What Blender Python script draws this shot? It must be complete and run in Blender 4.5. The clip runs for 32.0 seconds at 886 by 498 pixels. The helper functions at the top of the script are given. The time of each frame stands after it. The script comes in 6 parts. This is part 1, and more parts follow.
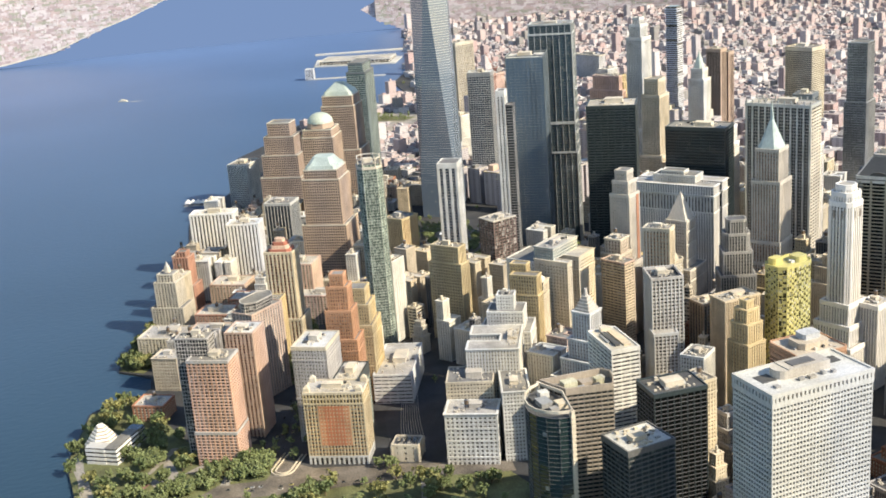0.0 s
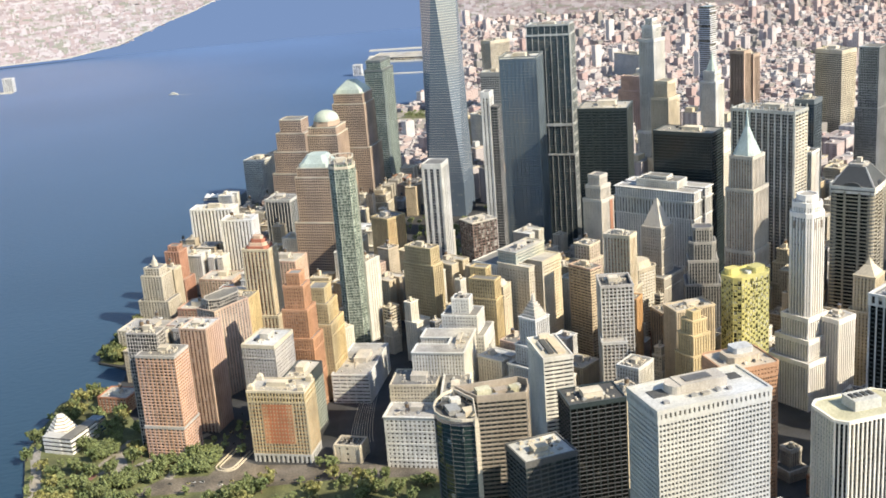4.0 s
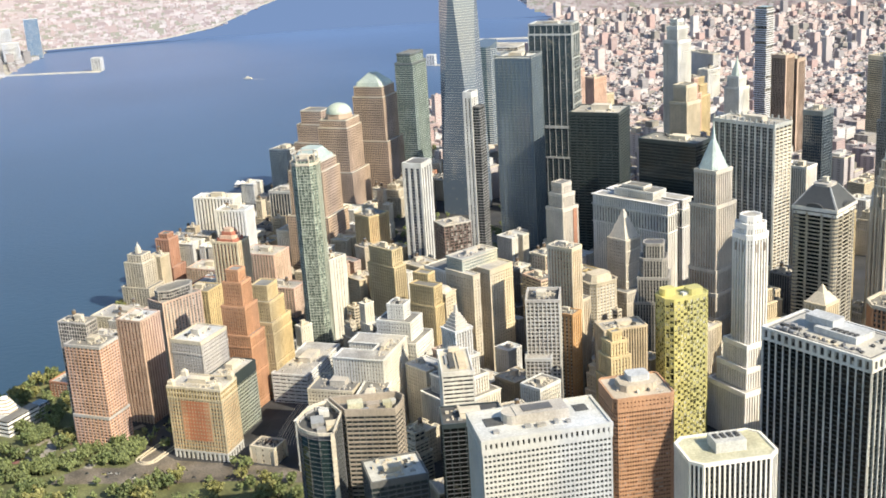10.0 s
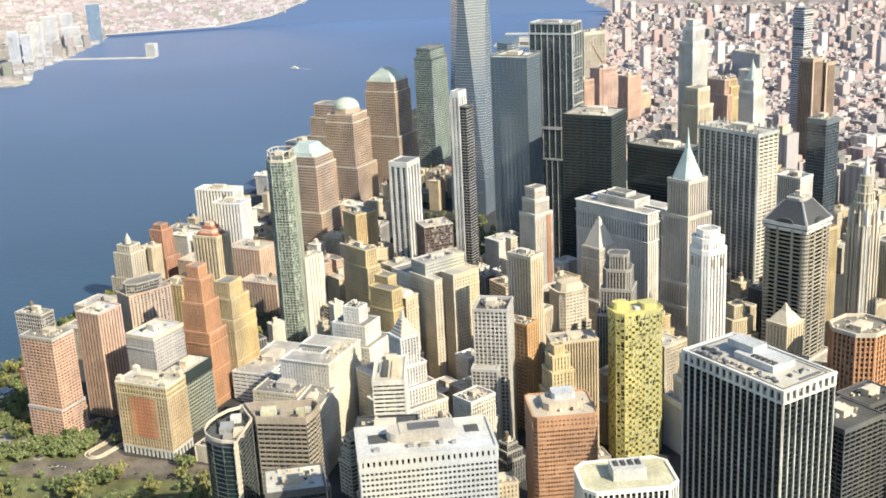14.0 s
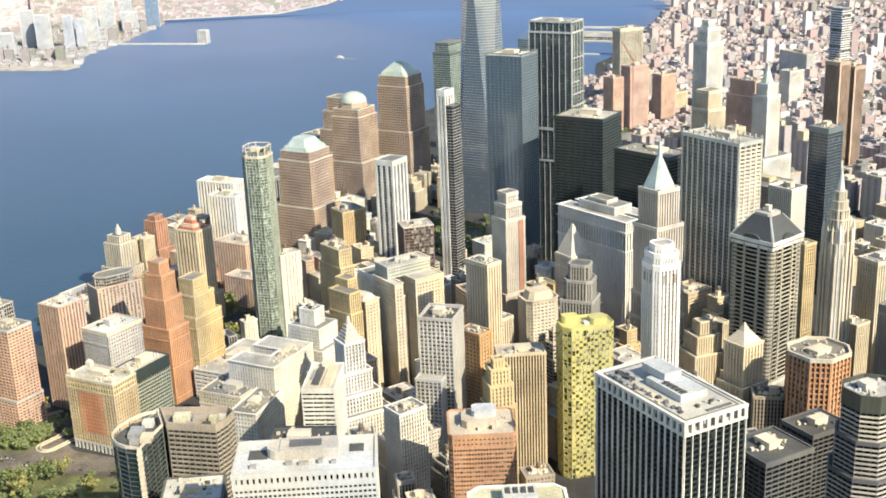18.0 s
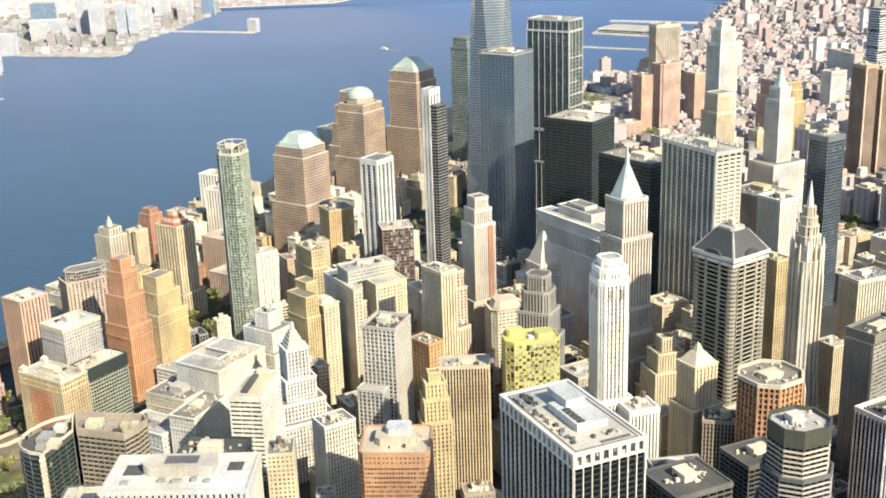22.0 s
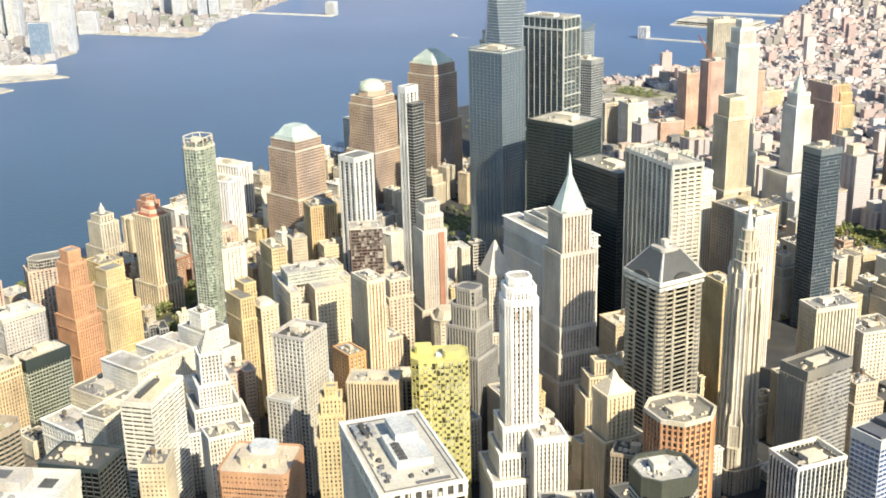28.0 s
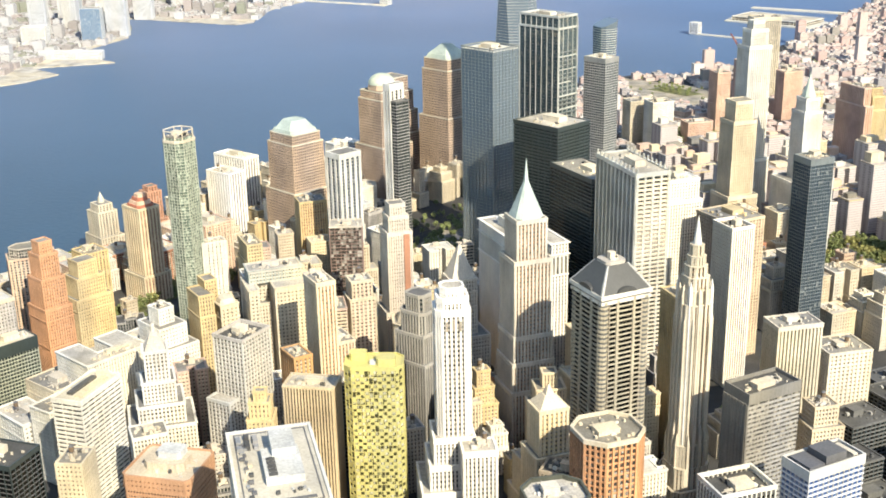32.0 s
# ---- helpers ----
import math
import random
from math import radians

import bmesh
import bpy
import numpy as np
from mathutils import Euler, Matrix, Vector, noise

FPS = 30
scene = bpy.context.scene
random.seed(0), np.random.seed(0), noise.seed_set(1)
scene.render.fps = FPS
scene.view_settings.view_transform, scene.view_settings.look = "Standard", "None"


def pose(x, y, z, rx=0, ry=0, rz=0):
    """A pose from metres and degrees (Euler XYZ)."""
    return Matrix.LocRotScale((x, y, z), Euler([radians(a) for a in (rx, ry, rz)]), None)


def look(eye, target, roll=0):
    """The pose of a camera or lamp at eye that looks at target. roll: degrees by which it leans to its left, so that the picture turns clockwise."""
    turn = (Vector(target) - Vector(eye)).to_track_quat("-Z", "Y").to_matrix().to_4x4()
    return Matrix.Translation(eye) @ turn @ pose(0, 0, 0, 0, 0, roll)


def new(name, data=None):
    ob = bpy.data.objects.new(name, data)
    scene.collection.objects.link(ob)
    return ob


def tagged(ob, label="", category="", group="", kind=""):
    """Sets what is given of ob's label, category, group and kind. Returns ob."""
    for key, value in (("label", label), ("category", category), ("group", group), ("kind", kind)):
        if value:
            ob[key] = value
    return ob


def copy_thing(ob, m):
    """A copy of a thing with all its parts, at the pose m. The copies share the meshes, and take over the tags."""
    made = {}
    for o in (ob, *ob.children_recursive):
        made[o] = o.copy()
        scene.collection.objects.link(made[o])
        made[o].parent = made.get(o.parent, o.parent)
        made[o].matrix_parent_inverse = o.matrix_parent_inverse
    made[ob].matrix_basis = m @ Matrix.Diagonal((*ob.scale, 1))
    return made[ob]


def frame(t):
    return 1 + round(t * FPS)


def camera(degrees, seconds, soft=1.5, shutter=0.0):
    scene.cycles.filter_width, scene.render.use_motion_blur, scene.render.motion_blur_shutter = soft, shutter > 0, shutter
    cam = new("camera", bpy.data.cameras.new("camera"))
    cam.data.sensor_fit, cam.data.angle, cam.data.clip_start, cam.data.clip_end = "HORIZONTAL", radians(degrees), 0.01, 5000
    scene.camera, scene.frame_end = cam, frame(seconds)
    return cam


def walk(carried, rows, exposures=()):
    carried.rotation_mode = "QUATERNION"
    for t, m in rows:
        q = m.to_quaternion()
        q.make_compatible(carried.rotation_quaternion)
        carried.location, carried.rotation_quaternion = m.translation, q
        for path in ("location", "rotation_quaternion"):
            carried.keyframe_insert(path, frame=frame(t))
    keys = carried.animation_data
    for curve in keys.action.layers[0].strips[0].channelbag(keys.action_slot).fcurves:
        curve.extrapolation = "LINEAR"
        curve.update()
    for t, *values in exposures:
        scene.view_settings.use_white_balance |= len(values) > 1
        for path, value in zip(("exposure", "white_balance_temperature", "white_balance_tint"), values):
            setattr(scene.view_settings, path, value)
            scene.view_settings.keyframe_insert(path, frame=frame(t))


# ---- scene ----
cam = camera(41.3, 32.0, soft=1.8)
METRES, EYE, TILT, LEAN, TURN = 980.0, 537.0, 0.35, 0.0, -19.5
ROWS = [
    (0.0, 0.0, 0.0, 0.0, -1.32, -17.34, 4.24),
    (0.5, 0.0178, -0.0008, -0.0005, -0.75, -17.3, 4.24),
    (1.0, 0.0356, -0.001, -0.0011, -0.17, -17.28, 4.24),
    (1.5, 0.0537, -0.0007, -0.0019, 0.4, -17.25, 4.27),
    (2.0, 0.0713, 0.0001, -0.0023, 0.95, -17.25, 4.28),
    (2.5, 0.0888, 0.0012, -0.0025, 1.49, -17.26, 4.29),
    (3.0, 0.1061, 0.0027, -0.0023, 2.03, -17.28, 4.27),
    (3.5, 0.1233, 0.0044, -0.0028, 2.58, -17.27, 4.24),
    (5.5, 0.1933, 0.0168, -0.0044, 4.86, -17.3, 4.09),
    (6.0, 0.2098, 0.0204, -0.0044, 5.41, -17.33, 4.01),
    (6.5, 0.2264, 0.0245, -0.0047, 5.96, -17.35, 3.96),
    (7.0, 0.2429, 0.0284, -0.0053, 6.5, -17.35, 3.94),
    (7.5, 0.259, 0.0334, -0.0057, 7.09, -17.35, 3.87),
    (8.0, 0.2751, 0.0383, -0.0054, 7.66, -17.38, 3.78),
    (8.5, 0.291, 0.0435, -0.006, 8.24, -17.37, 3.73),
    (9.0, 0.3074, 0.0488, -0.0064, 8.82, -17.38, 3.65),
    (9.5, 0.3223, 0.0547, -0.0062, 9.37, -17.42, 3.54),
    (10.0, 0.3378, 0.0608, -0.0064, 9.92, -17.44, 3.46),
    (10.5, 0.3532, 0.0668, -0.007, 10.48, -17.45, 3.42),
    (11.0, 0.3684, 0.0729, -0.007, 11.03, -17.48, 3.31),
    (11.5, 0.3838, 0.0795, -0.0073, 11.58, -17.5, 3.28),
    (12.0, 0.3984, 0.0861, -0.0069, 12.12, -17.54, 3.16),
    (12.5, 0.4133, 0.0929, -0.0071, 12.66, -17.57, 3.1),
    (13.0, 0.4278, 0.1, -0.0072, 13.19, -17.6, 3.01),
    (13.5, 0.442, 0.1073, -0.007, 13.72, -17.64, 2.9),
    (14.0, 0.4562, 0.1149, -0.007, 14.24, -17.68, 2.84),
    (14.5, 0.4701, 0.1222, -0.0067, 14.77, -17.73, 2.74),
    (16.5, 0.525, 0.154, -0.0058, 16.86, -17.91, 2.46),
    (17.0, 0.5379, 0.1625, -0.0057, 17.38, -17.95, 2.38),
    (17.5, 0.551, 0.1713, -0.0057, 17.9, -17.99, 2.32),
    (18.0, 0.5639, 0.1802, -0.0056, 18.41, -18.04, 2.27),
    (18.5, 0.5766, 0.1895, -0.0055, 18.93, -18.09, 2.22),
    (19.0, 0.5895, 0.1987, -0.0055, 19.45, -18.14, 2.2),
    (19.5, 0.6018, 0.2082, -0.0053, 19.96, -18.19, 2.14),
    (20.0, 0.6142, 0.2174, -0.005, 20.46, -18.24, 2.11),
    (20.5, 0.6266, 0.2267, -0.0046, 20.96, -18.29, 2.08),
    (21.0, 0.6388, 0.236, -0.0043, 21.46, -18.34, 2.05),
    (21.5, 0.6509, 0.2456, -0.0041, 21.96, -18.38, 2.02),
    (22.0, 0.663, 0.2552, -0.0039, 22.46, -18.42, 1.98),
    (22.5, 0.675, 0.2648, -0.0036, 22.96, -18.48, 1.96),
    (23.0, 0.6867, 0.2746, -0.0033, 23.46, -18.54, 1.93),
    (23.5, 0.6987, 0.2844, -0.0031, 23.97, -18.59, 1.93),
    (24.0, 0.7105, 0.2943, -0.003, 24.48, -18.64, 1.93),
    (24.5, 0.7221, 0.3044, -0.0027, 24.99, -18.7, 1.92),
    (25.0, 0.7336, 0.3146, -0.0023, 25.5, -18.76, 1.9),
    (25.5, 0.7452, 0.3245, -0.0017, 26.03, -18.82, 1.84),
    (27.5, 0.7912, 0.364, 0.0006, 28.14, -19.04, 1.65),
    (28.0, 0.8025, 0.3742, 0.001, 28.67, -19.08, 1.59),
    (28.5, 0.8139, 0.3843, 0.0015, 29.22, -19.13, 1.54),
    (29.0, 0.8251, 0.3944, 0.0021, 29.74, -19.19, 1.51),
    (29.5, 0.8363, 0.4044, 0.0029, 30.25, -19.25, 1.48),
    (30.0, 0.8473, 0.4144, 0.0035, 30.77, -19.31, 1.44),
    (30.5, 0.8582, 0.4244, 0.0042, 31.28, -19.37, 1.4),
    (31.0, 0.869, 0.4346, 0.0047, 31.82, -19.43, 1.35),
    (32.0, 0.8906, 0.455, 0.0057, 32.9, -19.55, 1.25),
]
EXPOSURES = [(0.0, 0.83, 6900, 8), (10.0, 0.85, 6850, 7), (20.0, 0.93, 7000, 5), (32.0, 1.03, 7200, 5)]
walk(cam, [(t, pose(0, 0, EYE, TILT, LEAN, TURN) @ pose(METRES * x, METRES * y, METRES * z, 90 + pitch, roll, yaw)) for t, x, y, z, yaw, pitch, roll in ROWS], EXPOSURES)

# ---- world and sun ----
SUN_TO = Vector((0.528, -0.586, 0.615)).normalized()
world = bpy.data.worlds.new("sky")
scene.world = world
world.use_nodes = True
wn = world.node_tree.nodes
sky = wn.new("ShaderNodeTexSky")
sky.sky_type = "NISHITA"
sky.sun_disc = False
sky.sun_elevation = math.asin(SUN_TO.z)
sky.sun_rotation = math.atan2(SUN_TO.x, SUN_TO.y)
sky.air_density, sky.dust_density, sky.ozone_density = 1.0, 0.5, 2.0
wn["Background"].inputs[1].default_value = 0.118
world.node_tree.links.new(sky.outputs[0], wn["Background"].inputs[0])
sun = new("sun", bpy.data.lights.new("sun", "SUN"))
sun.data.energy, sun.data.angle, sun.data.color = 4.35, radians(0.53), (1.0, 0.925, 0.80)
sun.matrix_world = look((0, 0, 1500), (-SUN_TO.x, -SUN_TO.y, 1500 - SUN_TO.z))


# ---- materials ----
def node_mat(name):
    m = bpy.data.materials.new(name)
    m.use_nodes = True
    return m, m.node_tree.nodes, m.node_tree.links, m.node_tree.nodes["Principled BSDF"]


def mix_rgb(nodes, links, blend, fac, a, b):
    n = nodes.new("ShaderNodeMix")
    n.data_type, n.blend_type = "RGBA", blend
    for socket, v in ((n.inputs[0], fac), (n.inputs[6], a), (n.inputs[7], b)):
        if isinstance(v, (int, float)):
            socket.default_value = v
        elif isinstance(v, tuple):
            socket.default_value = (*v, 1)
        else:
            links.new(v, socket)
    return n.outputs[2]


def noise_of(nodes, links, scale, detail=4, stretch=(1, 1, 1), coords=None):
    g = nodes.new("ShaderNodeNewGeometry")
    mp = nodes.new("ShaderNodeMapping")
    mp.inputs["Scale"].default_value = stretch
    links.new(coords or g.outputs["Position"], mp.inputs["Vector"])
    n = nodes.new("ShaderNodeTexNoise")
    n.inputs["Scale"].default_value, n.inputs["Detail"].default_value = scale, detail
    links.new(mp.outputs[0], n.inputs["Vector"])
    return n.outputs["Fac"]


def ramp_of(nodes, links, fac, lo, hi, a=0.3, b=0.7):
    r = nodes.new("ShaderNodeMapRange")
    r.inputs[1].default_value, r.inputs[2].default_value = a, b
    r.inputs[3].default_value, r.inputs[4].default_value = lo, hi
    links.new(fac, r.inputs[0])
    return r.outputs[0]


def stone(name, colour, rough=0.85, stain=0.25, metal=0.0):
    """Masonry, concrete, paint or roofing: fine grain, broad blotches and streaks that run down."""
    m, nodes, links, p = node_mat(name)
    broad = ramp_of(nodes, links, noise_of(nodes, links, 0.035, 5), 1 - stain, 1 + stain * 0.5)
    grain = ramp_of(nodes, links, noise_of(nodes, links, 0.8, 6), 1 - stain * 0.7, 1 + stain * 0.4)
    streak = ramp_of(nodes, links, noise_of(nodes, links, 0.5, 4, (1, 1, 0.06)), 1 - stain * 0.6, 1.05)
    k = nodes.new("ShaderNodeMath")
    k.operation = "MULTIPLY"
    links.new(broad, k.inputs[0]), links.new(grain, k.inputs[1])
    k2 = nodes.new("ShaderNodeMath")
    k2.operation = "MULTIPLY"
    links.new(k.outputs[0], k2.inputs[0]), links.new(streak, k2.inputs[1])
    quarry = ramp_of(nodes, links, noise_of(nodes, links, 0.017, 1, (1, 1, 0.1)), 0.0, 1.0, 0.35, 0.65)
    cool = tuple(c * f for c, f in zip(colour, (0.90, 0.92, 0.98)))
    warm = tuple(c * f for c, f in zip(colour, (1.08, 1.03, 0.92)))
    hue = mix_rgb(nodes, links, "MIX", quarry, cool, warm)
    out = mix_rgb(nodes, links, "MULTIPLY", 1.0, hue, k2.outputs[0])
    links.new(out, p.inputs["Base Color"])
    p.inputs["Roughness"].default_value, p.inputs["Metallic"].default_value = rough, metal
    bump = nodes.new("ShaderNodeBump")
    bump.inputs["Strength"].default_value, bump.inputs["Distance"].default_value = 0.3, 0.15
    links.new(noise_of(nodes, links, 1.5, 5), bump.inputs["Height"])
    links.new(bump.outputs[0], p.inputs["Normal"])
    return m


def glazing(name, colour, rough=0.12, blinds=0.25, pale=(0.42, 0.40, 0.36), cell=(3.0, 3.0, 3.6), spec=0.5, metal=0.0):
    """Window glass: dark panes, some with pale blinds drawn, each slightly out of true."""
    m, nodes, links, p = node_mat(name)
    tc = nodes.new("ShaderNodeTexCoord")
    mp = nodes.new("ShaderNodeMapping")
    mp.inputs["Scale"].default_value = [1 / c for c in cell]
    links.new(tc.outputs["Object"], mp.inputs["Vector"])
    fl = nodes.new("ShaderNodeVectorMath")
    fl.operation = "FLOOR"
    links.new(mp.outputs[0], fl.inputs[0])
    w = nodes.new("ShaderNodeTexWhiteNoise")
    links.new(fl.outputs[0], w.inputs["Vector"])
    b = ramp_of(nodes, links, w.outputs["Value"], 0.0, 1.0, 1 - blinds, 1.0)
    col = mix_rgb(nodes, links, "MIX", b, colour, pale)
    links.new(col, p.inputs["Base Color"])
    p.inputs["Roughness"].default_value = rough
    p.inputs["Specular IOR Level"].default_value = spec
    p.inputs["Metallic"].default_value = metal
    nm = nodes.new("ShaderNodeBump")
    nm.inputs["Strength"].default_value, nm.inputs["Distance"].default_value = 0.12, 0.25
    links.new(noise_of(nodes, links, 0.12, 3), nm.inputs["Height"])
    links.new(nm.outputs[0], p.inputs["Normal"])
    return m


MAT = {}
for key, col, kw in (
    ("cream", (0.62, 0.54, 0.41), {}), ("tan", (0.57, 0.475, 0.35), {}), ("buff", (0.57, 0.45, 0.26), {}),
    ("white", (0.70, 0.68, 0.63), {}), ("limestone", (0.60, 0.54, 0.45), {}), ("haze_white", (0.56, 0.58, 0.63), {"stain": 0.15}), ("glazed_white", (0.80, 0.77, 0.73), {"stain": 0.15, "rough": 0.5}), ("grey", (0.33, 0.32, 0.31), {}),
    ("greystone", (0.46, 0.43, 0.40), {}), ("darkgrey", (0.12, 0.12, 0.12), {}), ("brick", (0.42, 0.20, 0.12), {}),
    ("orange", (0.55, 0.30, 0.17), {}), ("salmon", (0.60, 0.35, 0.22), {}), ("redbrick", (0.46, 0.26, 0.19), {}), ("pink", (0.57, 0.42, 0.34), {}),
    ("granite", (0.45, 0.34, 0.27), {}), ("brown", (0.50, 0.28, 0.16), {}), ("black", (0.040, 0.054, 0.058), {"rough": 0.35}),
    ("steel", (0.50, 0.51, 0.52), {"rough": 0.4, "metal": 0.6}), 
    ("palegreen", (0.47, 0.54, 0.49), {"rough": 0.6}), ("slate", (0.13, 0.13, 0.14), {"rough": 0.6}),
    ("roof_pale", (0.50, 0.47, 0.42), {"stain": 0.4}), ("roof_grey", (0.26, 0.25, 0.23), {"stain": 0.4}),
    ("roof_dark", (0.09, 0.09, 0.09), {"stain": 0.4}), ("roof_white", (0.60, 0.60, 0.58), {"stain": 0.3}),
    ("yellow", (0.53, 0.48, 0.19), {"rough": 0.5, "stain": 0.15}), ("redroof", (0.36, 0.14, 0.10), {}),
    ("umber", (0.25, 0.17, 0.15), {}), ("vermilion", (0.52, 0.21, 0.11), {}), ("roof_beige", (0.53, 0.49, 0.41), {"stain": 0.22}), ("wood", (0.17, 0.12, 0.08), {}), ("asphalt", (0.05, 0.05, 0.052), {"stain": 0.4}), ("paving", (0.33, 0.30, 0.26), {"stain": 0.35}),
    ("duct", (0.40, 0.40, 0.40), {"rough": 0.5, "metal": 0.3}),
    ("whitegrey", (0.52, 0.51, 0.48), {"stain": 0.15}), ("taupe", (0.36, 0.31, 0.26), {}), ("sandstone", (0.40, 0.36, 0.28), {}), ("roof_cream", (0.56, 0.54, 0.40), {"stain": 0.35}),
    ("apricot", (0.56, 0.33, 0.16), {}), ("ochre", (0.50, 0.42, 0.28), {}), ("jade", (0.38, 0.41, 0.36), {}), ("silver", (0.62, 0.63, 0.62), {"rough": 0.35, "metal": 0.3}), ("olive_metal", (0.075, 0.080, 0.062), {"rough": 0.5}), ("olive", (0.15, 0.14, 0.09), {}),
    ("rose", (0.64, 0.45, 0.37), {}), ("lead", (0.062, 0.064, 0.066), {"rough": 0.5, "stain": 0.15}), ("basalt", (0.21, 0.20, 0.185), {}), ("mullion", (0.26, 0.29, 0.30), {"rough": 0.4, "metal": 0.5}), 
):
    MAT[key] = stone(key, col, **kw)
MAT["glass"] = glazing("window_glass", (0.025, 0.028, 0.032))
MAT["glass_dark"] = glazing("dark_glass", (0.022, 0.030, 0.031), blinds=0.08, pale=(0.10, 0.10, 0.09))
MAT["glass_blue"] = glazing("blue_glass", (0.03, 0.05, 0.075), rough=0.06, blinds=0.10, pale=(0.25, 0.27, 0.28), spec=1.0)
MAT["glass_green"] = glazing("green_glass", (0.05, 0.10, 0.085), rough=0.08, blinds=0.25, pale=(0.30, 0.36, 0.31), spec=1.0)
MAT["glass_soft"] = glazing("curtained_glass", (0.05, 0.048, 0.045), blinds=0.55, pale=(0.34, 0.31, 0.26), cell=(1.6, 1.6, 3.8))
MAT["glass_black"] = glazing("black_glass", (0.006, 0.007, 0.007), rough=0.25, blinds=0.03, pale=(0.06, 0.06, 0.05), spec=0.2)
MAT["glass_tower"] = glazing("green_mirror_glass", (0.015, 0.03, 0.025), rough=0.03, blinds=0.02, spec=1.0)
MAT["glass_jade"] = glazing("jade_glass", (0.085, 0.115, 0.098), rough=0.15, blinds=0.6, pale=(0.38, 0.43, 0.36), cell=(1.4, 1.4, 3.5), spec=0.8)
MAT["glass_silver"] = glazing("silver_glass", (0.15, 0.19, 0.24), rough=0.10, blinds=0.05, pale=(0.24, 0.27, 0.29), metal=0.22, spec=1.0)
MAT["glass_calm"] = glazing("calm_blue_glass", (0.21, 0.27, 0.33), rough=0.14, blinds=0.03, pale=(0.28, 0.32, 0.35), metal=0.5, spec=1.0)
# Base colour lifted to carry the haze in front of this tower.
MAT["glass_trade"] = glazing("hazed_green_glass", (0.05, 0.075, 0.085), rough=0.05, blinds=0.16, pale=(0.16, 0.17, 0.15), spec=1.0)
MAT["glass_olive"] = glazing("olive_glass", (0.055, 0.052, 0.028), blinds=0.3, pale=(0.42, 0.41, 0.26), cell=(2.1, 2.1, 3.1))
MAT["glass_cobalt"] = glazing("cobalt_glass", (0.035, 0.075, 0.19), rough=0.12, blinds=0.1, pale=(0.15, 0.22, 0.34), spec=0.8)
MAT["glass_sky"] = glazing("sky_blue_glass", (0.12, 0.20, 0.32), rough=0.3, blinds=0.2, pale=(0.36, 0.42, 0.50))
MAT["glass_warm"] = glazing("shaded_glass", (0.05, 0.045, 0.04), blinds=0.35)


# ---- mesh makers ----
class Geo:
    """Collects boxes and prisms, and becomes one mesh."""

    def __init__(self):
        self.v, self.f = [], []

    def box(self, x0, x1, y0, y1, z0, z1):
        n = len(self.v)
        self.v += [(x0, y0, z0), (x1, y0, z0), (x1, y1, z0), (x0, y1, z0), (x0, y0, z1), (x1, y0, z1), (x1, y1, z1), (x0, y1, z1)]
        self.f += [(n, n + 3, n + 2, n + 1), (n + 4, n + 5, n + 6, n + 7), (n, n + 1, n + 5, n + 4), (n + 1, n + 2, n + 6, n + 5), (n + 2, n + 3, n + 7, n + 6), (n + 3, n, n + 4, n + 7)]

    def hexa(self, base, top):
        """A prism or frustum between two rings of equal count."""
        n, k = len(self.v), len(base)
        self.v += [tuple(p) for p in base] + [tuple(p) for p in top]
        self.f.append(tuple(range(n + k - 1, n - 1, -1)))
        self.f.append(tuple(range(n + k, n + 2 * k)))
        for i in range(k):
            j = (i + 1) % k
            self.f.append((n + i, n + j, n + k + j, n + k + i))

    def prism(self, ring, z0, z1, top=1.0):
        cx = sum(p[0] for p in ring) / len(ring)
        cy = sum(p[1] for p in ring) / len(ring)
        self.hexa([(x, y, z0) for x, y in ring], [(cx + (x - cx) * top, cy + (y - cy) * top, z1) for x, y in ring])

    def edge_box(self, a, b, z0, z1, inner, outer):
        """A bar along the edge a to b, from inner metres behind to outer metres before it (ring runs anticlockwise)."""
        ux, uy = b[0] - a[0], b[1] - a[1]
        ln = math.hypot(ux, uy)
        nx, ny = uy / ln, -ux / ln
        q = [(a[0] - nx * inner, a[1] - ny * inner), (a[0] + nx * outer, a[1] + ny * outer), (b[0] + nx * outer, b[1] + ny * outer), (b[0] - nx * inner, b[1] - ny * inner)]
        self.hexa([(x, y, z0) for x, y in q], [(x, y, z1) for x, y in q])

    def cone(self, cx, cy, z0, z1, r0, r1, n=12):
        ring = [(math.cos(2 * math.pi * i / n), math.sin(2 * math.pi * i / n)) for i in range(n)]
        self.hexa([(cx + r0 * c, cy + r0 * s, z0) for c, s in ring], [(cx + r1 * c, cy + r1 * s, z1) for c, s in ring])

    def mesh(self, name, material):
        me = bpy.data.meshes.new(name)
        me.from_pydata(self.v, [], self.f)
        me.materials.append(material if not isinstance(material, str) else MAT[material])
        return me


def part(name, geo, material, parent, label="", m=None, kind=""):
    ob = new(name, geo if isinstance(geo, bpy.types.Mesh) else geo.mesh(name, material))
    ob.parent = parent
    if m is not None:
        ob.matrix_local = m
    return tagged(ob, label=label, kind=kind)


def rect(w, d, ox=0.0, oy=0.0):
    return [(ox - w / 2, oy - d / 2), (ox + w / 2, oy - d / 2), (ox + w / 2, oy + d / 2), (ox - w / 2, oy + d / 2)]


def chamfer(w, d, c, ox=0.0, oy=0.0):
    a, b = w / 2, d / 2
    return [(ox + x, oy + y) for x, y in ((-a + c, -b), (a - c, -b), (a, -b + c), (a, b - c), (a - c, b), (-a + c, b), (-a, b - c), (-a, -b + c))]


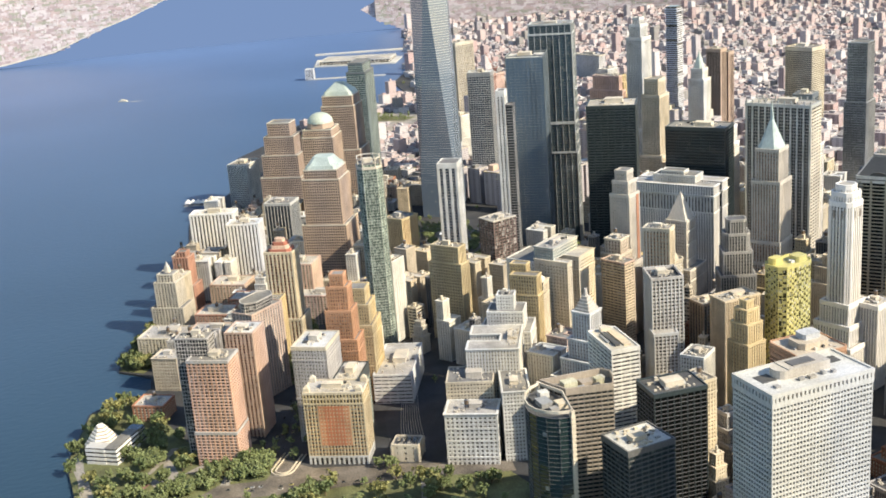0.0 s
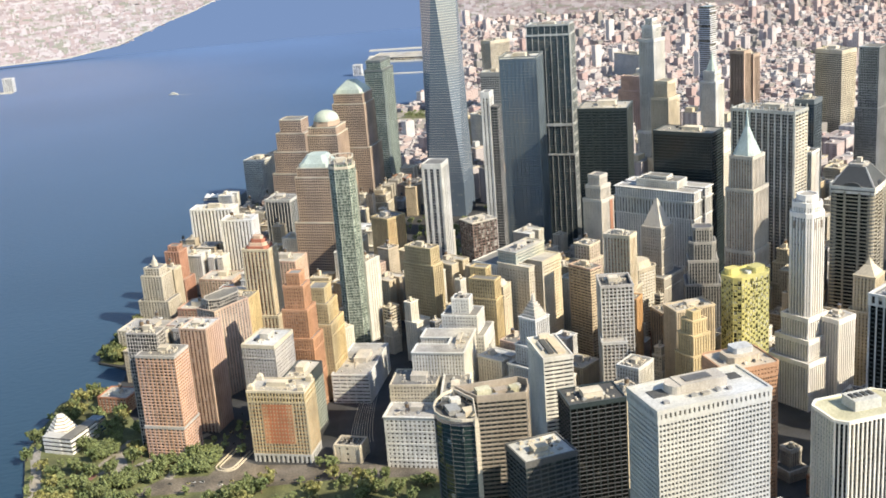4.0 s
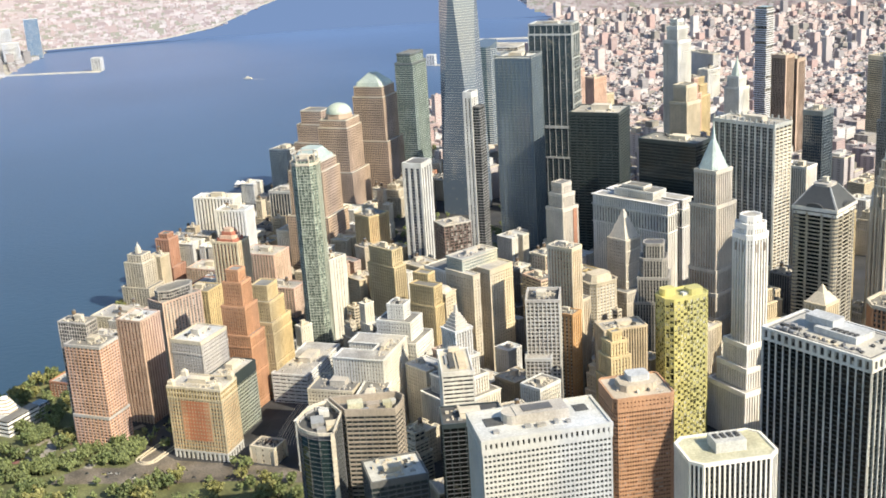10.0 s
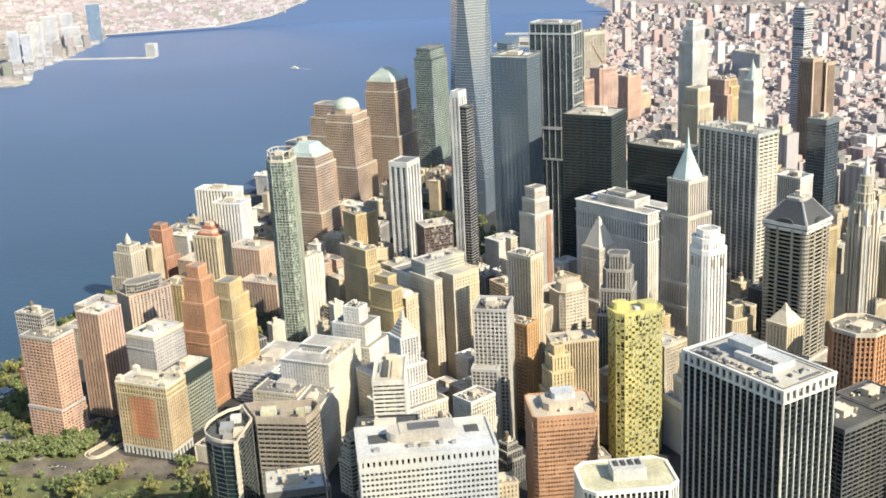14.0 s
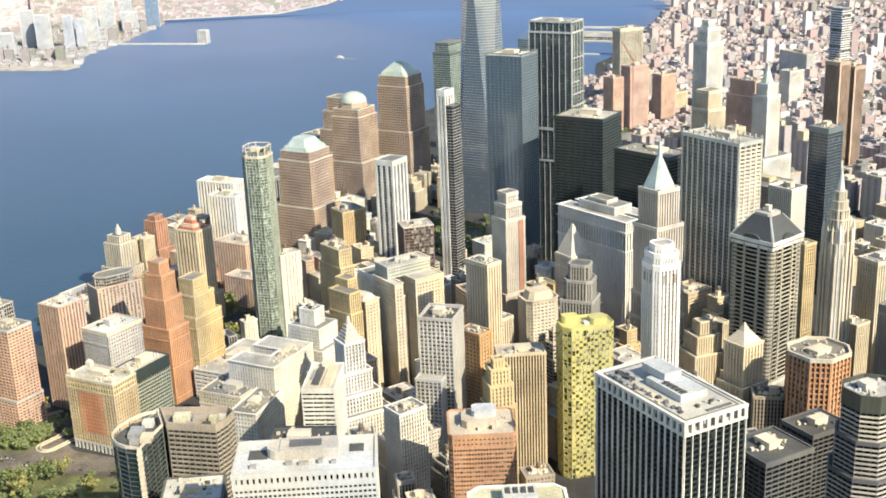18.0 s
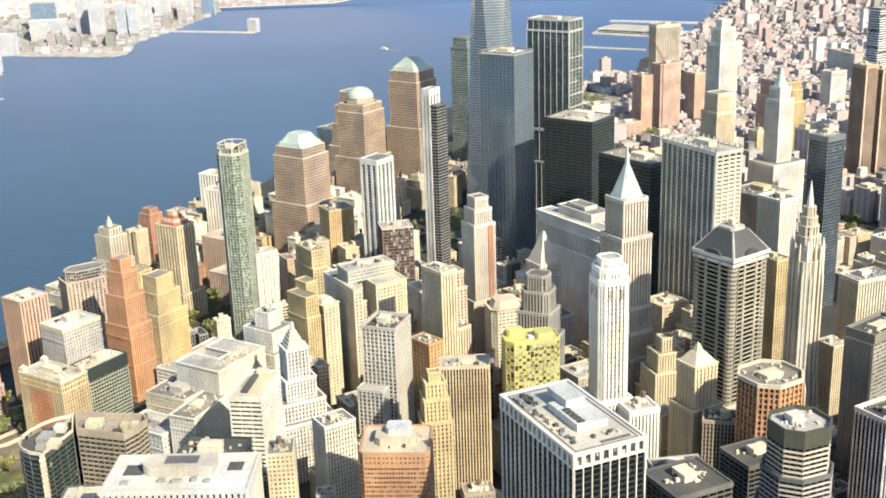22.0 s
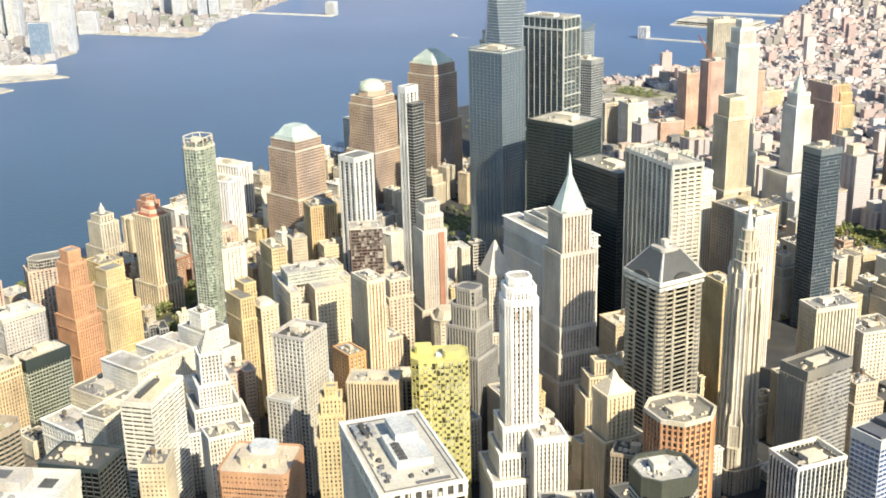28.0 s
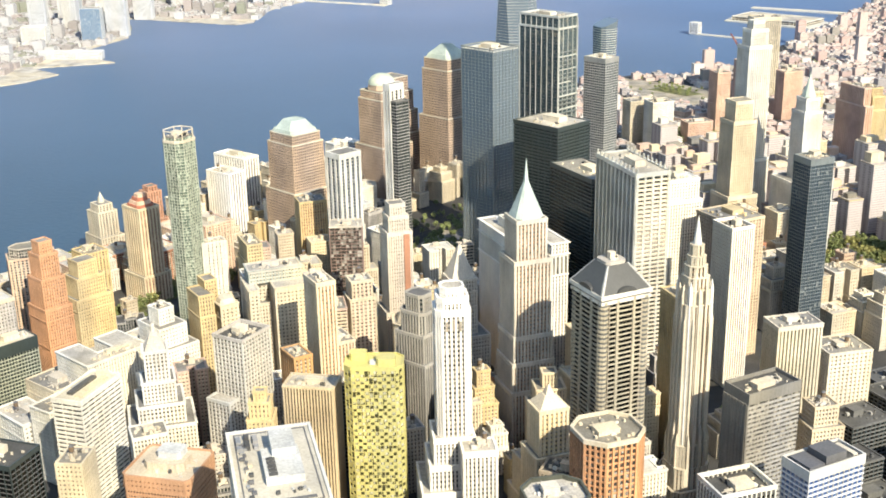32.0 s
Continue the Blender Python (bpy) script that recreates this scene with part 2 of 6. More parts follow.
def shrink(ring, by):
    """The ring moved inwards by so many metres (convex rings)."""
    out, k = [], len(ring)
    for i in range(k):
        (ax, ay), (bx, by_), (cx, cy) = ring[i - 1], ring[i], ring[(i + 1) % k]
        u = Vector((bx - ax, by_ - ay)).normalized()
        v = Vector((cx - bx, cy - by_)).normalized()
        n1, n2 = Vector((-u.y, u.x)), Vector((-v.y, v.x))
        s = n1 + n2
        s = s / max(s.dot(n1), 0.3)
        out.append((bx + s.x * by, by_ + s.y * by))
    return out


STYLE = {
    # bay, pier width, pier depth, storey, band height, band depth, pier, band, glass, solid crown
    "masonry": (3.2, 1.7, 0.45, 3.8, 1.8, 0.30, "cream", "cream", "glass_soft", 2.5),
    "piers": (3.0, 1.5, 0.65, 3.9, 1.7, 0.05, "tan", "tan", "glass_soft", 3.0),
    "bands": (6.0, 0.5, 0.20, 3.9, 1.6, 0.50, "white", "white", "glass", 2.0),
    "ribs": (2.4, 0.9, 0.80, 3.8, 1.0, 0.10, "limestone", "grey", "glass", 4.0),
    "grid": (3.0, 0.8, 0.40, 3.8, 1.0, 0.40, "grey", "grey", "glass", 2.0),
    "curtain": (3.0, 0.35, 0.25, 4.0, 0.7, 0.15, "mullion", "mullion", "glass_blue", 1.5),
    "dark": (3.0, 0.6, 0.35, 3.9, 1.3, 0.20, "black", "black", "glass_dark", 5.0),
    "balcony": (4.5, 2.0, 0.45, 3.1, 0.9, 0.40, "brick", "cream", "glass", 2.0),
}


def style(kind, **over):
    keys = ("bay", "pw", "pd", "fh", "bh", "bd", "pier", "band", "glass", "crown")
    s = dict(zip(keys, STYLE[kind]))
    s.update(over)
    return s


FOOT = []


def band_ring(g, ring, z0, z1, inner, outer):
    """One closed hoop round a ring of corners."""
    o, n_ = shrink(ring, -outer), shrink(ring, inner)
    n, k = len(g.v), len(ring)
    for r_ in (o, n_):
        for z in (z0, z1):
            g.v += [(x, y, z) for x, y in r_]
    for i in range(k):
        j = (i + 1) % k
        g.f += [(n + i, n + j, n + k + j, n + k + i), (n + k + i, n + k + j, n + 3 * k + j, n + 3 * k + i), (n + 3 * k + i, n + 3 * k + j, n + 2 * k + j, n + 2 * k + i), (n + j, n + i, n + 2 * k + i, n + 2 * k + j)]


def facade(root, ring, z0, z1, s, fine=False):
    """One storey block: glass behind piers and bands, each with its own depth, a crown and a roof."""
    k = len(ring)
    g = Geo()
    well = s.get("well", 1.0)
    g.prism(shrink(ring, 0.5), z0, z1 - well - 0.9)
    part("glazing", g, s["glass"], root)
    top = z1 - s["crown"]
    pg, bg = Geo(), Geo()
    floors = max(1, int(round((top - z0) / s["fh"])))
    fh = (top - z0) / floors
    shared = None
    for i in range(k):
        a, b = Vector(ring[i]), Vector(ring[(i + 1) % k])
        u = b - a
        ln = u.length
        if ln < 0.6:
            continue
        u = u / ln
        bays = max(1, int(round(ln / s["bay"])))
        ang = math.degrees(math.atan2(u.y, u.x))
        for j in range(bays + 1):
            if j == bays and k > 8:
                continue
            c = a + u * (ln * j / bays)
            if j in (0, bays):
                c = c - u * (s["pw"] * 0.25 * (1 if j else -1))
            if fine:
                if shared is None:
                    sg = Geo()
                    sg.box(-s["pw"] / 2, s["pw"] / 2, -s["pd"], 0.7, 0, top - z0 + 0.3)
                    shared = sg.mesh("pier", s["pier"])
                part("pier", shared, None, root, m=pose(c.x, c.y, z0, 0, 0, ang))
            else:
                pg.edge_box(c - u * s["pw"] / 2, c + u * s["pw"] / 2, z0, top + 0.3, 0.7, s["pd"])
    if fine:
        hoop = Geo()
        band_ring(hoop, ring, 0, s["bh"], 0.7, s["bd"])
        hoop = hoop.mesh("floor_band", s["band"])
        for f in range(floors):
            part("floor_band", hoop, None, root, m=pose(0, 0, z0 + f * fh))
    else:
        for f in range(floors):
            belt = 0.4 if floors > 9 and f in (2, floors - 3, floors // 2) and s["glass"] == "glass_soft" and s["band"] == s["pier"] else 0.0
            band_ring(bg, ring, z0 + f * fh, z0 + f * fh + s["bh"], 0.7, s["pd"] + belt if belt else s["bd"])
        part("pier", pg, s["pier"], root, kind="stuff")
        part("floor_band", bg, s["band"], root, kind="stuff")
    if s.get("cornice"):
        cg = Geo()
        band_ring(cg, ring, z1 - 0.9, z1 - 0.1, -0.2, max(s["pd"], s["bd"]) + s["cornice"])
        part("cornice", cg, s["pier"], root)
    cg = Geo()
    band_ring(cg, ring, top, z1, 0.75, max(s["pd"], s["bd"]) + 0.16)
    part("parapet", cg, s.get("crown_mat", s["pier"]), root)
    rg = Geo()
    rg.prism(shrink(ring, 0.6), z1 - well - 0.7, z1 - well)
    part("roof", rg, s.get("roof", "roof_grey"), root)


def roof_kit(root, ring, z, seed, pale="limestone", n=3, tank=True):
    """Lift bulkheads, ducts, fans and a timber tank on a roof."""
    rnd = random.Random(seed)
    xs, ys = [p[0] for p in ring], [p[1] for p in ring]
    x0, x1, y0, y1 = min(xs), max(xs), min(ys), max(ys)
    w, d = x1 - x0, y1 - y0
    z -= 1.0
    g = Geo()
    bw, bd, bh = w * rnd.uniform(0.25, 0.4), d * rnd.uniform(0.25, 0.4), rnd.uniform(3.5, 6)
    cx, cy = x0 + w * rnd.uniform(0.4, 0.6), y0 + d * rnd.uniform(0.4, 0.6)
    g.box(cx - bw / 2, cx + bw / 2, cy - bd / 2, cy + bd / 2, z - 0.1, z + bh)
    g.box(cx - bw / 2 - 0.3, cx + bw / 2 + 0.3, cy - bd / 2 - 0.3, cy + bd / 2 + 0.3, z + bh, z + bh + 0.4)
    if n:
        part("bulkhead", g, pale, root)
        g = Geo()
    for _ in range(15 if w * d > 250 else 6):
        a, b, h = rnd.uniform(0.8, 2.8), rnd.uniform(0.8, 2.8), rnd.uniform(0.7, 2.4)
        px, py = x0 + w * rnd.uniform(0.06, 0.94), y0 + d * rnd.uniform(0.06, 0.94)
        g.box(px - a / 2, px + a / 2, py - b / 2, py + b / 2, z - 0.1, z + h)
    if w * d > 120:
        px, py = x0 + w * rnd.uniform(0.2, 0.8), y0 + d * rnd.uniform(0.1, 0.9)
        g.box(px - w * 0.18, px + w * 0.18, py - 0.35, py + 0.35, z + 0.5, z + 1.1)
        g.box(px - w * 0.1, px + w * 0.12, py + 1.2, py + 2.0, z + 0.2, z + 1.5)
        g.cone(px + w * 0.1, py - 1.6, z - 0.1, z + 2.4, 0.9, 0.9, 8)
        g.box(px - 0.3, px + 0.3, py - d * 0.15, py + d * 0.15, z + 0.3, z + 1.0)
    part("roof_clutter", g, pale, root, kind="stuff")
    for _ in range(n):
        g = Geo()
        a, b, h = rnd.uniform(1.5, 4.5), rnd.uniform(1.5, 4.5), rnd.uniform(1.2, 2.6)
        px, py = x0 + w * rnd.uniform(0.18, 0.82), y0 + d * rnd.uniform(0.18, 0.82)
        g.box(px - a / 2, px + a / 2, py - b / 2, py + b / 2, z - 0.1, z + h)
        g.cone(px, py, z + h, z + h + 0.5, min(a, b) * 0.35, min(a, b) * 0.35, 8)
        part("roof_unit", g, rnd.choice(["duct", "roof_white", "grey", "roof_dark"]), root)
    if tank and rnd.random() < 0.45:
        px, py = x0 + w * rnd.uniform(0.25, 0.75), y0 + d * rnd.uniform(0.25, 0.75)
        g = Geo()
        for sx in (-1, 1):
            for sy in (-1, 1):
                g.box(px + sx * 1.3 - 0.15, px + sx * 1.3 + 0.15, py + sy * 1.3 - 0.15, py + sy * 1.3 + 0.15, z - 0.1, z + 6.2)
        g.cone(px, py, z + 6, z + 10, 2.1, 2.1, 10)
        lid = Geo()
        lid.cone(px, py, z + 10, z + 11.6, 2.3, 0.1, 10)
        part("lid", lid, "slate", part("water_tank", g, "wood", root))


GROUND = 3.0


def building(name, label, cx, cy, rot, tiers, s, fine=False, kit=1, category="building", group="", roof_pale=None, kit_ring=None):
    """tiers: (ring, top height above sea[, style]) from the street upwards."""
    root = new(name)
    root.matrix_world = pose(cx, cy, GROUND, 0, 0, rot)
    z = -2.0
    for i, tier in enumerate(tiers):
        ring, zt = tier[0], tier[1] - GROUND
        st = tier[2] if len(tier) > 2 and tier[2] else s
        facade(root, ring, z, zt, st, fine)
        c, sn = math.cos(radians(rot)), math.sin(radians(rot))
        if i == 0:
            FOOT.append([(cx + x * c - y * sn, cy + x * sn + y * c) for x, y in ring])
        z = zt - 1.0
    if kit:
        top_style = tiers[-1][2] if len(tiers[-1]) > 2 and tiers[-1][2] else s
        roof_kit(root, kit_ring or shrink(tiers[-1][0], 2.0), tiers[-1][1] - GROUND + 1.0 - top_style.get("well", 1.0), hash((round(cx), round(cy))) % 9999, roof_pale or "limestone", 0 if name == "city_block" else 2 + kit, tank=kit == 1)
    return tagged(root, label=label, category=category, group=group)


def corner(nx, ny, rot, w, d):
    """The middle of a block whose nearest corner is nx, ny."""
    c, s = math.cos(radians(rot)), math.sin(radians(rot))
    return nx + c * w / 2 - s * d / 2, ny + s * w / 2 + c * d / 2


def block(name, label, nx, ny, rot, w, d, z, s, setbacks=(), fine=False, kit=1, group="", roof_pale=None):
    """A block from its nearest corner; setbacks: (height, share of width, share of depth)."""
    cx, cy = corner(nx, ny, rot, w, d)
    tiers = []
    ww, dd = w, d
    for zt, fx, fy in setbacks:
        tiers.append((rect(ww, dd), zt))
        ww, dd = w * fx, d * fy
    tiers.append((rect(ww, dd), z))
    return building(name, label, cx, cy, rot, tiers, s, fine, kit, group=group, roof_pale=roof_pale)


def tower(name, label, cx, cy, rot, tiers, s, fine=False, kit=1, group="", roof_pale=None):
    """A tower about its axis; tiers: (width, depth, top[, x, y])."""
    return building(name, label, cx, cy, rot, [(rect(*t[:2], *t[3:5]), t[2]) for t in tiers], s, fine, kit, group=group, roof_pale=roof_pale)


def hat(root, name, ring, z0, z1, top, material, label=""):
    g = Geo()
    g.prism(ring, z0 - GROUND, z1 - GROUND, top)
    return part(name, g, material, root, label)


def dome(root, cx, cy, z, r, h, material, name="dome", label=""):
    g = Geo()
    n, rows = 24, 8
    prev = None
    for i in range(rows):
        a0, a1 = math.pi / 2 * i / rows, math.pi / 2 * (i + 1) / rows
        g.cone(cx, cy, z - GROUND + h * math.sin(a0), z - GROUND + h * math.sin(a1), r * math.cos(a0), max(r * math.cos(a1), 0.05), n)
    return part(name, g, material, root, label)

# ---- water, land, streets ----
def sheet(name, ring, z, material, label, category, thick=0.0):
    bm = bmesh.new()
    vs = [bm.verts.new((x, y, z)) for x, y in ring]
    f = bm.faces.new(vs)
    f.normal_update()
    if f.normal.z < 0:
        f.normal_flip()
    if thick:
        r = bmesh.ops.extrude_face_region(bm, geom=[f])
        bmesh.ops.translate(bm, vec=(0, 0, -thick), verts=[e for e in r["geom"] if isinstance(e, bmesh.types.BMVert)])
        bmesh.ops.recalc_face_normals(bm, faces=bm.faces[:])
    me = bpy.data.meshes.new(name)
    bm.to_mesh(me)
    bm.free()
    me.materials.append(material)
    return tagged(new(name, me), label, category, kind="structure")


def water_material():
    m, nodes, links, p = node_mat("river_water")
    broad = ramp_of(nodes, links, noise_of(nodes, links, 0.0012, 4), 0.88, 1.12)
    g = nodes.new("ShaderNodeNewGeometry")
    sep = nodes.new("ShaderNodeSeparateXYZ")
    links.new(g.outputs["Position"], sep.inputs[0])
    # Lighter and bluer with distance: haze painted into the river's base colour.
    haze_by_distance = ramp_of(nodes, links, sep.outputs[1], 0.0, 1.0, 1000, 4700)
    col = mix_rgb(nodes, links, "MIX", haze_by_distance, (0.021, 0.049, 0.078), (0.100, 0.164, 0.305))
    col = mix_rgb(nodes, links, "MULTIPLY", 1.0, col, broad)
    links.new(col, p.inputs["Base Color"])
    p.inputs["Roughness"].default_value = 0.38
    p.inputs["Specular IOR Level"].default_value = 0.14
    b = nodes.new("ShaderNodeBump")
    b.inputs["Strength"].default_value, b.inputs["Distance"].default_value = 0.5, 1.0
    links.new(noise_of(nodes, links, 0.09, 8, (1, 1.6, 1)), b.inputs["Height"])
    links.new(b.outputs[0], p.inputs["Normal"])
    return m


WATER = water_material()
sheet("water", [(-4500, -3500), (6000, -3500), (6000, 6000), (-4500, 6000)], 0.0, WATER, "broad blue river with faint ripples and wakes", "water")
ISLAND = [(-8, 1040), (-13, 1166), (-4, 1204), (12, 1257), (20, 1288), (36, 1302), (61, 1303), (80, 1312), (93, 1328), (98, 1363), (88, 1377), (64, 1403), (68, 1426), (84, 1437), (112, 1509), (121, 1528), (174, 1742), (205, 1800), (231, 1911), (255, 2060), (330, 2180), (400, 2320), (440, 2560), (560, 2700), (640, 2840), (760, 2950),
          (1010, 3000), (1060, 3320), (1160, 3500), (1290, 3850), (1500, 4500), (1640, 4800), (4200, 4900), (4200, 1500), (2400, 1250), (1500, 950), (1150, 700), (900, 480), (700, 420), (450, 480), (250, 700), (120, 900), (40, 980)]
street_mat = MAT["asphalt"]
sheet("ground", ISLAND, GROUND - 0.3, street_mat, "dark asphalt streets between the buildings", "ground", 8.0)
JERSEY = [(-2600, 2500), (-760, 2560), (-694, 2652), (-660, 2760), (-780, 2830), (-600, 2938), (-790, 3040), (-765, 3330), (-963, 3670), (-940, 3700), (-540, 3610), (-505, 3670), (-560, 3890), (-545, 4040), (-512, 4190), (-500, 4420), (-478, 4640), (-472, 4900), (-2600, 4900)]
sheet("ground_2", JERSEY, GROUND - 0.5, MAT["roof_pale"], "pale built-up far shore", "ground", 8.0)

# ---- named towers: nearest ones ----
FINE = True
DARKRIB = style("ribs", bay=6.4, pw=0.7, pd=0.8, bh=0.9, bd=-0.3, pier="white", band="black", glass="glass_black", crown=1.2, roof="roof_pale")
w55 = building("office_tower", "tall black glass slab with white vertical piers and pale roof", *corner(730, 641, 27.5, 50, 93), 27.5,
               [(rect(50, 93), 194), (rect(50.1, 93.1), 203, style("grid", bay=6.4, pw=2.6, pd=0.9, fh=6, bh=1.6, bd=0.85, pier="white", band="white", glass="glass_warm", crown=2.0, roof="roof_beige"))], DARKRIB, fine=FINE, kit=0)
g = Geo()
g.box(-8, 14, -22, 14, 198.8, 204)
part("penthouse", g, "roof_white", w55)
g = Geo()
g.box(-2, 12, 2, 26, 203.9, 209)
part("penthouse", g, "roof_white", w55)
for i in range(5):
    g = Geo()
    g.box(-6, -1, -20 + i * 4.4, -17 + i * 4.4, 203.9, 204.7)
    g.cone(-3.5, -18.5 + i * 4.4, 204.7, 205.2, 1.3, 1.3, 10)
    part("cooling_fan", g, "roof_dark", w55)
for i in range(9):
    g = Geo()
    g.box(-21 + (i % 3) * 5, -18 + (i % 3) * 5, 22 + (i // 3) * 6, 26 + (i // 3) * 6, 198.8, 201 + (i % 2))
    part("roof_unit", g, ("duct", "roof_dark", "grey")[i % 3], w55)
g = Geo()
g.box(-2, 18, -41, -39, 198.8, 200)
part("roof_rail", g, "slate", w55)
g = Geo()
band_ring(g, rect(43, 86), 198.8, 199.3, 0.4, 0.4)
part("cradle_track", g, "slate", w55)
rr = random.Random(12)
for i in range(16):
    g = Geo()
    x0, y0 = -20.5 + rr.uniform(0, 4), -34 + i * 4.0
    g.box(x0, x0 + rr.uniform(1.5, 3.5), y0, y0 + rr.uniform(1.5, 3.2), 198.8, 199.6 + rr.uniform(0.4, 2.0))
    part("roof_unit", g, rr.choice(("roof_dark", "slate", "duct", "cream")), w55)
for i in range(7):
    g = Geo()
    x0, y0 = -4 + rr.uniform(0, 20), -36 + rr.uniform(0, 10)
    g.box(x0, x0 + rr.uniform(1, 2.5), y0, y0 + rr.uniform(1, 2.5), 198.8, 199.6 + rr.uniform(0.3, 1.4))
    part("roof_unit", g, rr.choice(("roof_dark", "duct", "roof_white")), w55)
WHITEGRID = style("grid", bay=2.9, pw=0.95, pd=0.5, fh=3.75, bh=1.75, bd=0.42, pier="whitegrey", band="whitegrey", glass="glass_dark", crown=2.0, roof="roof_white")
nyp = building("office_tower", "broad white office tower with square punched windows", *corner(451, 622, 2, 87, 44), 2,
               [(rect(87, 44), 181), (rect(87.1, 44.1), 190, style("grid", bay=3.6, pw=2.2, pd=0.9, fh=6, bh=3.2, bd=0.85, pier="whitegrey", band="whitegrey", glass="glass_black", crown=3.0, roof="roof_white"))], WHITEGRID, fine=FINE, kit=0)
g = Geo()
g.box(-16, 20, -5, 12, 185.9, 193)
g.cone(-16, 3.5, 185.9, 192.4, 8.4, 8.4, 16)
part("penthouse", g, "greystone", nyp)
for x0, x1, y0, y1, h, mt in ((-36, -24, -2, 10, 0.5, "roof_dark"), (27, 36, 2, 12, 0.5, "roof_dark"), (-12, -8, -12, -9, 2.2, "duct"), (-4, 2, -13, -9, 1.8, "roof_pale"), (8, 11, -12, -8, 2.4, "duct"), (16, 19, -13, -10, 2, "grey"), (-34, -30, -14, -10, 1.6, "grey"), (-10, 10, -1, 8, 7.6, "slate")):
    g = Geo()
    g.box(x0, x1, y0, y1, 185.9, 186 + h)
    part("roof_unit", g, mt, nyp)
brw = building("office_tower", "brown concrete office block with rows of small windows", *corner(584, 768, 0, 50, 44), 0,
               [(chamfer(50, 44, 3), 127), (chamfer(50.1, 44.1, 3), 137, style("grid", bay=3.2, pw=1.9, pd=0.55, fh=4.6, bh=2.2, bd=0.5, pier="brown", band="brown", crown=3.5, roof="tan"))],
               style("grid", bay=2.2, pw=0.7, pd=0.3, fh=3.6, bh=1.7, bd=0.5, pier="brown", band="brown", glass="glass_warm", crown=2.0), fine=FINE, kit=2)
g = Geo()
g.prism(chamfer(30, 22, 4), 132.5, 139)
part("penthouse", g, "tan", brw)
g = Geo()
g.prism(chamfer(18, 14, 2, 2, 3), 138.9, 144)
part("cooling_tower", g, "roof_white", brw)
tb = building("office_tower", "white ribbed office tower with cut corners and pale roof", *corner(595, 625, 0, 62, 42), 0,
              [(chamfer(62, 42, 7), 150)], style("ribs", bay=3.6, pw=1.15, pd=1.0, bh=0.9, bd=-0.1, pier="glazed_white", band="darkgrey", glass="glass_black", crown=2.4, roof="roof_cream"), fine=FINE, kit=0)
g = Geo()
g.box(-10, 12, -8, 9, 145.9, 154)
part("penthouse", g, "roof_white", tb)
for i in range(4):
    g = Geo()
    g.box(-8 + i * 5, -5 + i * 5, -2, 5, 153.9, 154.8)
    g.cone(-6.5 + i * 5, 1.5, 154.8, 155.2, 1.2, 1.2, 10)
    part("cooling_fan", g, "roof_dark", tb)
YEL = style("masonry", bay=3.4, pw=0.5, fh=6.2, bh=0.45, pd=0.14, bd=0.10, pier="yellow", band="yellow", glass="glass_olive", crown=3.2, crown_mat="yellow", roof="yellow")
yring = chamfer(47, 29, 6)
yel = building("apartment_tower", "yellow brick apartment tower with chequered windows and rounded crown", *corner(690, 936, 12, 47, 29), 12, [(yring, 150)], YEL, kit=0)
ry = random.Random(5)
g, g2 = Geo(), Geo()
n_rows = round((147 - 3.2 + 2) / 6.2)
floor_h = (147 - 3.2 + 2) / n_rows
for i in range(8):
    a_, b_ = Vector(yring[i]), Vector(yring[(i + 1) % 8])
    u_ = b_ - a_
    n_bays = max(1, int(round(u_.length / 3.4)))
    for f in range(n_rows * 2):
        for j in range(n_bays):
            r = ry.random()
            mid, z0 = (j + 0.5) / n_bays, -2 + f * floor_h / 2
            if (j + f) % 2:
                if r < 0.88:
                    g.edge_box(a_ + u_ * (mid - (0.42 if r < 0.6 else 0.15) / n_bays), a_ + u_ * (mid + 0.42 / n_bays), z0, z0 + floor_h / 2, 0.4, 0.08)
            elif r < 0.42:
                g2.edge_box(a_ + u_ * (mid - 0.3 / n_bays), a_ + u_ * (mid + (0.3 if r < 0.25 else 0.0) / n_bays), z0 + 0.5, z0 + floor_h / 2 - 0.2, 0.45, -0.25)
part("yellow_brick_panel", g, "yellow", yel, kind="stuff")
part("window_blind", g2, "roof_cream", yel, kind="stuff")
for x0, y0, w, d, h in ((-13, 5, 14, 10, 5.5), (10, -4, 15, 13, 5.0)):
    g = Geo()
    g.prism(chamfer(w, d, 2, x0, y0), 145.8, 147 + h)
    part("roof_hump", g, "yellow", yel)
g = Geo()
g.box(-3, 3, -7, -2, 145.8, 148.5)
part("roof_unit", g, "roof_white", yel)
OCT = style("piers", bay=3.3, pw=1.6, pd=0.9, bh=1.6, bd=-0.2, glass="glass", pier="glazed_white", band="greystone", crown=5, roof="roof_pale")
t20 = building("office_tower", "slender white limestone tower on a stepped base", 776, 950, 20,
         [(rect(56, 52), 55), (rect(42, 40), 76), (rect(32, 32, -1, 0), 98), (chamfer(26, 26, 4), 205), (chamfer(23, 23, 4), 215), (chamfer(17, 17, 4), 222)], OCT, kit=0)
for ang in (0, 90, 180, 270):
    for off in (-5.2, 0, 5.2):
        g = Geo()
        g.box(off - 0.8, off + 0.8, -13.95, -12.5, 185, 193)
        g.cone(off, -13.1, 192.9, 194.2, 0.8, 0.3, 8)
        part("arched_opening", g, "taupe", t20, m=pose(0, 0, 0, 0, 0, ang))
block("office_tower", "white limestone wing with stepped terraces", 792, 916, 20, 26, 22, 96, OCT)
notch = [(-15.5, -23), (15.5, -23), (15.5, -19), (23, -19), (23, 19), (15.5, 19), (15.5, 23), (-15.5, 23), (-15.5, 19), (-23, 19), (-23, -19), (-15.5, -19)]
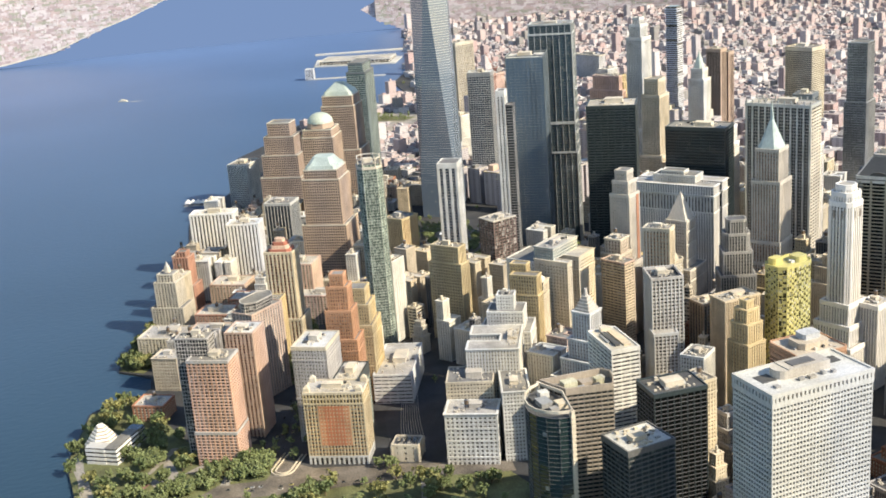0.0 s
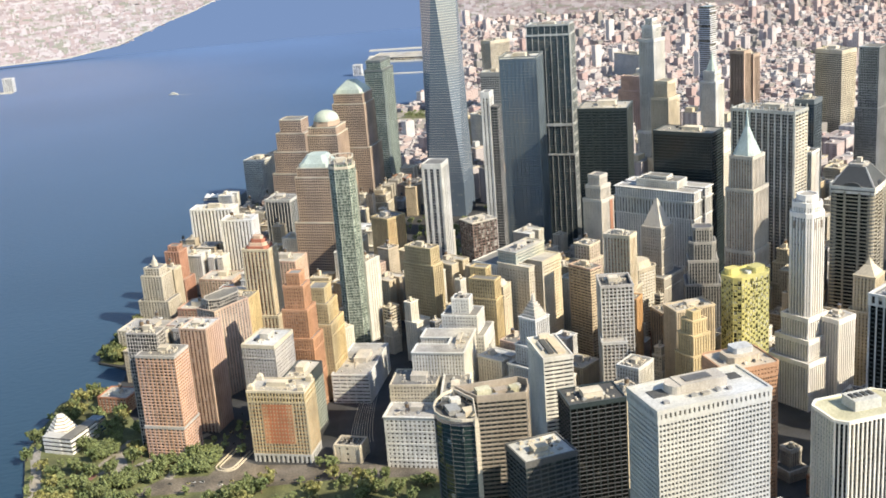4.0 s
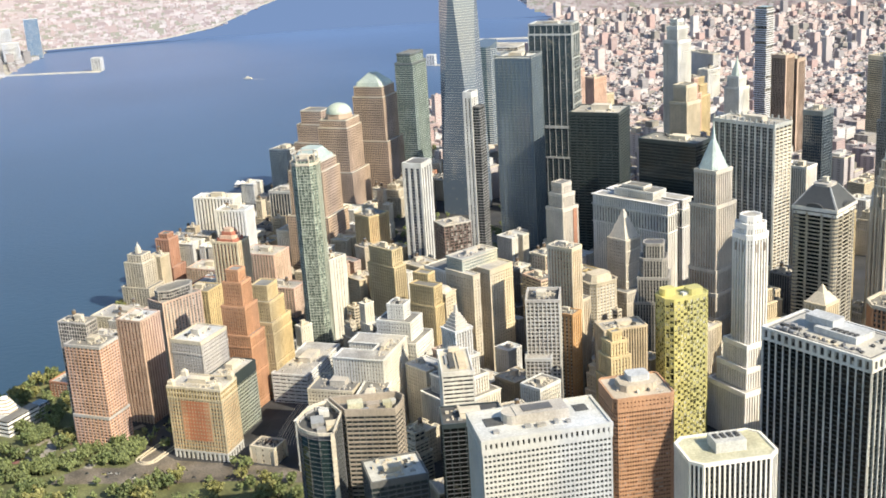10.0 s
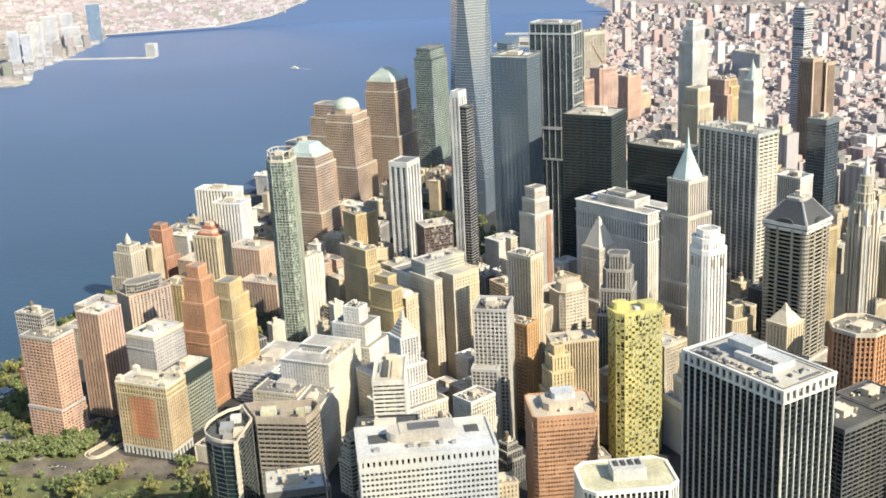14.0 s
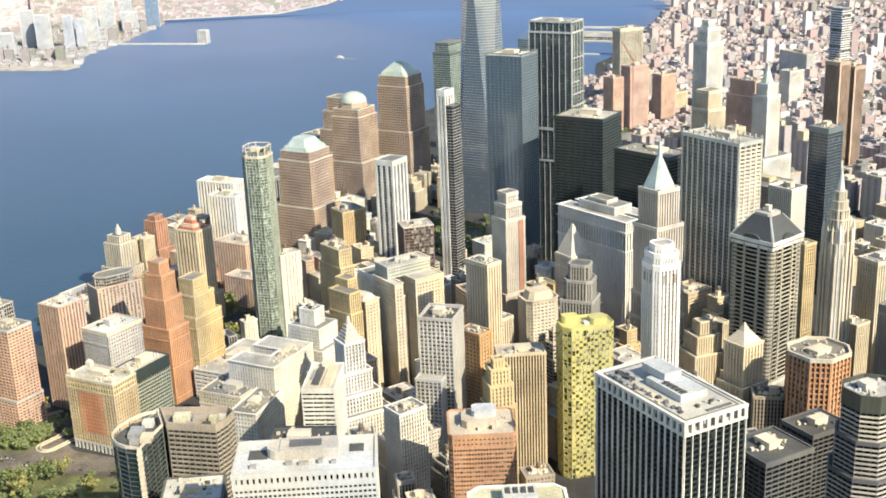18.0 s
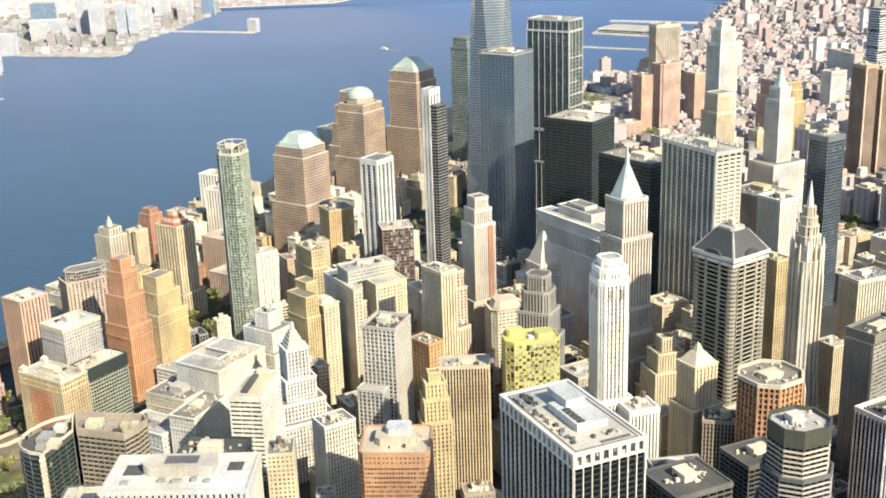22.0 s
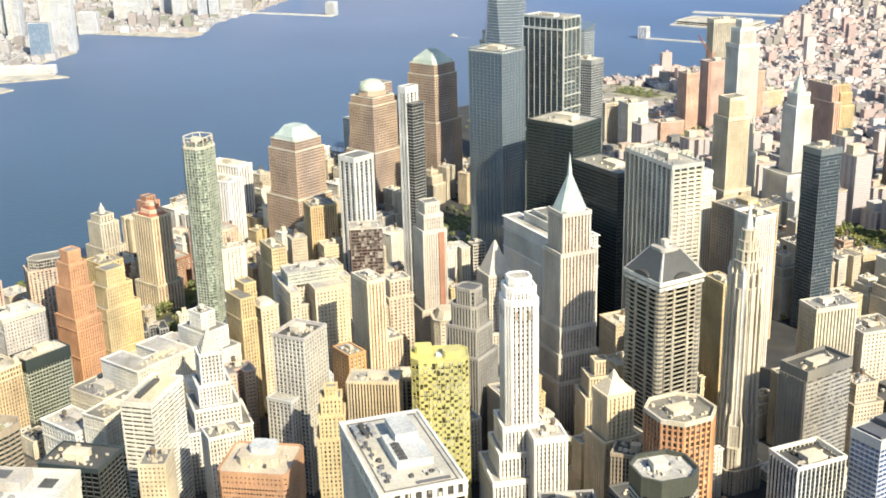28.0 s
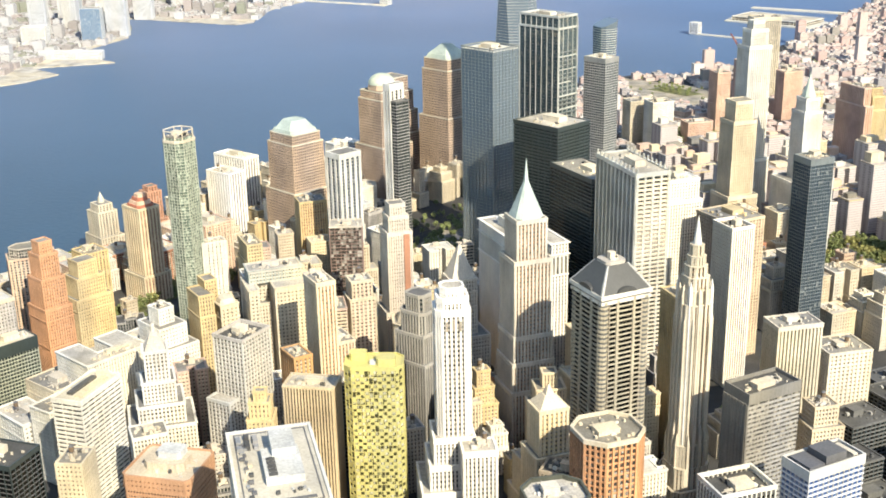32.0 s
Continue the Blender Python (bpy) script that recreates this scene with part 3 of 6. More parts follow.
t60 = building("office_tower", "banded office tower with a dark hipped roof", *corner(887, 995, 39, 49.5, 49.5), 39, [(rect(54, 52), 62, style("piers", pier="limestone", band="limestone")), (notch, 196)],
               style("bands", bay=31, pw=0.5, pd=0.1, fh=4.1, bh=1.2, bd=0.35, pier="taupe", band="sandstone", glass="glass_black", crown=3, crown_mat="limestone"), kit=0)
for sx in (-1, 1):
    for sy in (-1, 1):
        g = Geo()
        for f in range(34):
            g.cone(sx * 19.3, sy * 19.3, 58.2 + f * 4.0, 60.1 + f * 4.0, 4.6, 4.6, 10)
        part("corner_column", g, "sandstone", t60, kind="stuff")
        g = Geo()
        g.cone(sx * 19.3, sy * 19.3, 56, 192, 4.0, 4.0, 10)
        part("column_core", g, "darkgrey", t60)
for ang in (0, 90, 180, 270):
    for off in (-7.8, 7.8):
        g = Geo()
        for f in range(34):
            g.box(off - 1.3, off + 1.3, -24.0, -22.4, 58.2 + f * 4.0, 59.9 + f * 4.0)
        g.box(off - 1.0, off + 1.0, -23.6, -22.4, 58, 193)
        part("pilaster", g, "sandstone", t60, m=pose(0, 0, 0, 0, 0, ang))
    g = Geo()
    n_, k_ = len(g.v), 13
    for y in (-24.4, -13.0):
        g.v += [(9.0 * math.cos(math.pi * i / (k_ - 1)), y, 198.2 + 4.2 * math.sin(math.pi * i / (k_ - 1))) for i in range(k_)]
    g.f += [(i + 1, i, k_ + i, k_ + i + 1) for i in range(k_ - 1)] + [tuple(range(k_)), tuple(range(2 * k_ - 1, k_ - 1, -1))]
    part("roof_lunette", g, "lead", t60, m=pose(0, 0, 0, 0, 0, ang))
for half, z0, z1, mt in ((23.6, 190, 192.6, "white"), (22.8, 192.6, 194.6, "slate"), (24.4, 194.6, 198.2, "white")):
    g = Geo()
    g.prism(rect(half * 2, half * 2), z0, z1)
    part("cornice", g, mt, t60)
# Hip strips in pale metal, the shine along them put into the colour.
for ang in (0, 90, 180, 270):
    gg = Geo()
    gg.hexa([(-23.8, -23.8, 198.4), (-21.8, -23.8, 198.4), (-23.8, -21.8, 198.4)], [(-10.0, -10.0, 217.4), (-8.6, -10.0, 217.4), (-10.0, -8.6, 217.4)])
    part("roof_hip", gg, "duct", t60, m=pose(0, 0, 0, 0, 0, ang))
g = Geo()
g.prism(chamfer(19, 19, 3), 216, 219.5)
part("roof_lantern", g, "greystone", t60)
roof_kit(t60, rect(15, 15), 220.5, 61, "limestone", 2, tank=False)
hat(t60, "hipped_roof", rect(47.5, 47.5), 201.2, 220, 0.41, "lead", "dark grey hipped metal roof")
t40 = tower("office_tower", "tan stepped tower with pale green pyramid roof and spire", 806, 1117, 33, [(43, 40, 64), (40, 37, 92), (37, 35, 118), (35, 33, 190), (28, 27, 227)],
            style("piers", bay=3.4, pw=1.7, pd=0.9, bh=1.6, bd=-0.2, pier="limestone", band="brown", glass="glass_warm", crown=4), fine=False, kit=0)
hat(t40, "pyramid_roof", chamfer(27, 26, 5), 227, 258, 0.16, "palegreen", "weathered pale green copper roof")
hat(t40, "spire", rect(3.6, 3.6), 258, 279, 0.08, "palegreen")
lib = block("office_tower", "tall slab tower with steel-clad vertical piers", 899, 1169, 32, 33, 82, 255,
            style("ribs", bay=8.2, pw=2.0, pd=1.3, fh=4.1, bh=1.2, bd=-0.2, pier="silver", band="greystone", glass="glass_dark", crown=4, roof="roof_pale"), fine=FINE, kit=3)
for i in range(40):
    for sy in (-1, 1):
        g = Geo()
        g.box(-2.05 + (i % 20) * 4.1 - 38.9 - 0.2, -2.05 + (i % 20) * 4.1 - 38.9 + 0.2, -0.7, 0.3, 0, 248)
        if i < 20:
            part("mullion", g, "steel", lib, m=pose(sy * 16.5, 0, 0, 0, 0, 90 * sy))
    for k in (0, 1):
        g = Geo()
        g.box(-15.4, 15.4, -42.4, -40.8, 0, 1.6)
        if i * 2 + k < 58:
            part("floor_band", g, "limestone", lib, m=pose(0, 0, 4 + (i * 2 + k) * 4.2))
for sx in (-1, 1):
    for i in range(11):
        g = Geo()
        g.box(-0.75, 0.75, -0.6, 1.2, 0, 6)
        part("roof_fin", g, "steel", lib, m=pose(sx * 16.4, -41 + i * 8.2, 250, 0, 0, 90 * sx))
t70 = building("office_tower", "tapering cream gothic tower with stepped crown and white spire", 958, 1030, 33, [(chamfer(36, 34, 5), 26), (chamfer(30, 29, 5), 46), (chamfer(26, 25, 4), 66), (chamfer(22.5, 22, 3.5), 191), (chamfer(20, 19.5, 3.5), 203), (chamfer(17, 16.5, 3), 213), (chamfer(14, 13.5, 3), 222), (chamfer(11, 11, 2.5), 230), (chamfer(8, 8, 2), 239)],
            style("piers", bay=3.7, pw=1.9, pd=1.3, bh=1.6, bd=-0.2, pier="cream", band="brown", glass="glass", crown=0.9, crown_mat="cream"), fine=False, kit=0)
for ang in (0, 90, 180, 270):
    for off, top in ((-7.6, 172), (-3.0, 196), (3.0, 196), (7.6, 172)):
        g = Geo()
        g.prism(rect(1.9, 3.2, off, -12.0), -2, top)
        g.prism(rect(1.9, 3.2, off, -12.0), top, top + 8, 0.2)
        g.prism(rect(2.3, 3.4, off, -14.2), -2, top * 0.38)
        g.prism(rect(2.3, 3.4, off, -14.2), top * 0.38, top * 0.38 + 9, 0.2)
        part("buttress", g, "cream", t70, m=pose(0, 0, 0, 0, 0, ang))
for sx in (-1, 1):
    for sy in (-1, 1):
        g = Geo()
        g.prism(rect(2.6, 2.6, sx * 9.6, sy * 9.3), 60, 200)
        g.prism(rect(2.6, 2.6, sx * 9.6, sy * 9.3), 200, 208, 0.15)
        part("corner_pinnacle", g, "white", t70)
hat(t70, "spire", chamfer(7, 7, 2), 238, 262, 0.06, "white")
block("office_tower", "dark glass tower with fine steel mullions", 1065, 1382, 36, 30, 28, 219, style("curtain", glass="glass_blue", pier="mullion", crown=7), fine=False, kit=1)
building("office_tower", "eight-sided red granite block with rounded roof", 903, 905, 33, [(chamfer(48, 46, 12), 136)],
         style("piers", bay=4.4, pw=1.5, pd=1.0, fh=4.8, bh=1.2, bd=0.4, pier="orange", band="orange", glass="glass_warm", crown=3.5, crown_mat="limestone", roof="roof_grey", well=2.5), fine=FINE, kit=3)
gsl = block("office_tower", "grey office block with ribbon windows and a solid side wall", 1004, 968, 41, 52, 28, 141, style("bands", bay=9.0, pw=0.8, fh=3.8, bh=1.7, bd=0.3, pier="basalt", band="grey", glass="glass_soft", crown=9, crown_mat="basalt", well=3, roof="roof_dark"), fine=False, kit=3)
g = Geo()
g.box(-27.2, -25.6, -14.3, 14.3, -2, 129.2)
part("side_wall", g, "basalt", gsl, "solid grey side wall")
g = Geo()
g.box(-27.6, -27.1, -0.4, 0.4, -2, 129)
side_rib = g.mesh("side_rib", "basalt")
for i in range(8):
    part("side_rib", side_rib, None, gsl, m=pose(0, -12.6 + i * 3.6, 0))
building("office_tower", "dark green glass tower with clipped corners and pale bands", 887, 745, 25, [(chamfer(50, 48, 12), 112), (chamfer(44, 42, 11), 140), (chamfer(38, 36, 9), 174, style("bands", bay=5, fh=3.9, bh=1.2, bd=0.5, pier="slate", band="limestone", glass="glass_black", crown=13, crown_mat="olive_metal", roof="roof_pale", well=3))],
         style("bands", bay=5, fh=3.9, bh=1.2, bd=0.5, pier="slate", band="greystone", glass="glass_black", crown=3, crown_mat="slate", roof="roof_dark"), fine=False, kit=3)
block("office_tower", "white framed office block with open grid roof", 987, 868, 32, 43, 32, 110, style("ribs", bay=4, pw=0.9, pd=0.8, pier="white", band="darkgrey", glass="glass_black", crown=3, well=5, roof="roof_dark"), fine=FINE, kit=3)
blu = block("office_tower", "white gridded block with blue window strips and slate roof", 1044, 876, 41, 52, 26, 131, style("grid", bay=4.6, pw=0.6, pd=0.2, fh=4.0, bh=1.15, bd=0.4, pier="greystone", band="haze_white", glass="glass_cobalt", crown=8, crown_mat="whitegrey", roof="roof_dark", well=2), fine=False, kit=0)
for x0, x1, y0, y1, h, mt in ((-23, -9, -10, 10, 2.6, "slate"), (-7, 12, -9, 9, 6.5, "slate"), (14, 17, -4, 4, 2.4, "duct"), (19, 23, -9, 9, 1.5, "limestone")):
    g = Geo()
    g.box(x0, x1, y0, y1, 125.8, 126 + h)
    part("roof_unit", g, mt, blu)
tp = tower("office_tower", "cream stone tower with a pale hipped roof", 852, 953, 33, [(32, 30, 88), (24, 22, 126)], style("piers", bay=4, pw=2.2, pier="cream", band="buff", cornice=0.6), kit=0)
hat(tp, "hipped_roof", rect(23, 21), 126, 135, 0.4, "limestone", "pale stone hipped roof")
hat(tp, "roof_ridge", rect(8, 7.5), 134.6, 143, 0.08, "limestone")
block("office_tower", "pale green and cream stone block with roof plant", 1030, 1110, 27, 42, 26, 139, style("piers", bay=3.4, pw=1.9, pier="cream", band="olive", crown=4, crown_mat="limestone"), fine=False, kit=3)
tower("office_tower", "low stone wing with terraces", 1068, 1086, 27, [(30, 30, 66), (22, 20, 84)], style("masonry", pier="tan", band="limestone", glass="glass"))
# Added blocks, near-black so that this corner's deep shade is in their colour.
for nx, ny, w, d, z in ((1086, 1040, 44, 34, 46), (1096, 1084, 46, 36, 62), (1100, 990, 50, 36, 36), (1108, 930, 50, 40, 30), (1135, 1130, 52, 40, 66), (1150, 1060, 46, 40, 44), (1140, 1190, 50, 40, 52)):
    block("office_tower", "low brown block blackened for the shade here, cluttered roof", nx, ny, 38, w, d, z, style("bands", bay=5, pw=1.2, fh=3.9, bh=1.2, pier="black", band="darkgrey", glass="glass_black", crown=2, crown_mat="darkgrey", roof="roof_dark"), kit=3, group="dark waterside blocks", roof_pale="darkgrey")
block("office_tower", "cream masonry block with punched windows", 1076, 1128, 27, 42, 36, 110, style("masonry", bay=4.0, pw=2.2, pier="limestone", band="limestone"))
tower("office_tower", "narrow tan brick tower", 943, 1098, 33, [(16, 30, 171)], style("piers", pier="buff", band="tan"))
block("office_tower", "ribbed pale tower with flat roof", 988, 1268, 36, 25, 32, 176, style("ribs", bay=2.9, pw=1.3, pier="glazed_white", band="pink", crown=3, well=3, roof="roof_dark"), kit=2)
block("office_tower", "broad tan block with a cluttered brown roof", 984, 1330, 40, 48, 52, 162, style("masonry", bay=4, pier="tan", band="pink", crown=3, roof="roof_grey"), kit=3, roof_pale="buff")
block("office_tower", "white gridded slab with a stepped top", 913, 1373, 33, 50, 30, 190, style("grid", bay=3.4, pw=1.4, pd=0.5, bh=1.6, pier="glazed_white", band="white", glass="glass_soft", crown=4, roof="roof_white"), setbacks=((166, 0.84, 0.9),), kit=2)

# ---- broad street and lower broadway ----
s17 = style("bands", bay=9, pw=0.12, pd=0.06, fh=3.8, bh=0.16, bd=0.05, pier="slate", band="slate", glass="glass_tower", crown=2.4, crown_mat="limestone", roof="roof_dark", well=6)
bow = [(x - 375, y - 783) for x, y in ((361, 749), (370, 786), (361, 811), (350, 806), (342, 797), (337, 787), (335, 776), (337, 766), (342, 758), (350, 752))]
s17b = building("office_tower", "curved dark green mirror-glass tower with pale rim", 375, 783, 0, [(bow, 148)], s17, kit=0)
for x, y in (bow[0], bow[2]):
    g = Geo()
    for f in range(36):
        g.box(x - 2.4, x + 1.2, y - 1.2, y + 2.2, -2 + f * 4.0, 0.2 + f * 4.0)
    g.box(x - 2.0, x + 0.8, y - 0.8, y + 1.8, -2, 145)
    part("stair_fin", g, "limestone", s17b, kind="stuff")
for i, (x, y, a, b, h, mt) in enumerate(((-24, -2, 10, 14, 4, "duct"), (-18, 12, 8, 7, 5, "roof_white"), (-28, 8, 6, 8, 3, "roof_dark"), (-14, -12, 8, 10, 4.5, "cream"), (-22, -16, 7, 6, 3, "grey"))):
    g = Geo()
    g.box(x - a / 2, x + a / 2, y - b / 2, y + b / 2, 138.6, 139 + h)
    part("roof_unit", g, mt, s17b)
wing = [(x - 390, y - 795) for x, y in ((373, 786), (411, 777), (418, 790), (421, 801), (416, 809), (363, 813))]
slab = building("office_tower", "grey concrete slab with ribbed walls and open roof well", 390, 795, 0, [(wing, 149)], style("bands", bay=5.2, pw=0.5, pd=0.3, fh=3.8, bh=1.5, bd=0.3, pier="basalt", band="taupe", glass="glass_dark", crown=6, crown_mat="taupe", well=6, roof="roof_grey"), kit=0)
for x, y, a, b, h, mt in ((-8, 4, 12, 9, 6, "roof_cream"), (6, 2, 10, 8, 4, "taupe"), (17, 0, 7, 7, 5, "roof_cream"), (-1, -5, 6, 4, 3, "duct"), (12, -6, 6, 4, 3, "roof_dark"), (22, 6, 5, 6, 3, "roof_white")):
    g = Geo()
    g.box(x - a / 2, x + a / 2, y - b / 2, y + b / 2, 139.8, 140 + h)
    part("roof_unit", g, mt, slab)
wbs = block("office_tower", "white banded office slab with flat pale roof", 464, 878, -5, 27, 55, 130, style("bands", bay=9, fh=3.9, bh=1.9, pier="white", band="white", crown=4, roof="roof_beige"), fine=False, kit=0)
for x0, x1, y0, y1, h, mt in ((-6, -1, -18, 16, 2.2, "roof_dark"), (2, 9, -20, 18, 1.4, "tan"), (-9, -7, -8, 12, 1.6, "duct"), (-4, 6, 19, 24, 4.5, "limestone")):
    g = Geo()
    g.box(x0, x1, y0, y1, 125.8, 126 + h)
    part("roof_unit", g, mt, wbs)
block("office_tower", "black glass office block", 447, 775, -5, 48, 34, 131, style("bands", fh=3.8, bh=0.45, bd=0.1, pier="black", band="slate", glass="glass_black", crown=4, roof="roof_dark"), kit=2)
block("office_tower", "black glass tower with white rooftop and plant", 383, 704, 5, 42, 36, 127, style("bands", fh=3.9, bh=0.8, pier="black", band="darkgrey", glass="glass_dark", crown=5, crown_mat="darkgrey", roof="roof_white"), fine=FINE, kit=3)
t26 = tower("office_tower", "white limestone tower with stepped pyramid top and lantern", 497, 991, 30, [(56, 52, 62), (40, 38, 80), (28, 27, 100), (20, 20, 128)], style("piers", bay=3.2, pw=1.4, pier="white", band="limestone", crown=3, cornice=0.8), kit=0)
for i in range(5):
    g = Geo()
    g.prism(rect(17 - i * 2.6, 17 - i * 2.6), 124 + i * 3, 127.2 + i * 3)
    part("roof_step", g, "limestone", t26)
hat(t26, "lantern", chamfer(4.4, 4.4, 1.2), 142, 150, 0.6, "limestone")
gbx = building("office_tower", "grey steel-framed box tower on a lower podium", *corner(562, 974, -17, 31.5, 36), -17, [(rect(31.5, 36), 153)], style("ribs", bay=3.9, pw=1.0, pd=0.7, bh=1.5, bd=0.3, pier="whitegrey", band="greystone", glass="glass_soft", crown=3, crown_mat="greystone", well=3, roof="roof_dark"), fine=False, kit=3)
facade(gbx, rect(24, 17, -5, -21.5), -2, 95, style("ribs", bay=3.9, pw=1.0, pd=0.7, bh=1.5, bd=0.3, pier="whitegrey", band="greystone", glass="glass_soft", crown=3, roof="roof_pale"))
block("office_tower", "fluted tan concrete slab", 632, 951, 3, 42, 24, 122, style("ribs", bay=2.6, pw=1.2, pd=1.0, bh=0.8, bd=-0.2, pier="tan", band="olive", glass="glass_black", crown=2, roof="roof_pale"), fine=False, kit=2)
tower("office_tower", "golden brick tower with stepped terraces", 629, 910, 14, [(24, 25, 96), (20, 21, 116), (16, 15, 130), (9, 8, 138)], style("piers", bay=3.4, pw=1.8, pier="buff", band="ochre", crown=2.5, cornice=0.5), kit=0)
block("office_tower", "orange brick block with dark window grid", 618, 1014, 46, 17, 27, 117, style("piers", bay=4.2, pw=2.2, pier="apricot", band="cream", crown=3), kit=2)
block("low_building", "low brown brick building with a flat roof", 652, 912, 12, 26, 20, 20, style("masonry", pier="taupe", band="taupe", roof="roof_grey"), kit=1)
block("office_tower", "white stone block with angled front", 545, 855, 36, 27, 22, 114, style("piers", bay=2.8, pw=1.2, pd=0.5, pier="white", band="limestone", crown=3), kit=2)
# Stone darkened to grey: the shadow lying on this tower is painted in.
building("office_tower", "stone bank tower with stepped dark top, greyed for shadow", *corner(698, 1055, -24, 34, 30), -24, [(rect(38, 34), 108), (rect(31, 28), 134), (chamfer(27, 24, 4), 154), (chamfer(20, 17, 3), 169)], style("piers", bay=3.0, pw=1.2, pd=0.6, pier="grey", band="darkgrey", glass="glass_dark", crown=3, roof="slate"), kit=0)
block("office_tower", "tan pier-faced tower with pale side wall", 470, 1268, 37, 18, 45, 125, style("piers", bay=3.6, pw=1.7, pd=0.8, pier="ochre", band="tan", glass="glass_dark", crown=2), setbacks=((104, 0.9, 0.86),), kit=2)
block("office_tower", "tan ribbed block with flat roof", 613, 1122, 24, 18, 33, 119, style("bands", bay=6, fh=3.4, bh=1.8, pier="pink", band="tan", crown=2), kit=1)
tower("office_tower", "tan and cream tower with corniced top", 630, 1170, 33, [(26, 24, 118), (21, 20, 136)], style("masonry", bay=4.0, pw=1.8, pier="cream", band="pink", crown=3, cornice=0.8), kit=1)
ctw = block("office_tower", "cream stone tower with curved roof hood", 506, 1112, 45, 18, 24, 119, style("masonry", bay=4.0, pw=2.4, pier="cream", band="cream", crown=5, cornice=0.9, roof="roof_pale"), kit=0)
hat(ctw, "roof_hood", chamfer(17, 22, 3), 118, 123, 0.72, "limestone")
block("office_tower", "dark stone block with arched top storey", 652, 1022, 5, 25, 24, 93, style("piers", bay=5, pw=1.6, pier="taupe", band="slate", glass="glass_dark", crown=3), kit=2)
tower("office_tower", "slim tan stepped tower", 838, 1050, 20, [(34, 30, 78), (25, 22, 96), (12, 11, 109)], style("piers", bay=2.8, pw=1.5, pd=0.8, pier="cream", band="taupe", crown=2), kit=0)
block("office_tower", "dark stone block with close vertical piers", 852, 914, -10, 32, 22, 89, style("piers", bay=3.0, pw=1.2, pd=0.7, pier="taupe", band="slate", glass="glass_black", crown=3, roof="roof_dark"), kit=2)
block("office_tower", "low dark office block with cluttered black roof", 806, 828, 12, 40, 28, 84, style("ribs", bay=3, pw=0.7, pier="greystone", band="slate", glass="glass_black", crown=2, roof="roof_dark"), kit=3)
block("parking_garage", "long low white garage with a pale flat roof", 353, 1132, 63, 92, 42, 37, style("bands", bay=8, fh=4.5, bh=2.6, pier="white", band="white", glass="glass", crown=2, roof="roof_pale"), kit=3)
block("office_tower", "tan brick tower with vertical window strips", 629, 1051, 42, 17.5, 29, 174, style("piers", bay=3.5, pw=1.8, pd=0.7, pier="cream", band="brown", crown=4), fine=False)
block("office_tower", "tan brick lower wing with vertical window strips", 639, 1062, 42, 20, 32, 112, style("piers", bay=3.5, pw=1.8, pier="cream", band="brown", crown=3), fine=False)
t14 = tower("office_tower", "stone bank tower with a stepped grey pyramid roof", 728, 1189, 33, [(46, 44, 80), (26, 26, 138)], style("piers", pier="limestone", band="limestone"), kit=0)
hat(t14, "pyramid_roof", rect(24, 24), 138, 170, 0.06, "limestone")
crb = building("office_tower", "cream corniced block with rounded corners", *corner(675, 1137, 20, 36, 30), 20, [(chamfer(36, 30, 5), 102)], style("masonry", bay=4.0, pw=2.0, pier="cream", band="white", crown=4, cornice=1.2), kit=0)
hat(crb, "attic", chamfer(30, 24, 5), 101, 109, 0.8, "cream")
a_, b_ = 24.0, 54.0
eqring = [(-a_, -b_), (-6, -b_), (-6, -b_ + 34), (6, -b_ + 34), (6, -b_), (a_, -b_), (a_, b_), (6, b_), (6, b_ - 34), (-6, b_ - 34), (-6, b_), (-a_, b_)]
eqs = style("masonry", bay=3.4, pw=1.7, pd=0.9, bh=1.3, pier="glazed_white", band="white", crown=1.5, cornice=0.8)
teq = building("office_tower", "massive cream office block of two linked wings", *corner(789, 1212, 36, 48, 108), 36,
               [(eqring, 128, eqs), (shrink(eqring, -0.05), 150, style("piers", bay=4.2, pw=2.2, pd=0.8, fh=16, bh=1.5, pier="white", band="limestone", glass="glass_soft", crown=3, cornice=1.4)), (shrink(eqring, 0.1), 162, dict(eqs, cornice=1.6, roof="roof_pale"))], eqs, kit=2, kit_ring=rect(20, 30, 0, 0))
facade(teq, rect(26, 56, 0, 2), 152, 168, style("masonry", pier="white", band="limestone"))
facade(teq, rect(16, 30, 0, 6), 160, 172, style("masonry", pier="white", band="limestone"))
tfl = tower("office_tower", "white fluted limestone tower with faceted stepped top and brick side", 660, 1203, 33, [(34, 32, 95), (25, 25, 178), (20, 20, 194), (15, 15, 206)], style("piers", bay=2.6, pier="limestone", band="pink", crown=4), fine=False, kit=0)
g = Geo()
g.box(4.0, 10.0, -13.6, -12.2, 92, 172)
part("brick_panel", g, "brick", tfl, "red-brown brick strip")
block("office_tower", "dark brown glass cube with a pale roof", 543, 1334, 16, 37, 30, 130, style("grid", bay=6, pw=0.5, pd=0.3, fh=4, bh=0.6, bd=0.2, pier="umber", band="umber", glass="glass_warm", crown=1.5, crown_mat="limestone", roof="roof_pale"), kit=3)
uring = [(0, 0), (9, 0), (9, 26), (25, 26), (25, 0), (59, 0), (59, 42), (0, 42)]
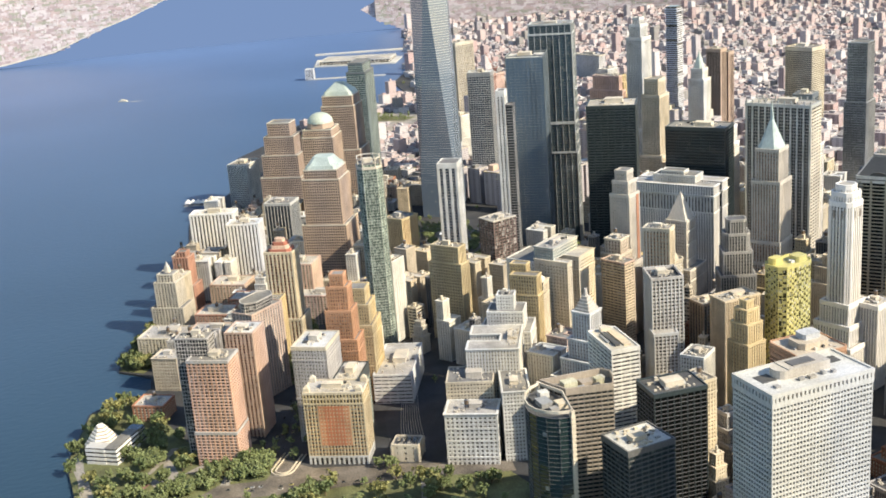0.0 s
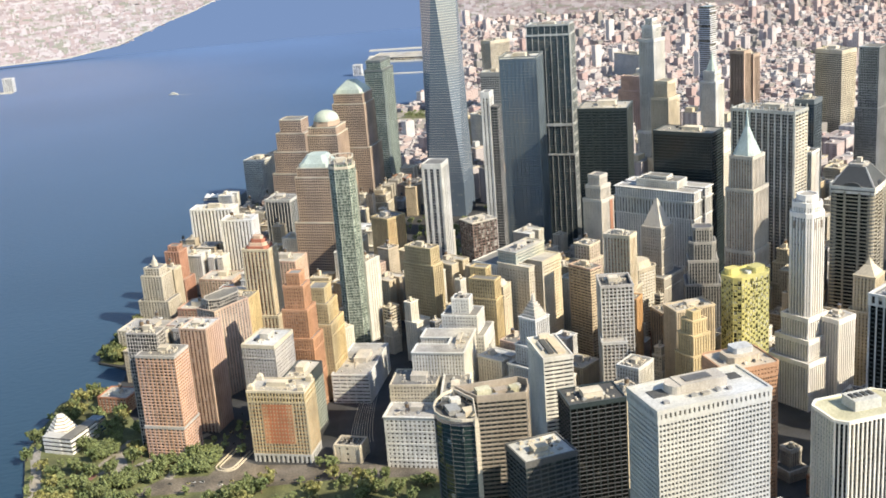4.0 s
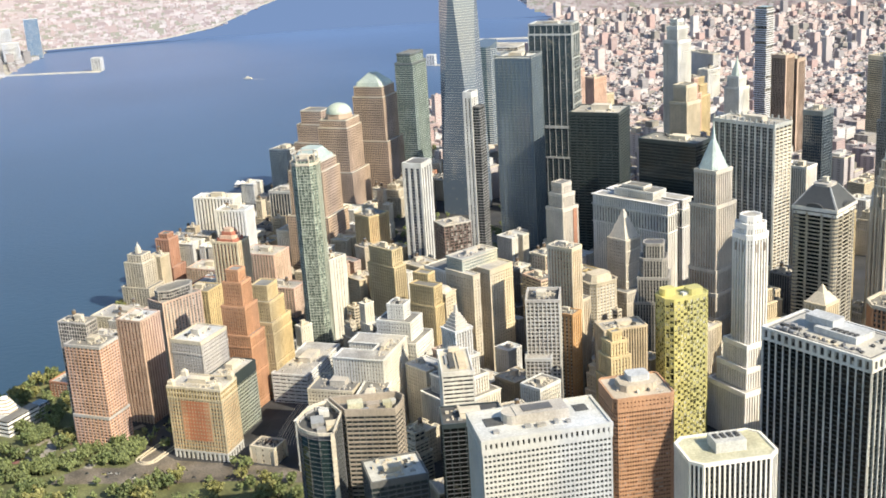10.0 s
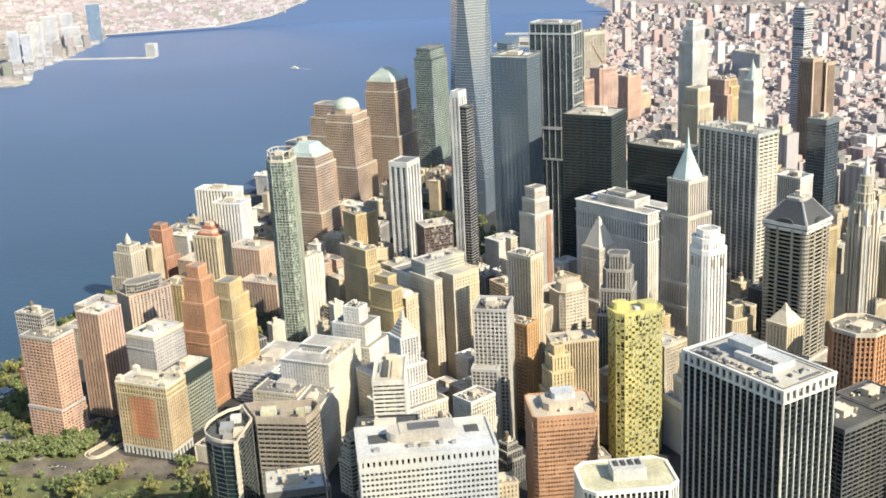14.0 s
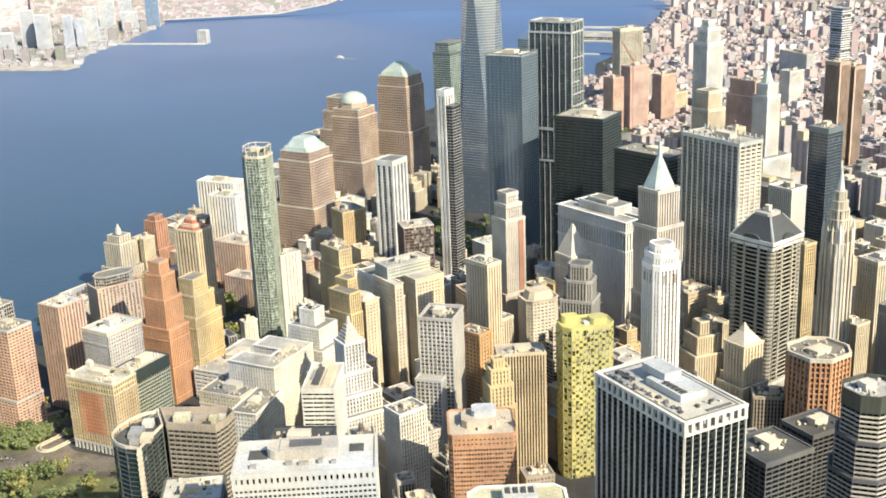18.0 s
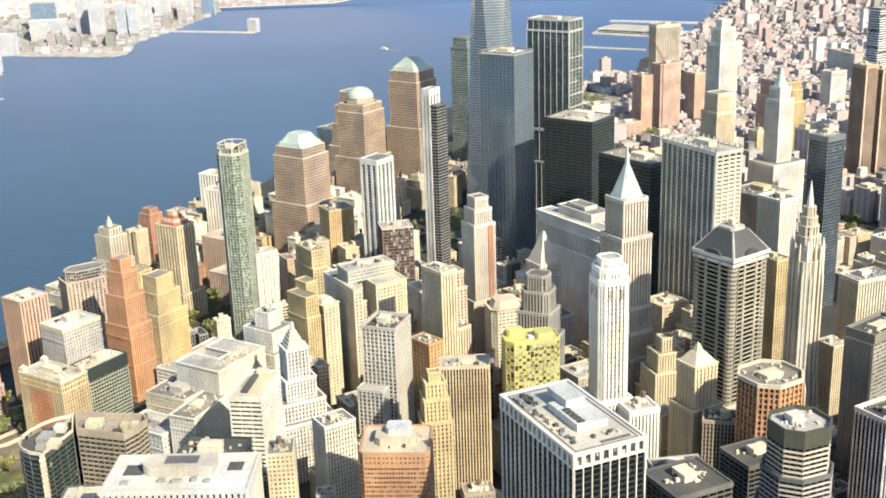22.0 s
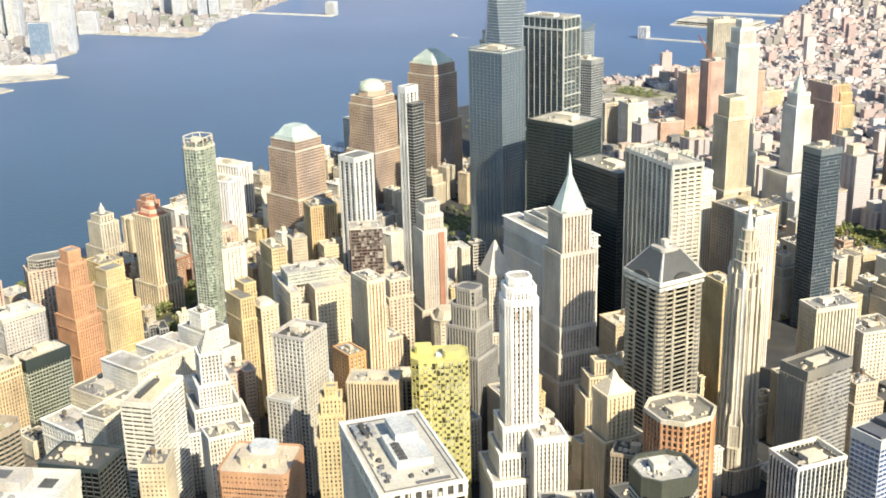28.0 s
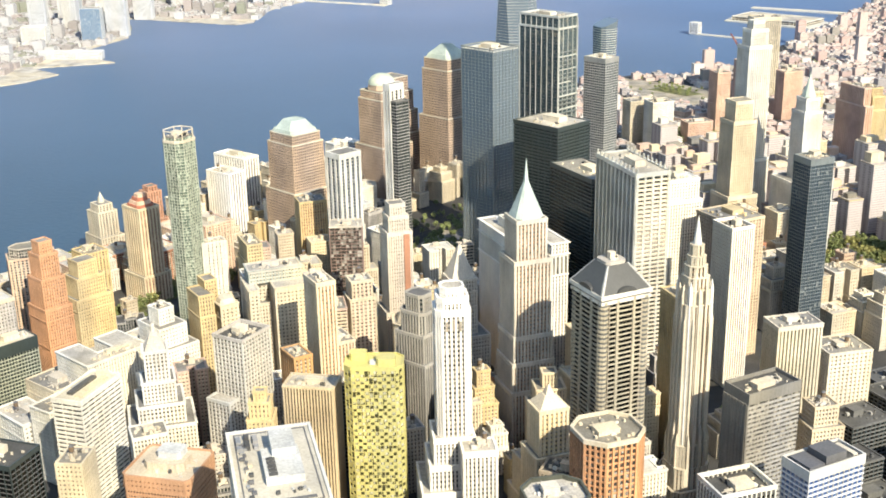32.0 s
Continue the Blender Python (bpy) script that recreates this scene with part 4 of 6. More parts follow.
twn = building("office_tower", "cream block of two linked wings with pale green upper storeys", 537, 1113, 33, [(uring, 136), (rect(52, 24, 30, 32), 149, style("masonry", pier="jade", band="cream", crown=3, cornice=1.0, crown_mat="limestone", roof="roof_pale"))], style("masonry", bay=3.8, pw=2.1, pier="cream", band="cream", crown=6, cornice=0.9, roof="roof_pale"), fine=False, kit=3, kit_ring=rect(44, 16, 30, 32))
facade(twn, rect(12, 18, 17, 26), -2, 112, style("masonry", pier="cream", band="tan", crown=3, cornice=0.6))
facade(twn, rect(50, 40, 30, 63), -2, 127, style("masonry", pier="white", band="cream", crown=3, roof="roof_grey"))
block("office_tower", "golden brick tower with stepped top", 492, 1095, 46, 15, 32, 134, style("piers", bay=3.0, pw=1.4, pd=0.7, pier="buff", band="ochre", crown=2), setbacks=((112, 0.95, 0.94),), kit=0)
block("office_tower", "golden brick rear wing with turret top", 489, 1117, 46, 12, 18, 142, style("piers", bay=3.0, pw=1.4, pier="buff", band="buff", crown=2), kit=0)
tower("office_tower", "white stepped stone block", 453, 1091, -32, [(54, 44, 88), (38, 30, 108), (18, 16, 124)], style("masonry", pier="white", band="white"), fine=False)
block("office_tower", "pale stone block round a light court", 412, 948, 70, 54, 26, 76, style("masonry", pier="white", band="white", cornice=0.8), fine=False, kit=2)
ca, cb = 33.0, 26.0
cring = [(-ca, -cb), (ca, -cb), (ca, cb), (8, cb), (8, -cb + 20), (-10, -cb + 20), (-10, cb), (-ca, cb)]
building("office_tower", "pale limestone block with tall white side wall", *corner(424, 998, 62, 66, 52), 62, [(cring, 99)], style("masonry", bay=3.0, pw=1.7, pier="white", band="limestone", cornice=0.8, roof="roof_pale"), kit=2, kit_ring=rect(50, 14, 0, -17))
block("office_tower", "white limestone block with arcaded base and cornice", 335, 978, -28, 50, 32, 57, style("masonry", bay=4.6, pw=2.2, fh=4.4, bh=2.0, pier="white", band="white", crown=4, roof="roof_pale", cornice=1.2), fine=False)
block("office_tower", "cream stone block with roof terraces", 350, 1010, -25, 46, 40, 74, style("masonry", pier="cream", band="cream"))
pav = block("tunnel_house", "small cream stone building with a skylit roof", 289, 1012, -32, 27, 21, 21, style("masonry", bay=9, pw=6.5, fh=6, bh=3.4, pier="cream", band="cream", roof="roof_grey"), kit=0)
for i in range(4):
    g = Geo()
    g.prism(rect(4.6, 14, -8.4 + i * 5.6, 0), 16.8, 19.6, 0.55)
    part("skylight", g, "glass_soft", pav)

# ---- west street ----
wring = rect(59, 32)
wst1 = style("piers", bay=3.3, pw=1.4, pd=0.5, fh=3.9, bh=1.5, bd=0.1, pier="ochre", band="apricot", glass="glass_soft", crown=1.2, roof="roof_pale")
wh = building("office_tower", "orange and buff brick office block with white arcaded base", *corner(214, 1046, -28, 59, 32), -28,
              [(wring, 12, style("masonry", bay=5.0, pw=2.0, fh=8, bh=1.6, pier="whitegrey", band="whitegrey", crown=2)), (rect(59.1, 32.1), 68, wst1), (rect(59.2, 32.2), 80, style("masonry", bay=3.3, pw=1.3, fh=5, bh=1.6, pier="buff", band="cream", crown=2.4, crown_mat="cream", roof="roof_pale"))], wst1, fine=False, kit=3)
for i in range(10):
    g = Geo()
    g.box(-15 + i * 3.3 - 0.9, -15 + i * 3.3 + 0.9, -16.75, -15.4, 20, 62)
    part("brick_pier", g, "vermilion" if 1 < i < 8 else "orange", wh, "deep orange brick pier")
for i in range(11):
    g = Geo()
    g.box(-15.9, 15.6, -16.62, -15.5, 21 + i * 3.9, 23.2 + i * 3.9)
    part("brick_spandrel", g, "vermilion", wh)
for sx in (-1, 1):
    for sy in (-1, 1):
        g = Geo()
        g.box(sx * 26 - 3, sx * 26 + 3, sy * 13 - 2.5, sy * 13 + 2.5, 75.8, 80.5)
        g.prism(rect(6, 5, sx * 26, sy * 13), 80.5, 83, 0.3)
        part("corner_pavilion", g, "cream", wh)
block("office_tower", "grey brick office block with pale top storeys", 249, 1079, 57, 46, 36, 109, style("masonry", bay=3.4, pw=1.8, pier="greystone", band="greystone", crown=4, crown_mat="cream", roof="roof_white"), fine=False, kit=3)
block("office_tower", "dark glass office block with fine grid", 275, 1066, 60, 50, 26, 72, style("grid", bay=3.4, pw=0.4, bh=0.9, bd=0.35, pd=0.4, pier="jade", band="jade", glass="glass_dark", crown=13, crown_mat="black", roof="roof_pale"), fine=False, kit=3)
tower("apartment_tower", "stepped orange brick art deco tower", 289, 1157, -30, [(36, 30, 88), (28, 26, 120), (22, 20, 146), (14, 14, 159)], style("piers", bay=2.8, pier="orange", band="orange", crown=3), fine=False, kit=0)
tower("apartment_tower", "buff brick stepped tower", 317, 1184, -30, [(34, 42, 92), (27, 32, 114), (19, 22, 131)], style("piers", bay=2.8, pw=1.5, pier="buff", band="buff", crown=3), fine=False, kit=0)
building("apartment_tower", "slender green glass tower with curved corners and open crown", 379, 1310, 75, [(chamfer(33, 30, 7), 234), (chamfer(30, 27, 6), 244, style("grid", bay=14, pw=0.8, fh=8, bh=0.6, pier="limestone", band="limestone", glass="glass_jade", crown=1.0, well=7))], style("curtain", bay=4.2, fh=3.5, bh=0.5, pw=0.35, pd=0.4, bd=0.35, pier="jade", band="jade", glass="glass_jade", crown=3, crown_mat="limestone", roof="roof_dark"), fine=False, kit=2)
tr = tower("apartment_tower", "red and cream brick tower with red stepped roof", 279, 1390, -30, [(44, 38, 40), (35, 28, 126)], style("piers", bay=4.8, pw=2.2, pd=0.8, pier="cream", band="redbrick", glass="glass_warm", crown=3), fine=False, kit=0)
for i in range(4):
    hat(tr, "roof_step", chamfer(30 - i * 5.5, 25 - i * 5, 4 - i * 0.6), 124 + i * 4, 128.5 + i * 4, 0.94, "redroof" if i % 2 == 0 else "pink")
tw = tower("apartment_tower", "slender white tower with grey glass centre bay", 528, 1440, 57, [(32, 26, 192)], style("curtain", bay=9, pw=3.4, pd=0.6, bh=0.8, pier="white", band="greystone", glass="glass_blue", crown=7, crown_mat="white"), fine=False, kit=0)
slim = building("apartment_tower", "very slender white concrete tower with dark glass side", 604, 1416, 57, [(rect(20, 11, 0, 5), 281)], style("ribs", bay=6.6, pw=3.2, pd=0.5, pier="white", band="greystone", glass="glass_black", crown=8, crown_mat="white"), kit=0)
facade(slim, rect(19, 9.5, 0, -5.6), -2, 259, style("bands", bay=5, fh=3.7, bh=0.7, pier="darkgrey", band="grey", glass="glass_dark", crown=2))
tower("office_tower", "brown and gold brick office block", 467, 1482, 33, [(34, 30, 117)], style("piers", pier="buff", band="brown", glass="glass_warm"), fine=False)

# ---- trade center site ----
t3w = tower("office_tower", "tall dark green glass tower with pale steel verticals", *corner(772, 1551, 57, 36, 64), 57, [(42, 68, 150), (36, 64, 326), (34.5, 62.5, 340)], style("curtain", bay=9, pw=0.5, pd=0.5, fh=4.2, bh=0.35, bd=0.05, pier="silver", band="slate", glass="glass_trade", crown=2.5, well=2), fine=False, kit=2)
for i in range(44):
    g = Geo()
    g.box(-17.4, 17.4 if i % 4 else 6.0, -34.6 if i < 34 else -32.4, -31.0, 0, 1.3)
    part("ladder_band", g, "silver" if i % 3 == 0 else "mullion", t3w, m=pose(0, 0, 60 + i * 5.4))
for sx in (-1, 1):
    g = Geo()
    g.box(sx * 17.0 - 0.5, sx * 17.0 + 0.5, -33.2, -31.5, 140, 333)
    part("corner_mullion", g, "silver", t3w)
g = Geo()
band_ring(g, rect(37.5, 65.5), 188, 192, 0.3, 0.4)
part("transfer_band", g, "silver", t3w)
tower("office_tower", "smooth silver mirror-glass tower", *corner(701, 1500, 57, 46, 54), 57, [(46, 54, 307)], style("curtain", bay=6, pw=0.12, pd=0.06, bh=0.2, bd=0.05, glass="glass_calm", crown=1.5, well=3, roof="roof_white"), kit=3)
block("office_tower", "broad black steel office tower with deep bands", 793, 1408, 57, 55, 67, 237, style("dark", bay=9, pw=1.2, bh=1.8, bd=0.6, crown=5, roof="roof_pale"), fine=False, kit=3)
block("office_tower", "plain black glass office tower", 847, 1273, 40, 40, 80, 218, style("dark", bay=3, pw=0.15, bh=1.2, bd=0.05, pd=0.1, crown=5), kit=3)
tower("office_tower", "grey-blue glass tower with stainless grid", 784, 1945, 57, [(32, 42, 224)], style("curtain", bay=4, bh=1.1, pw=0.6, pier="steel", band="silver", glass="glass_blue", crown=8, roof="roof_white"), kit=2)
flare = new("apartment_tower")
flare.matrix_world = pose(768, 2150, GROUND, 0, 0, 40)
g = Geo()
low, high = chamfer(25, 30, 5), chamfer(33, 38, 6)
g.hexa([(x, y, -2) for x, y in low], [(x, y, 242 + x * 0.35) for x, y in high])
part("glazing", g, "glass_calm", flare)
g = Geo()
for i in range(60):
    f = i / 60
    band_ring(g, [(a[0] + (b[0] - a[0]) * f, a[1] + (b[1] - a[1]) * f) for a, b in zip(low, high)], 2 + i * 3.9, 2.7 + i * 3.9, 0.3, 0.25)
part("floor_band", g, "silver", flare, kind="stuff")
tagged(flare, "flared blue glass apartment tower with a slanted top", "building")
FOOT.append([(768 + x, 2150 + y) for x, y in rect(44, 44)])

one = new("supertall_tower")
one.matrix_world = pose(667, 1857, GROUND, 0, 0, 57)
g = Geo()
a1 = rect(62, 62)
base = [(x, y, 56) for x, y in a1]
c45 = 31.0
topring = [(0, -c45), (c45, 0), (0, c45), (-c45, 0)]
tops = [(x, y, 414) for x, y in topring]
g.v = base + tops
g.f = [(0, 1, 4), (1, 2, 5), (2, 3, 6), (3, 0, 7), (4, 1, 5), (5, 2, 6), (6, 3, 7), (7, 0, 4), (4, 5, 6, 7)]
part("curtain_wall", g, "glass_silver", one, "tapering mirror glass in eight tall triangles")
g = Geo()
g.prism(rect(62.6, 62.6), -2, 57)
part("podium", g, "glass_silver", one)
g = Geo()
g.cone(0, 0, 414, 420, 19, 19, 24)
g.cone(0, 0, 420, 540, 2.2, 0.5, 8)
part("mast", g, "steel", one)
g = Geo()
for i in range(84):
    z = 60 + i * 4.2
    f = (z - 56) / 358
    ringz = []
    for j in range(4):
        p0, p1 = Vector(a1[j]), Vector(a1[(j + 1) % 4])
        tq0, tq1 = Vector(topring[j - 1]), Vector(topring[j])
        ringz += [tuple(p0.lerp(tq0, f)), tuple(p0.lerp(tq1, f))]
    g.prism(shrink(ringz, -0.15) if f > 0.05 and f < 0.95 else ringz, z, z + 0.35)
part("floor_band", g, "silver", one, kind="stuff")
tagged(one, "supertall tapering mirror-glass tower with eight tall facets", "skyscraper")
FOOT.append([(667 + x, 1857 + y) for x, y in rect(90, 90)])

# ---- river front office cluster ----
sw = style("grid", bay=3.4, pw=1.3, pd=0.35, fh=4.1, bh=1.7, bd=0.3, pier="granite", band="granite", glass="glass_dark", crown=1.8, crown_mat="limestone")
d1 = tower("office_tower", "stepped granite and glass tower with a copper dome", 459, 1845, -32, [(64, 62, 100), (52, 52, 172), (47, 47, 184)], sw, fine=False, kit=0)
hat(d1, "drum", chamfer(40, 40, 10), 184, 192, 0.95, "granite")
dome(d1, 0, 0, 192, 21, 16, "palegreen", label="pale green copper dome")
d2 = tower("office_tower", "stepped granite tower with a copper pyramid roof", 532, 1972, -32, [(68, 64, 120), (58, 55, 196), (53, 50, 213)], sw, fine=False, kit=0)
hat(d2, "roof_skirt", chamfer(52, 49, 4), 213, 219, 0.9, "palegreen")
hat(d2, "pyramid_roof", chamfer(46, 43, 4), 219, 234, 0.28, "palegreen", "pale green copper pyramid")
d3 = tower("office_tower", "stepped granite tower with a cut-off green roof", 401, 1614, -32, [(66, 62, 92), (55, 53, 158), (49, 47, 171)], sw, fine=False, kit=0)
hat(d3, "roof_skirt", chamfer(48, 46, 4), 171, 176, 0.92, "palegreen")
hat(d3, "mastaba_roof", chamfer(43, 41, 6), 176, 187, 0.6, "palegreen", "pale green copper sloped roof")
d4 = tower("office_tower", "stepped granite office tower", 429, 2006, -32, [(74, 66, 80), (66, 52, 118), (54, 44, 150), (40, 34, 173)], sw, fine=False, kit=0)
tower("office_tower", "curved green glass office tower", 622, 2150, -32, [(36, 64, 224), (28, 58, 241)], style("curtain", bay=3, glass="glass_green", bh=1.2, band="palegreen", crown=4), fine=False, kit=0)
wst = style("ribs", bay=5.4, pw=2.7, pd=0.9, fh=2.9, bh=0.9, bd=-0.2, pier="glazed_white", band="taupe", glass="glass_black", crown=2.5, roof="roof_white")
block("apartment_tower", "white ribbed apartment slab", 218, 1745, -25, 66, 28, 98, wst, fine=False)
block("apartment_tower", "white ribbed apartment slab", 254, 1638, -25, 46, 30, 102, wst, fine=False)
tower("apartment_tower", "dark blue and grey striped tower", 362, 1758, -34, [(42, 38, 95)], style("ribs", bay=5.5, pw=0.9, pier="whitegrey", band="black", glass="glass_blue"), fine=False)
block("office_block", "white and blue glass block on the waterfront", 373, 2085, 53, 53, 38, 88, style("grid", pier="white", band="white", glass="glass_blue"), fine=False)

# ---- park-side apartments ----
tc = tower("apartment_tower", "cream brick tower with stepped top and cupola", 151, 1516, -32, [(44, 34, 40), (30, 28, 74), (22, 20, 84)], style("balcony", pier="cream", band="cream", crown=2), fine=False, kit=0)
hat(tc, "cupola", chamfer(8, 8, 2), 84, 92, 0.8, "cream")
hat(tc, "finial", chamfer(5, 5, 1.4), 92, 99, 0.1, "limestone")
tower("apartment_tower", "red brick tower with round turret top", 183, 1597, -32, [(32, 30, 40), (22, 22, 80), (14, 14, 87)], style("balcony", pier="redbrick", band="brick", crown=2), fine=False, kit=0)
tower("apartment_tower", "brick and glass apartment tower with balconies", 140, 1102, -30, [(43, 34, 40), (42, 30, 116)], style("balcony", bay=4.6, pw=1.5, fh=3.3, bh=1.0, bd=0.6, pier="salmon", band="rose", glass="glass_soft", crown=3, crown_mat="greystone"), fine=False, kit=2)
tower("apartment_tower", "grey glass slab with pale top", 127, 1118, -30, [(34, 18, 134)], style("curtain", pier="greystone", band="greystone", glass="glass"), kit=1)
tower("apartment_tower", "brick and grey apartment tower with white roof", 183, 1153, -32, [(30, 34, 120)], style("balcony", pier="pink", band="redbrick", roof="roof_white"), fine=False, kit=2)
building("apartment_tower", "dark brick tower with curved glass crown", 215, 1245, 38, [(rect(52, 28), 108), (chamfer(46, 24, 9), 119, style("curtain", pier="greystone", band="greystone", glass="glass"))], style("balcony", pier="pink", band="greystone"), fine=False, kit=0)
tower("apartment_tower", "buff yellow brick apartment tower", 243, 1322, -32, [(32, 30, 89)], style("balcony", pier="buff", band="buff"), fine=False)
for nm, lb, cx, cy, w, d, z, mt in (("apartment_block", "long brick apartment block with pale roof", 190, 1385, 70, 30, 42, "pink"), ("apartment_block", "low brick apartment block", 130, 1420, 60, 44, 36, "cream"),
                                    ("apartment_block", "long brick apartment block with pale roof", 255, 1470, 66, 32, 46, "brick"), ("apartment_block", "low brick apartment block", 200, 1460, 44, 40, 40, "redbrick"),
                                    ("apartment_block", "red brick apartment block", 318, 1490, 54, 40, 78, "rose"), ("apartment_block", "red brick apartment block", 335, 1440, 58, 30, 44, "rose"),
                                    ("apartment_block", "low brick apartment block", 240, 1560, 50, 40, 44, "pink"), ("apartment_block", "low brick apartment block", 88, 1246, 36, 30, 22, "brick")):
    tower(nm, lb, cx, cy, -32, [(w, d, z)], style("balcony", pier=mt, band="cream", roof="roof_pale"))

# ---- city hall and north ----
twl = tower("office_tower", "white gothic tower with a green pointed crown", 1078, 1695, 33, [(60, 50, 115), (27, 27, 205), (20, 20, 222)], style("piers", bay=2.4, pier="white", band="limestone", crown=4), fine=False, kit=0)
hat(twl, "pyramid_roof", chamfer(17, 17, 4), 222, 246, 0.15, "palegreen")
hat(twl, "spire", rect(2, 2), 246, 254, 0.1, "palegreen")
tower("apartment_tower", "tall cream limestone tower with stepped crown", 1008, 1772, 33, [(42, 36, 120), (34, 28, 275), (26, 20, 297), (16, 12, 308)], style("piers", bay=3, pier="white", band="cream", crown=5), fine=False, kit=0)
tower("office_tower", "cream stepped tower with vertical piers", 992, 1694, 33, [(44, 42, 90), (34, 32, 190), (26, 24, 216)], style("piers", pier="limestone", band="tan", crown=5), fine=False, kit=0)
tower("apartment_tower", "grey rippled steel apartment tower", 1222, 1470, 33, [(44, 34, 180), (34, 30, 270)], style("grid", bay=2.4, pier="steel", band="steel", glass="glass"), kit=0)
rl = random.Random(7)
root = new("apartment_tower")
root.matrix_world = pose(1385, 2277, GROUND, 0, 0, 33)
g = Geo()
for i in range(56):
    dx, dy, ww, dd = rl.uniform(-1.6, 1.6), rl.uniform(-1.6, 1.6), rl.uniform(27, 31), rl.uniform(27, 31)
    g.box(dx - ww / 2, dx + ww / 2, dy - dd / 2, dy + dd / 2, i * 4.5, i * 4.5 + 1.9)
part("balcony_slab", g, "haze_white", root, kind="stuff")
g = Geo()
g.box(-13, 13, -13, 13, 0, 254)
part("glazing", g, "glass_soft", root)
tagged(root, "stacked glass apartment tower of jutting slabs", "building")
FOOT.append([(1385 + x, 2277 + y) for x, y in rect(40, 40)])
tower("office_tower", "pale banded tower with dark side", 1480, 1945, 20, [(44, 60, 190)], style("bands", bay=4, bh=1.8, pier="cream", band="cream", glass="glass_dark", crown=8), kit=2)
for cx, cy, z in ((1262, 1925, 212), (1296, 1950, 200)):
    slim = tower("office_tower", "dark red-brown office tower with a tan corner strip", cx, cy, 33, [(26, 28, z)], style("ribs", bay=3, pw=1.1, pier="granite", band="umber", glass="glass_black", crown=6), kit=1)
    g = Geo()
    g.box(-14.2, -11, -15.2, -13.6, -2, z - 4)
    part("corner_strip", g, "pink", slim)
tower("office_tower", "large tan ribbed office tower", 1045, 2715, 20, [(58, 36, 180)], style("ribs", bay=4.2, pw=1.8, pier="cream", band="greystone", crown=8), kit=1)
for cx, cy, w, d, z, mt in ((962, 2395, 26, 32, 121, "rose"), (1016, 2450, 50, 30, 135, "rose"), (1095, 2535, 40, 30, 100, "rose"), (1405, 2630, 44, 30, 80, "white"), (1115, 2000, 24, 22, 92, "cream"), (925, 2330, 50, 30, 40, "rose"), (858, 2255, 40, 36, 92, "white"), (824, 2300, 60, 34, 84, "cream"), (1114, 2800, 36, 34, 60, "greystone"), (1140, 2640, 50, 34, 40, "cream"), (1090, 2560, 44, 36, 36, "pink")):
    tower("apartment_tower", "pinkish brick apartment tower", cx, cy, 30, [(w, d, z)], style("piers", pier=mt, band=mt))

block("office_tower", "orange brick art deco slab with vertical piers", 1206, 2194, 33, 14, 78, 134, style("piers", bay=4.5, pw=2.0, pd=1.0, pier="rose", band="salmon"), setbacks=((104, 0.9, 0.8),), kit=1)
block("office_tower", "yellow-buff brick block with stepped top", 1219, 2203, 33, 30, 60, 132, style("piers", bay=3.4, pw=1.6, pier="buff", band="ochre"), setbacks=((96, 0.85, 0.8), (118, 0.7, 0.6)), kit=2)
block("office_tower", "long grey slab building with pale end wall", 1525, 2900, 20, 25, 110, 70, style("masonry", bay=4, pier="haze_white", band="greystone", crown_mat="limestone", roof="roof_pale"), kit=2)
building("school", "low red-brown brick school with pale roof", 893, 2470, -33, [(rect(66, 44), 16), (rect(40, 26, -8, 4), 26)], style("masonry", pier="pink", band="cream", roof="roof_pale"), kit=2)
block("apartment_tower", "narrow white tower beside the green glass tower", 396, 1310, 41, 28, 16, 109, style("grid", bay=5, pw=3.5, pier="white", band="white"), kit=1)
block("office_tower", "narrow cream tower with blank side walls", 508, 806, 8, 20, 26, 116, style("masonry", pier="cream", band="cream"), kit=1)
# tower crane beside the brick apartment tower
crane = new("tower_crane")
crane.matrix_world = pose(1003, 2400, GROUND, 0, 0, 30)
for nm, seg in (("mast", ((0, 0, 0), (0, 0, 150))), ("jib", ((0, 0, 148), (-30, 0, 190))), ("counter_jib", ((0, 0, 148), (12, 0, 152)))):
    g = Geo()
    p0, p1 = Vector(seg[0]), Vector(seg[1])
    ax = (p1 - p0).normalized()
    s1 = ax.orthogonal().normalized()
    s2 = ax.cross(s1)
    for k1, k2 in ((-1, -1), (1, -1), (1, 1), (-1, 1)):
        o = s1 * k1 + s2 * k2
        q = [p0 + o + s1 * a_ * 0.25 + s2 * b_ * 0.25 for a_, b_ in ((-1, -1), (1, -1), (1, 1), (-1, 1))]
        g.hexa(q, [w + (p1 - p0) for w in q])
    part(nm, g, "redroof", crane)
tagged(crane, "red lattice tower crane with a raised jib", "crane")

block("office_tower", "dark glass block with flat black roof", 800, 700, 27.5, 44, 40, 140, style("bands", fh=3.8, bh=0.8, pier="darkgrey", band="darkgrey", glass="glass_black", crown=4, roof="roof_dark"), kit=2)
block("office_tower", "dark glass block with flat black roof", 868, 805, 27.5, 40, 34, 105, style("bands", fh=3.8, bh=0.8, pier="darkgrey", band="slate", glass="glass_black", crown=4, roof="roof_dark"), kit=2)

# ---- plain blocks that fill the streets ----
def inside(x, y, ring):
    hit = False
    for i in range(len(ring)):
        (ax, ay), (bx, by) = ring[i - 1], ring[i]
        if (ay > y) != (by > y) and x < (bx - ax) * (y - ay) / (by - ay) + ax:
            hit = not hit
    return hit


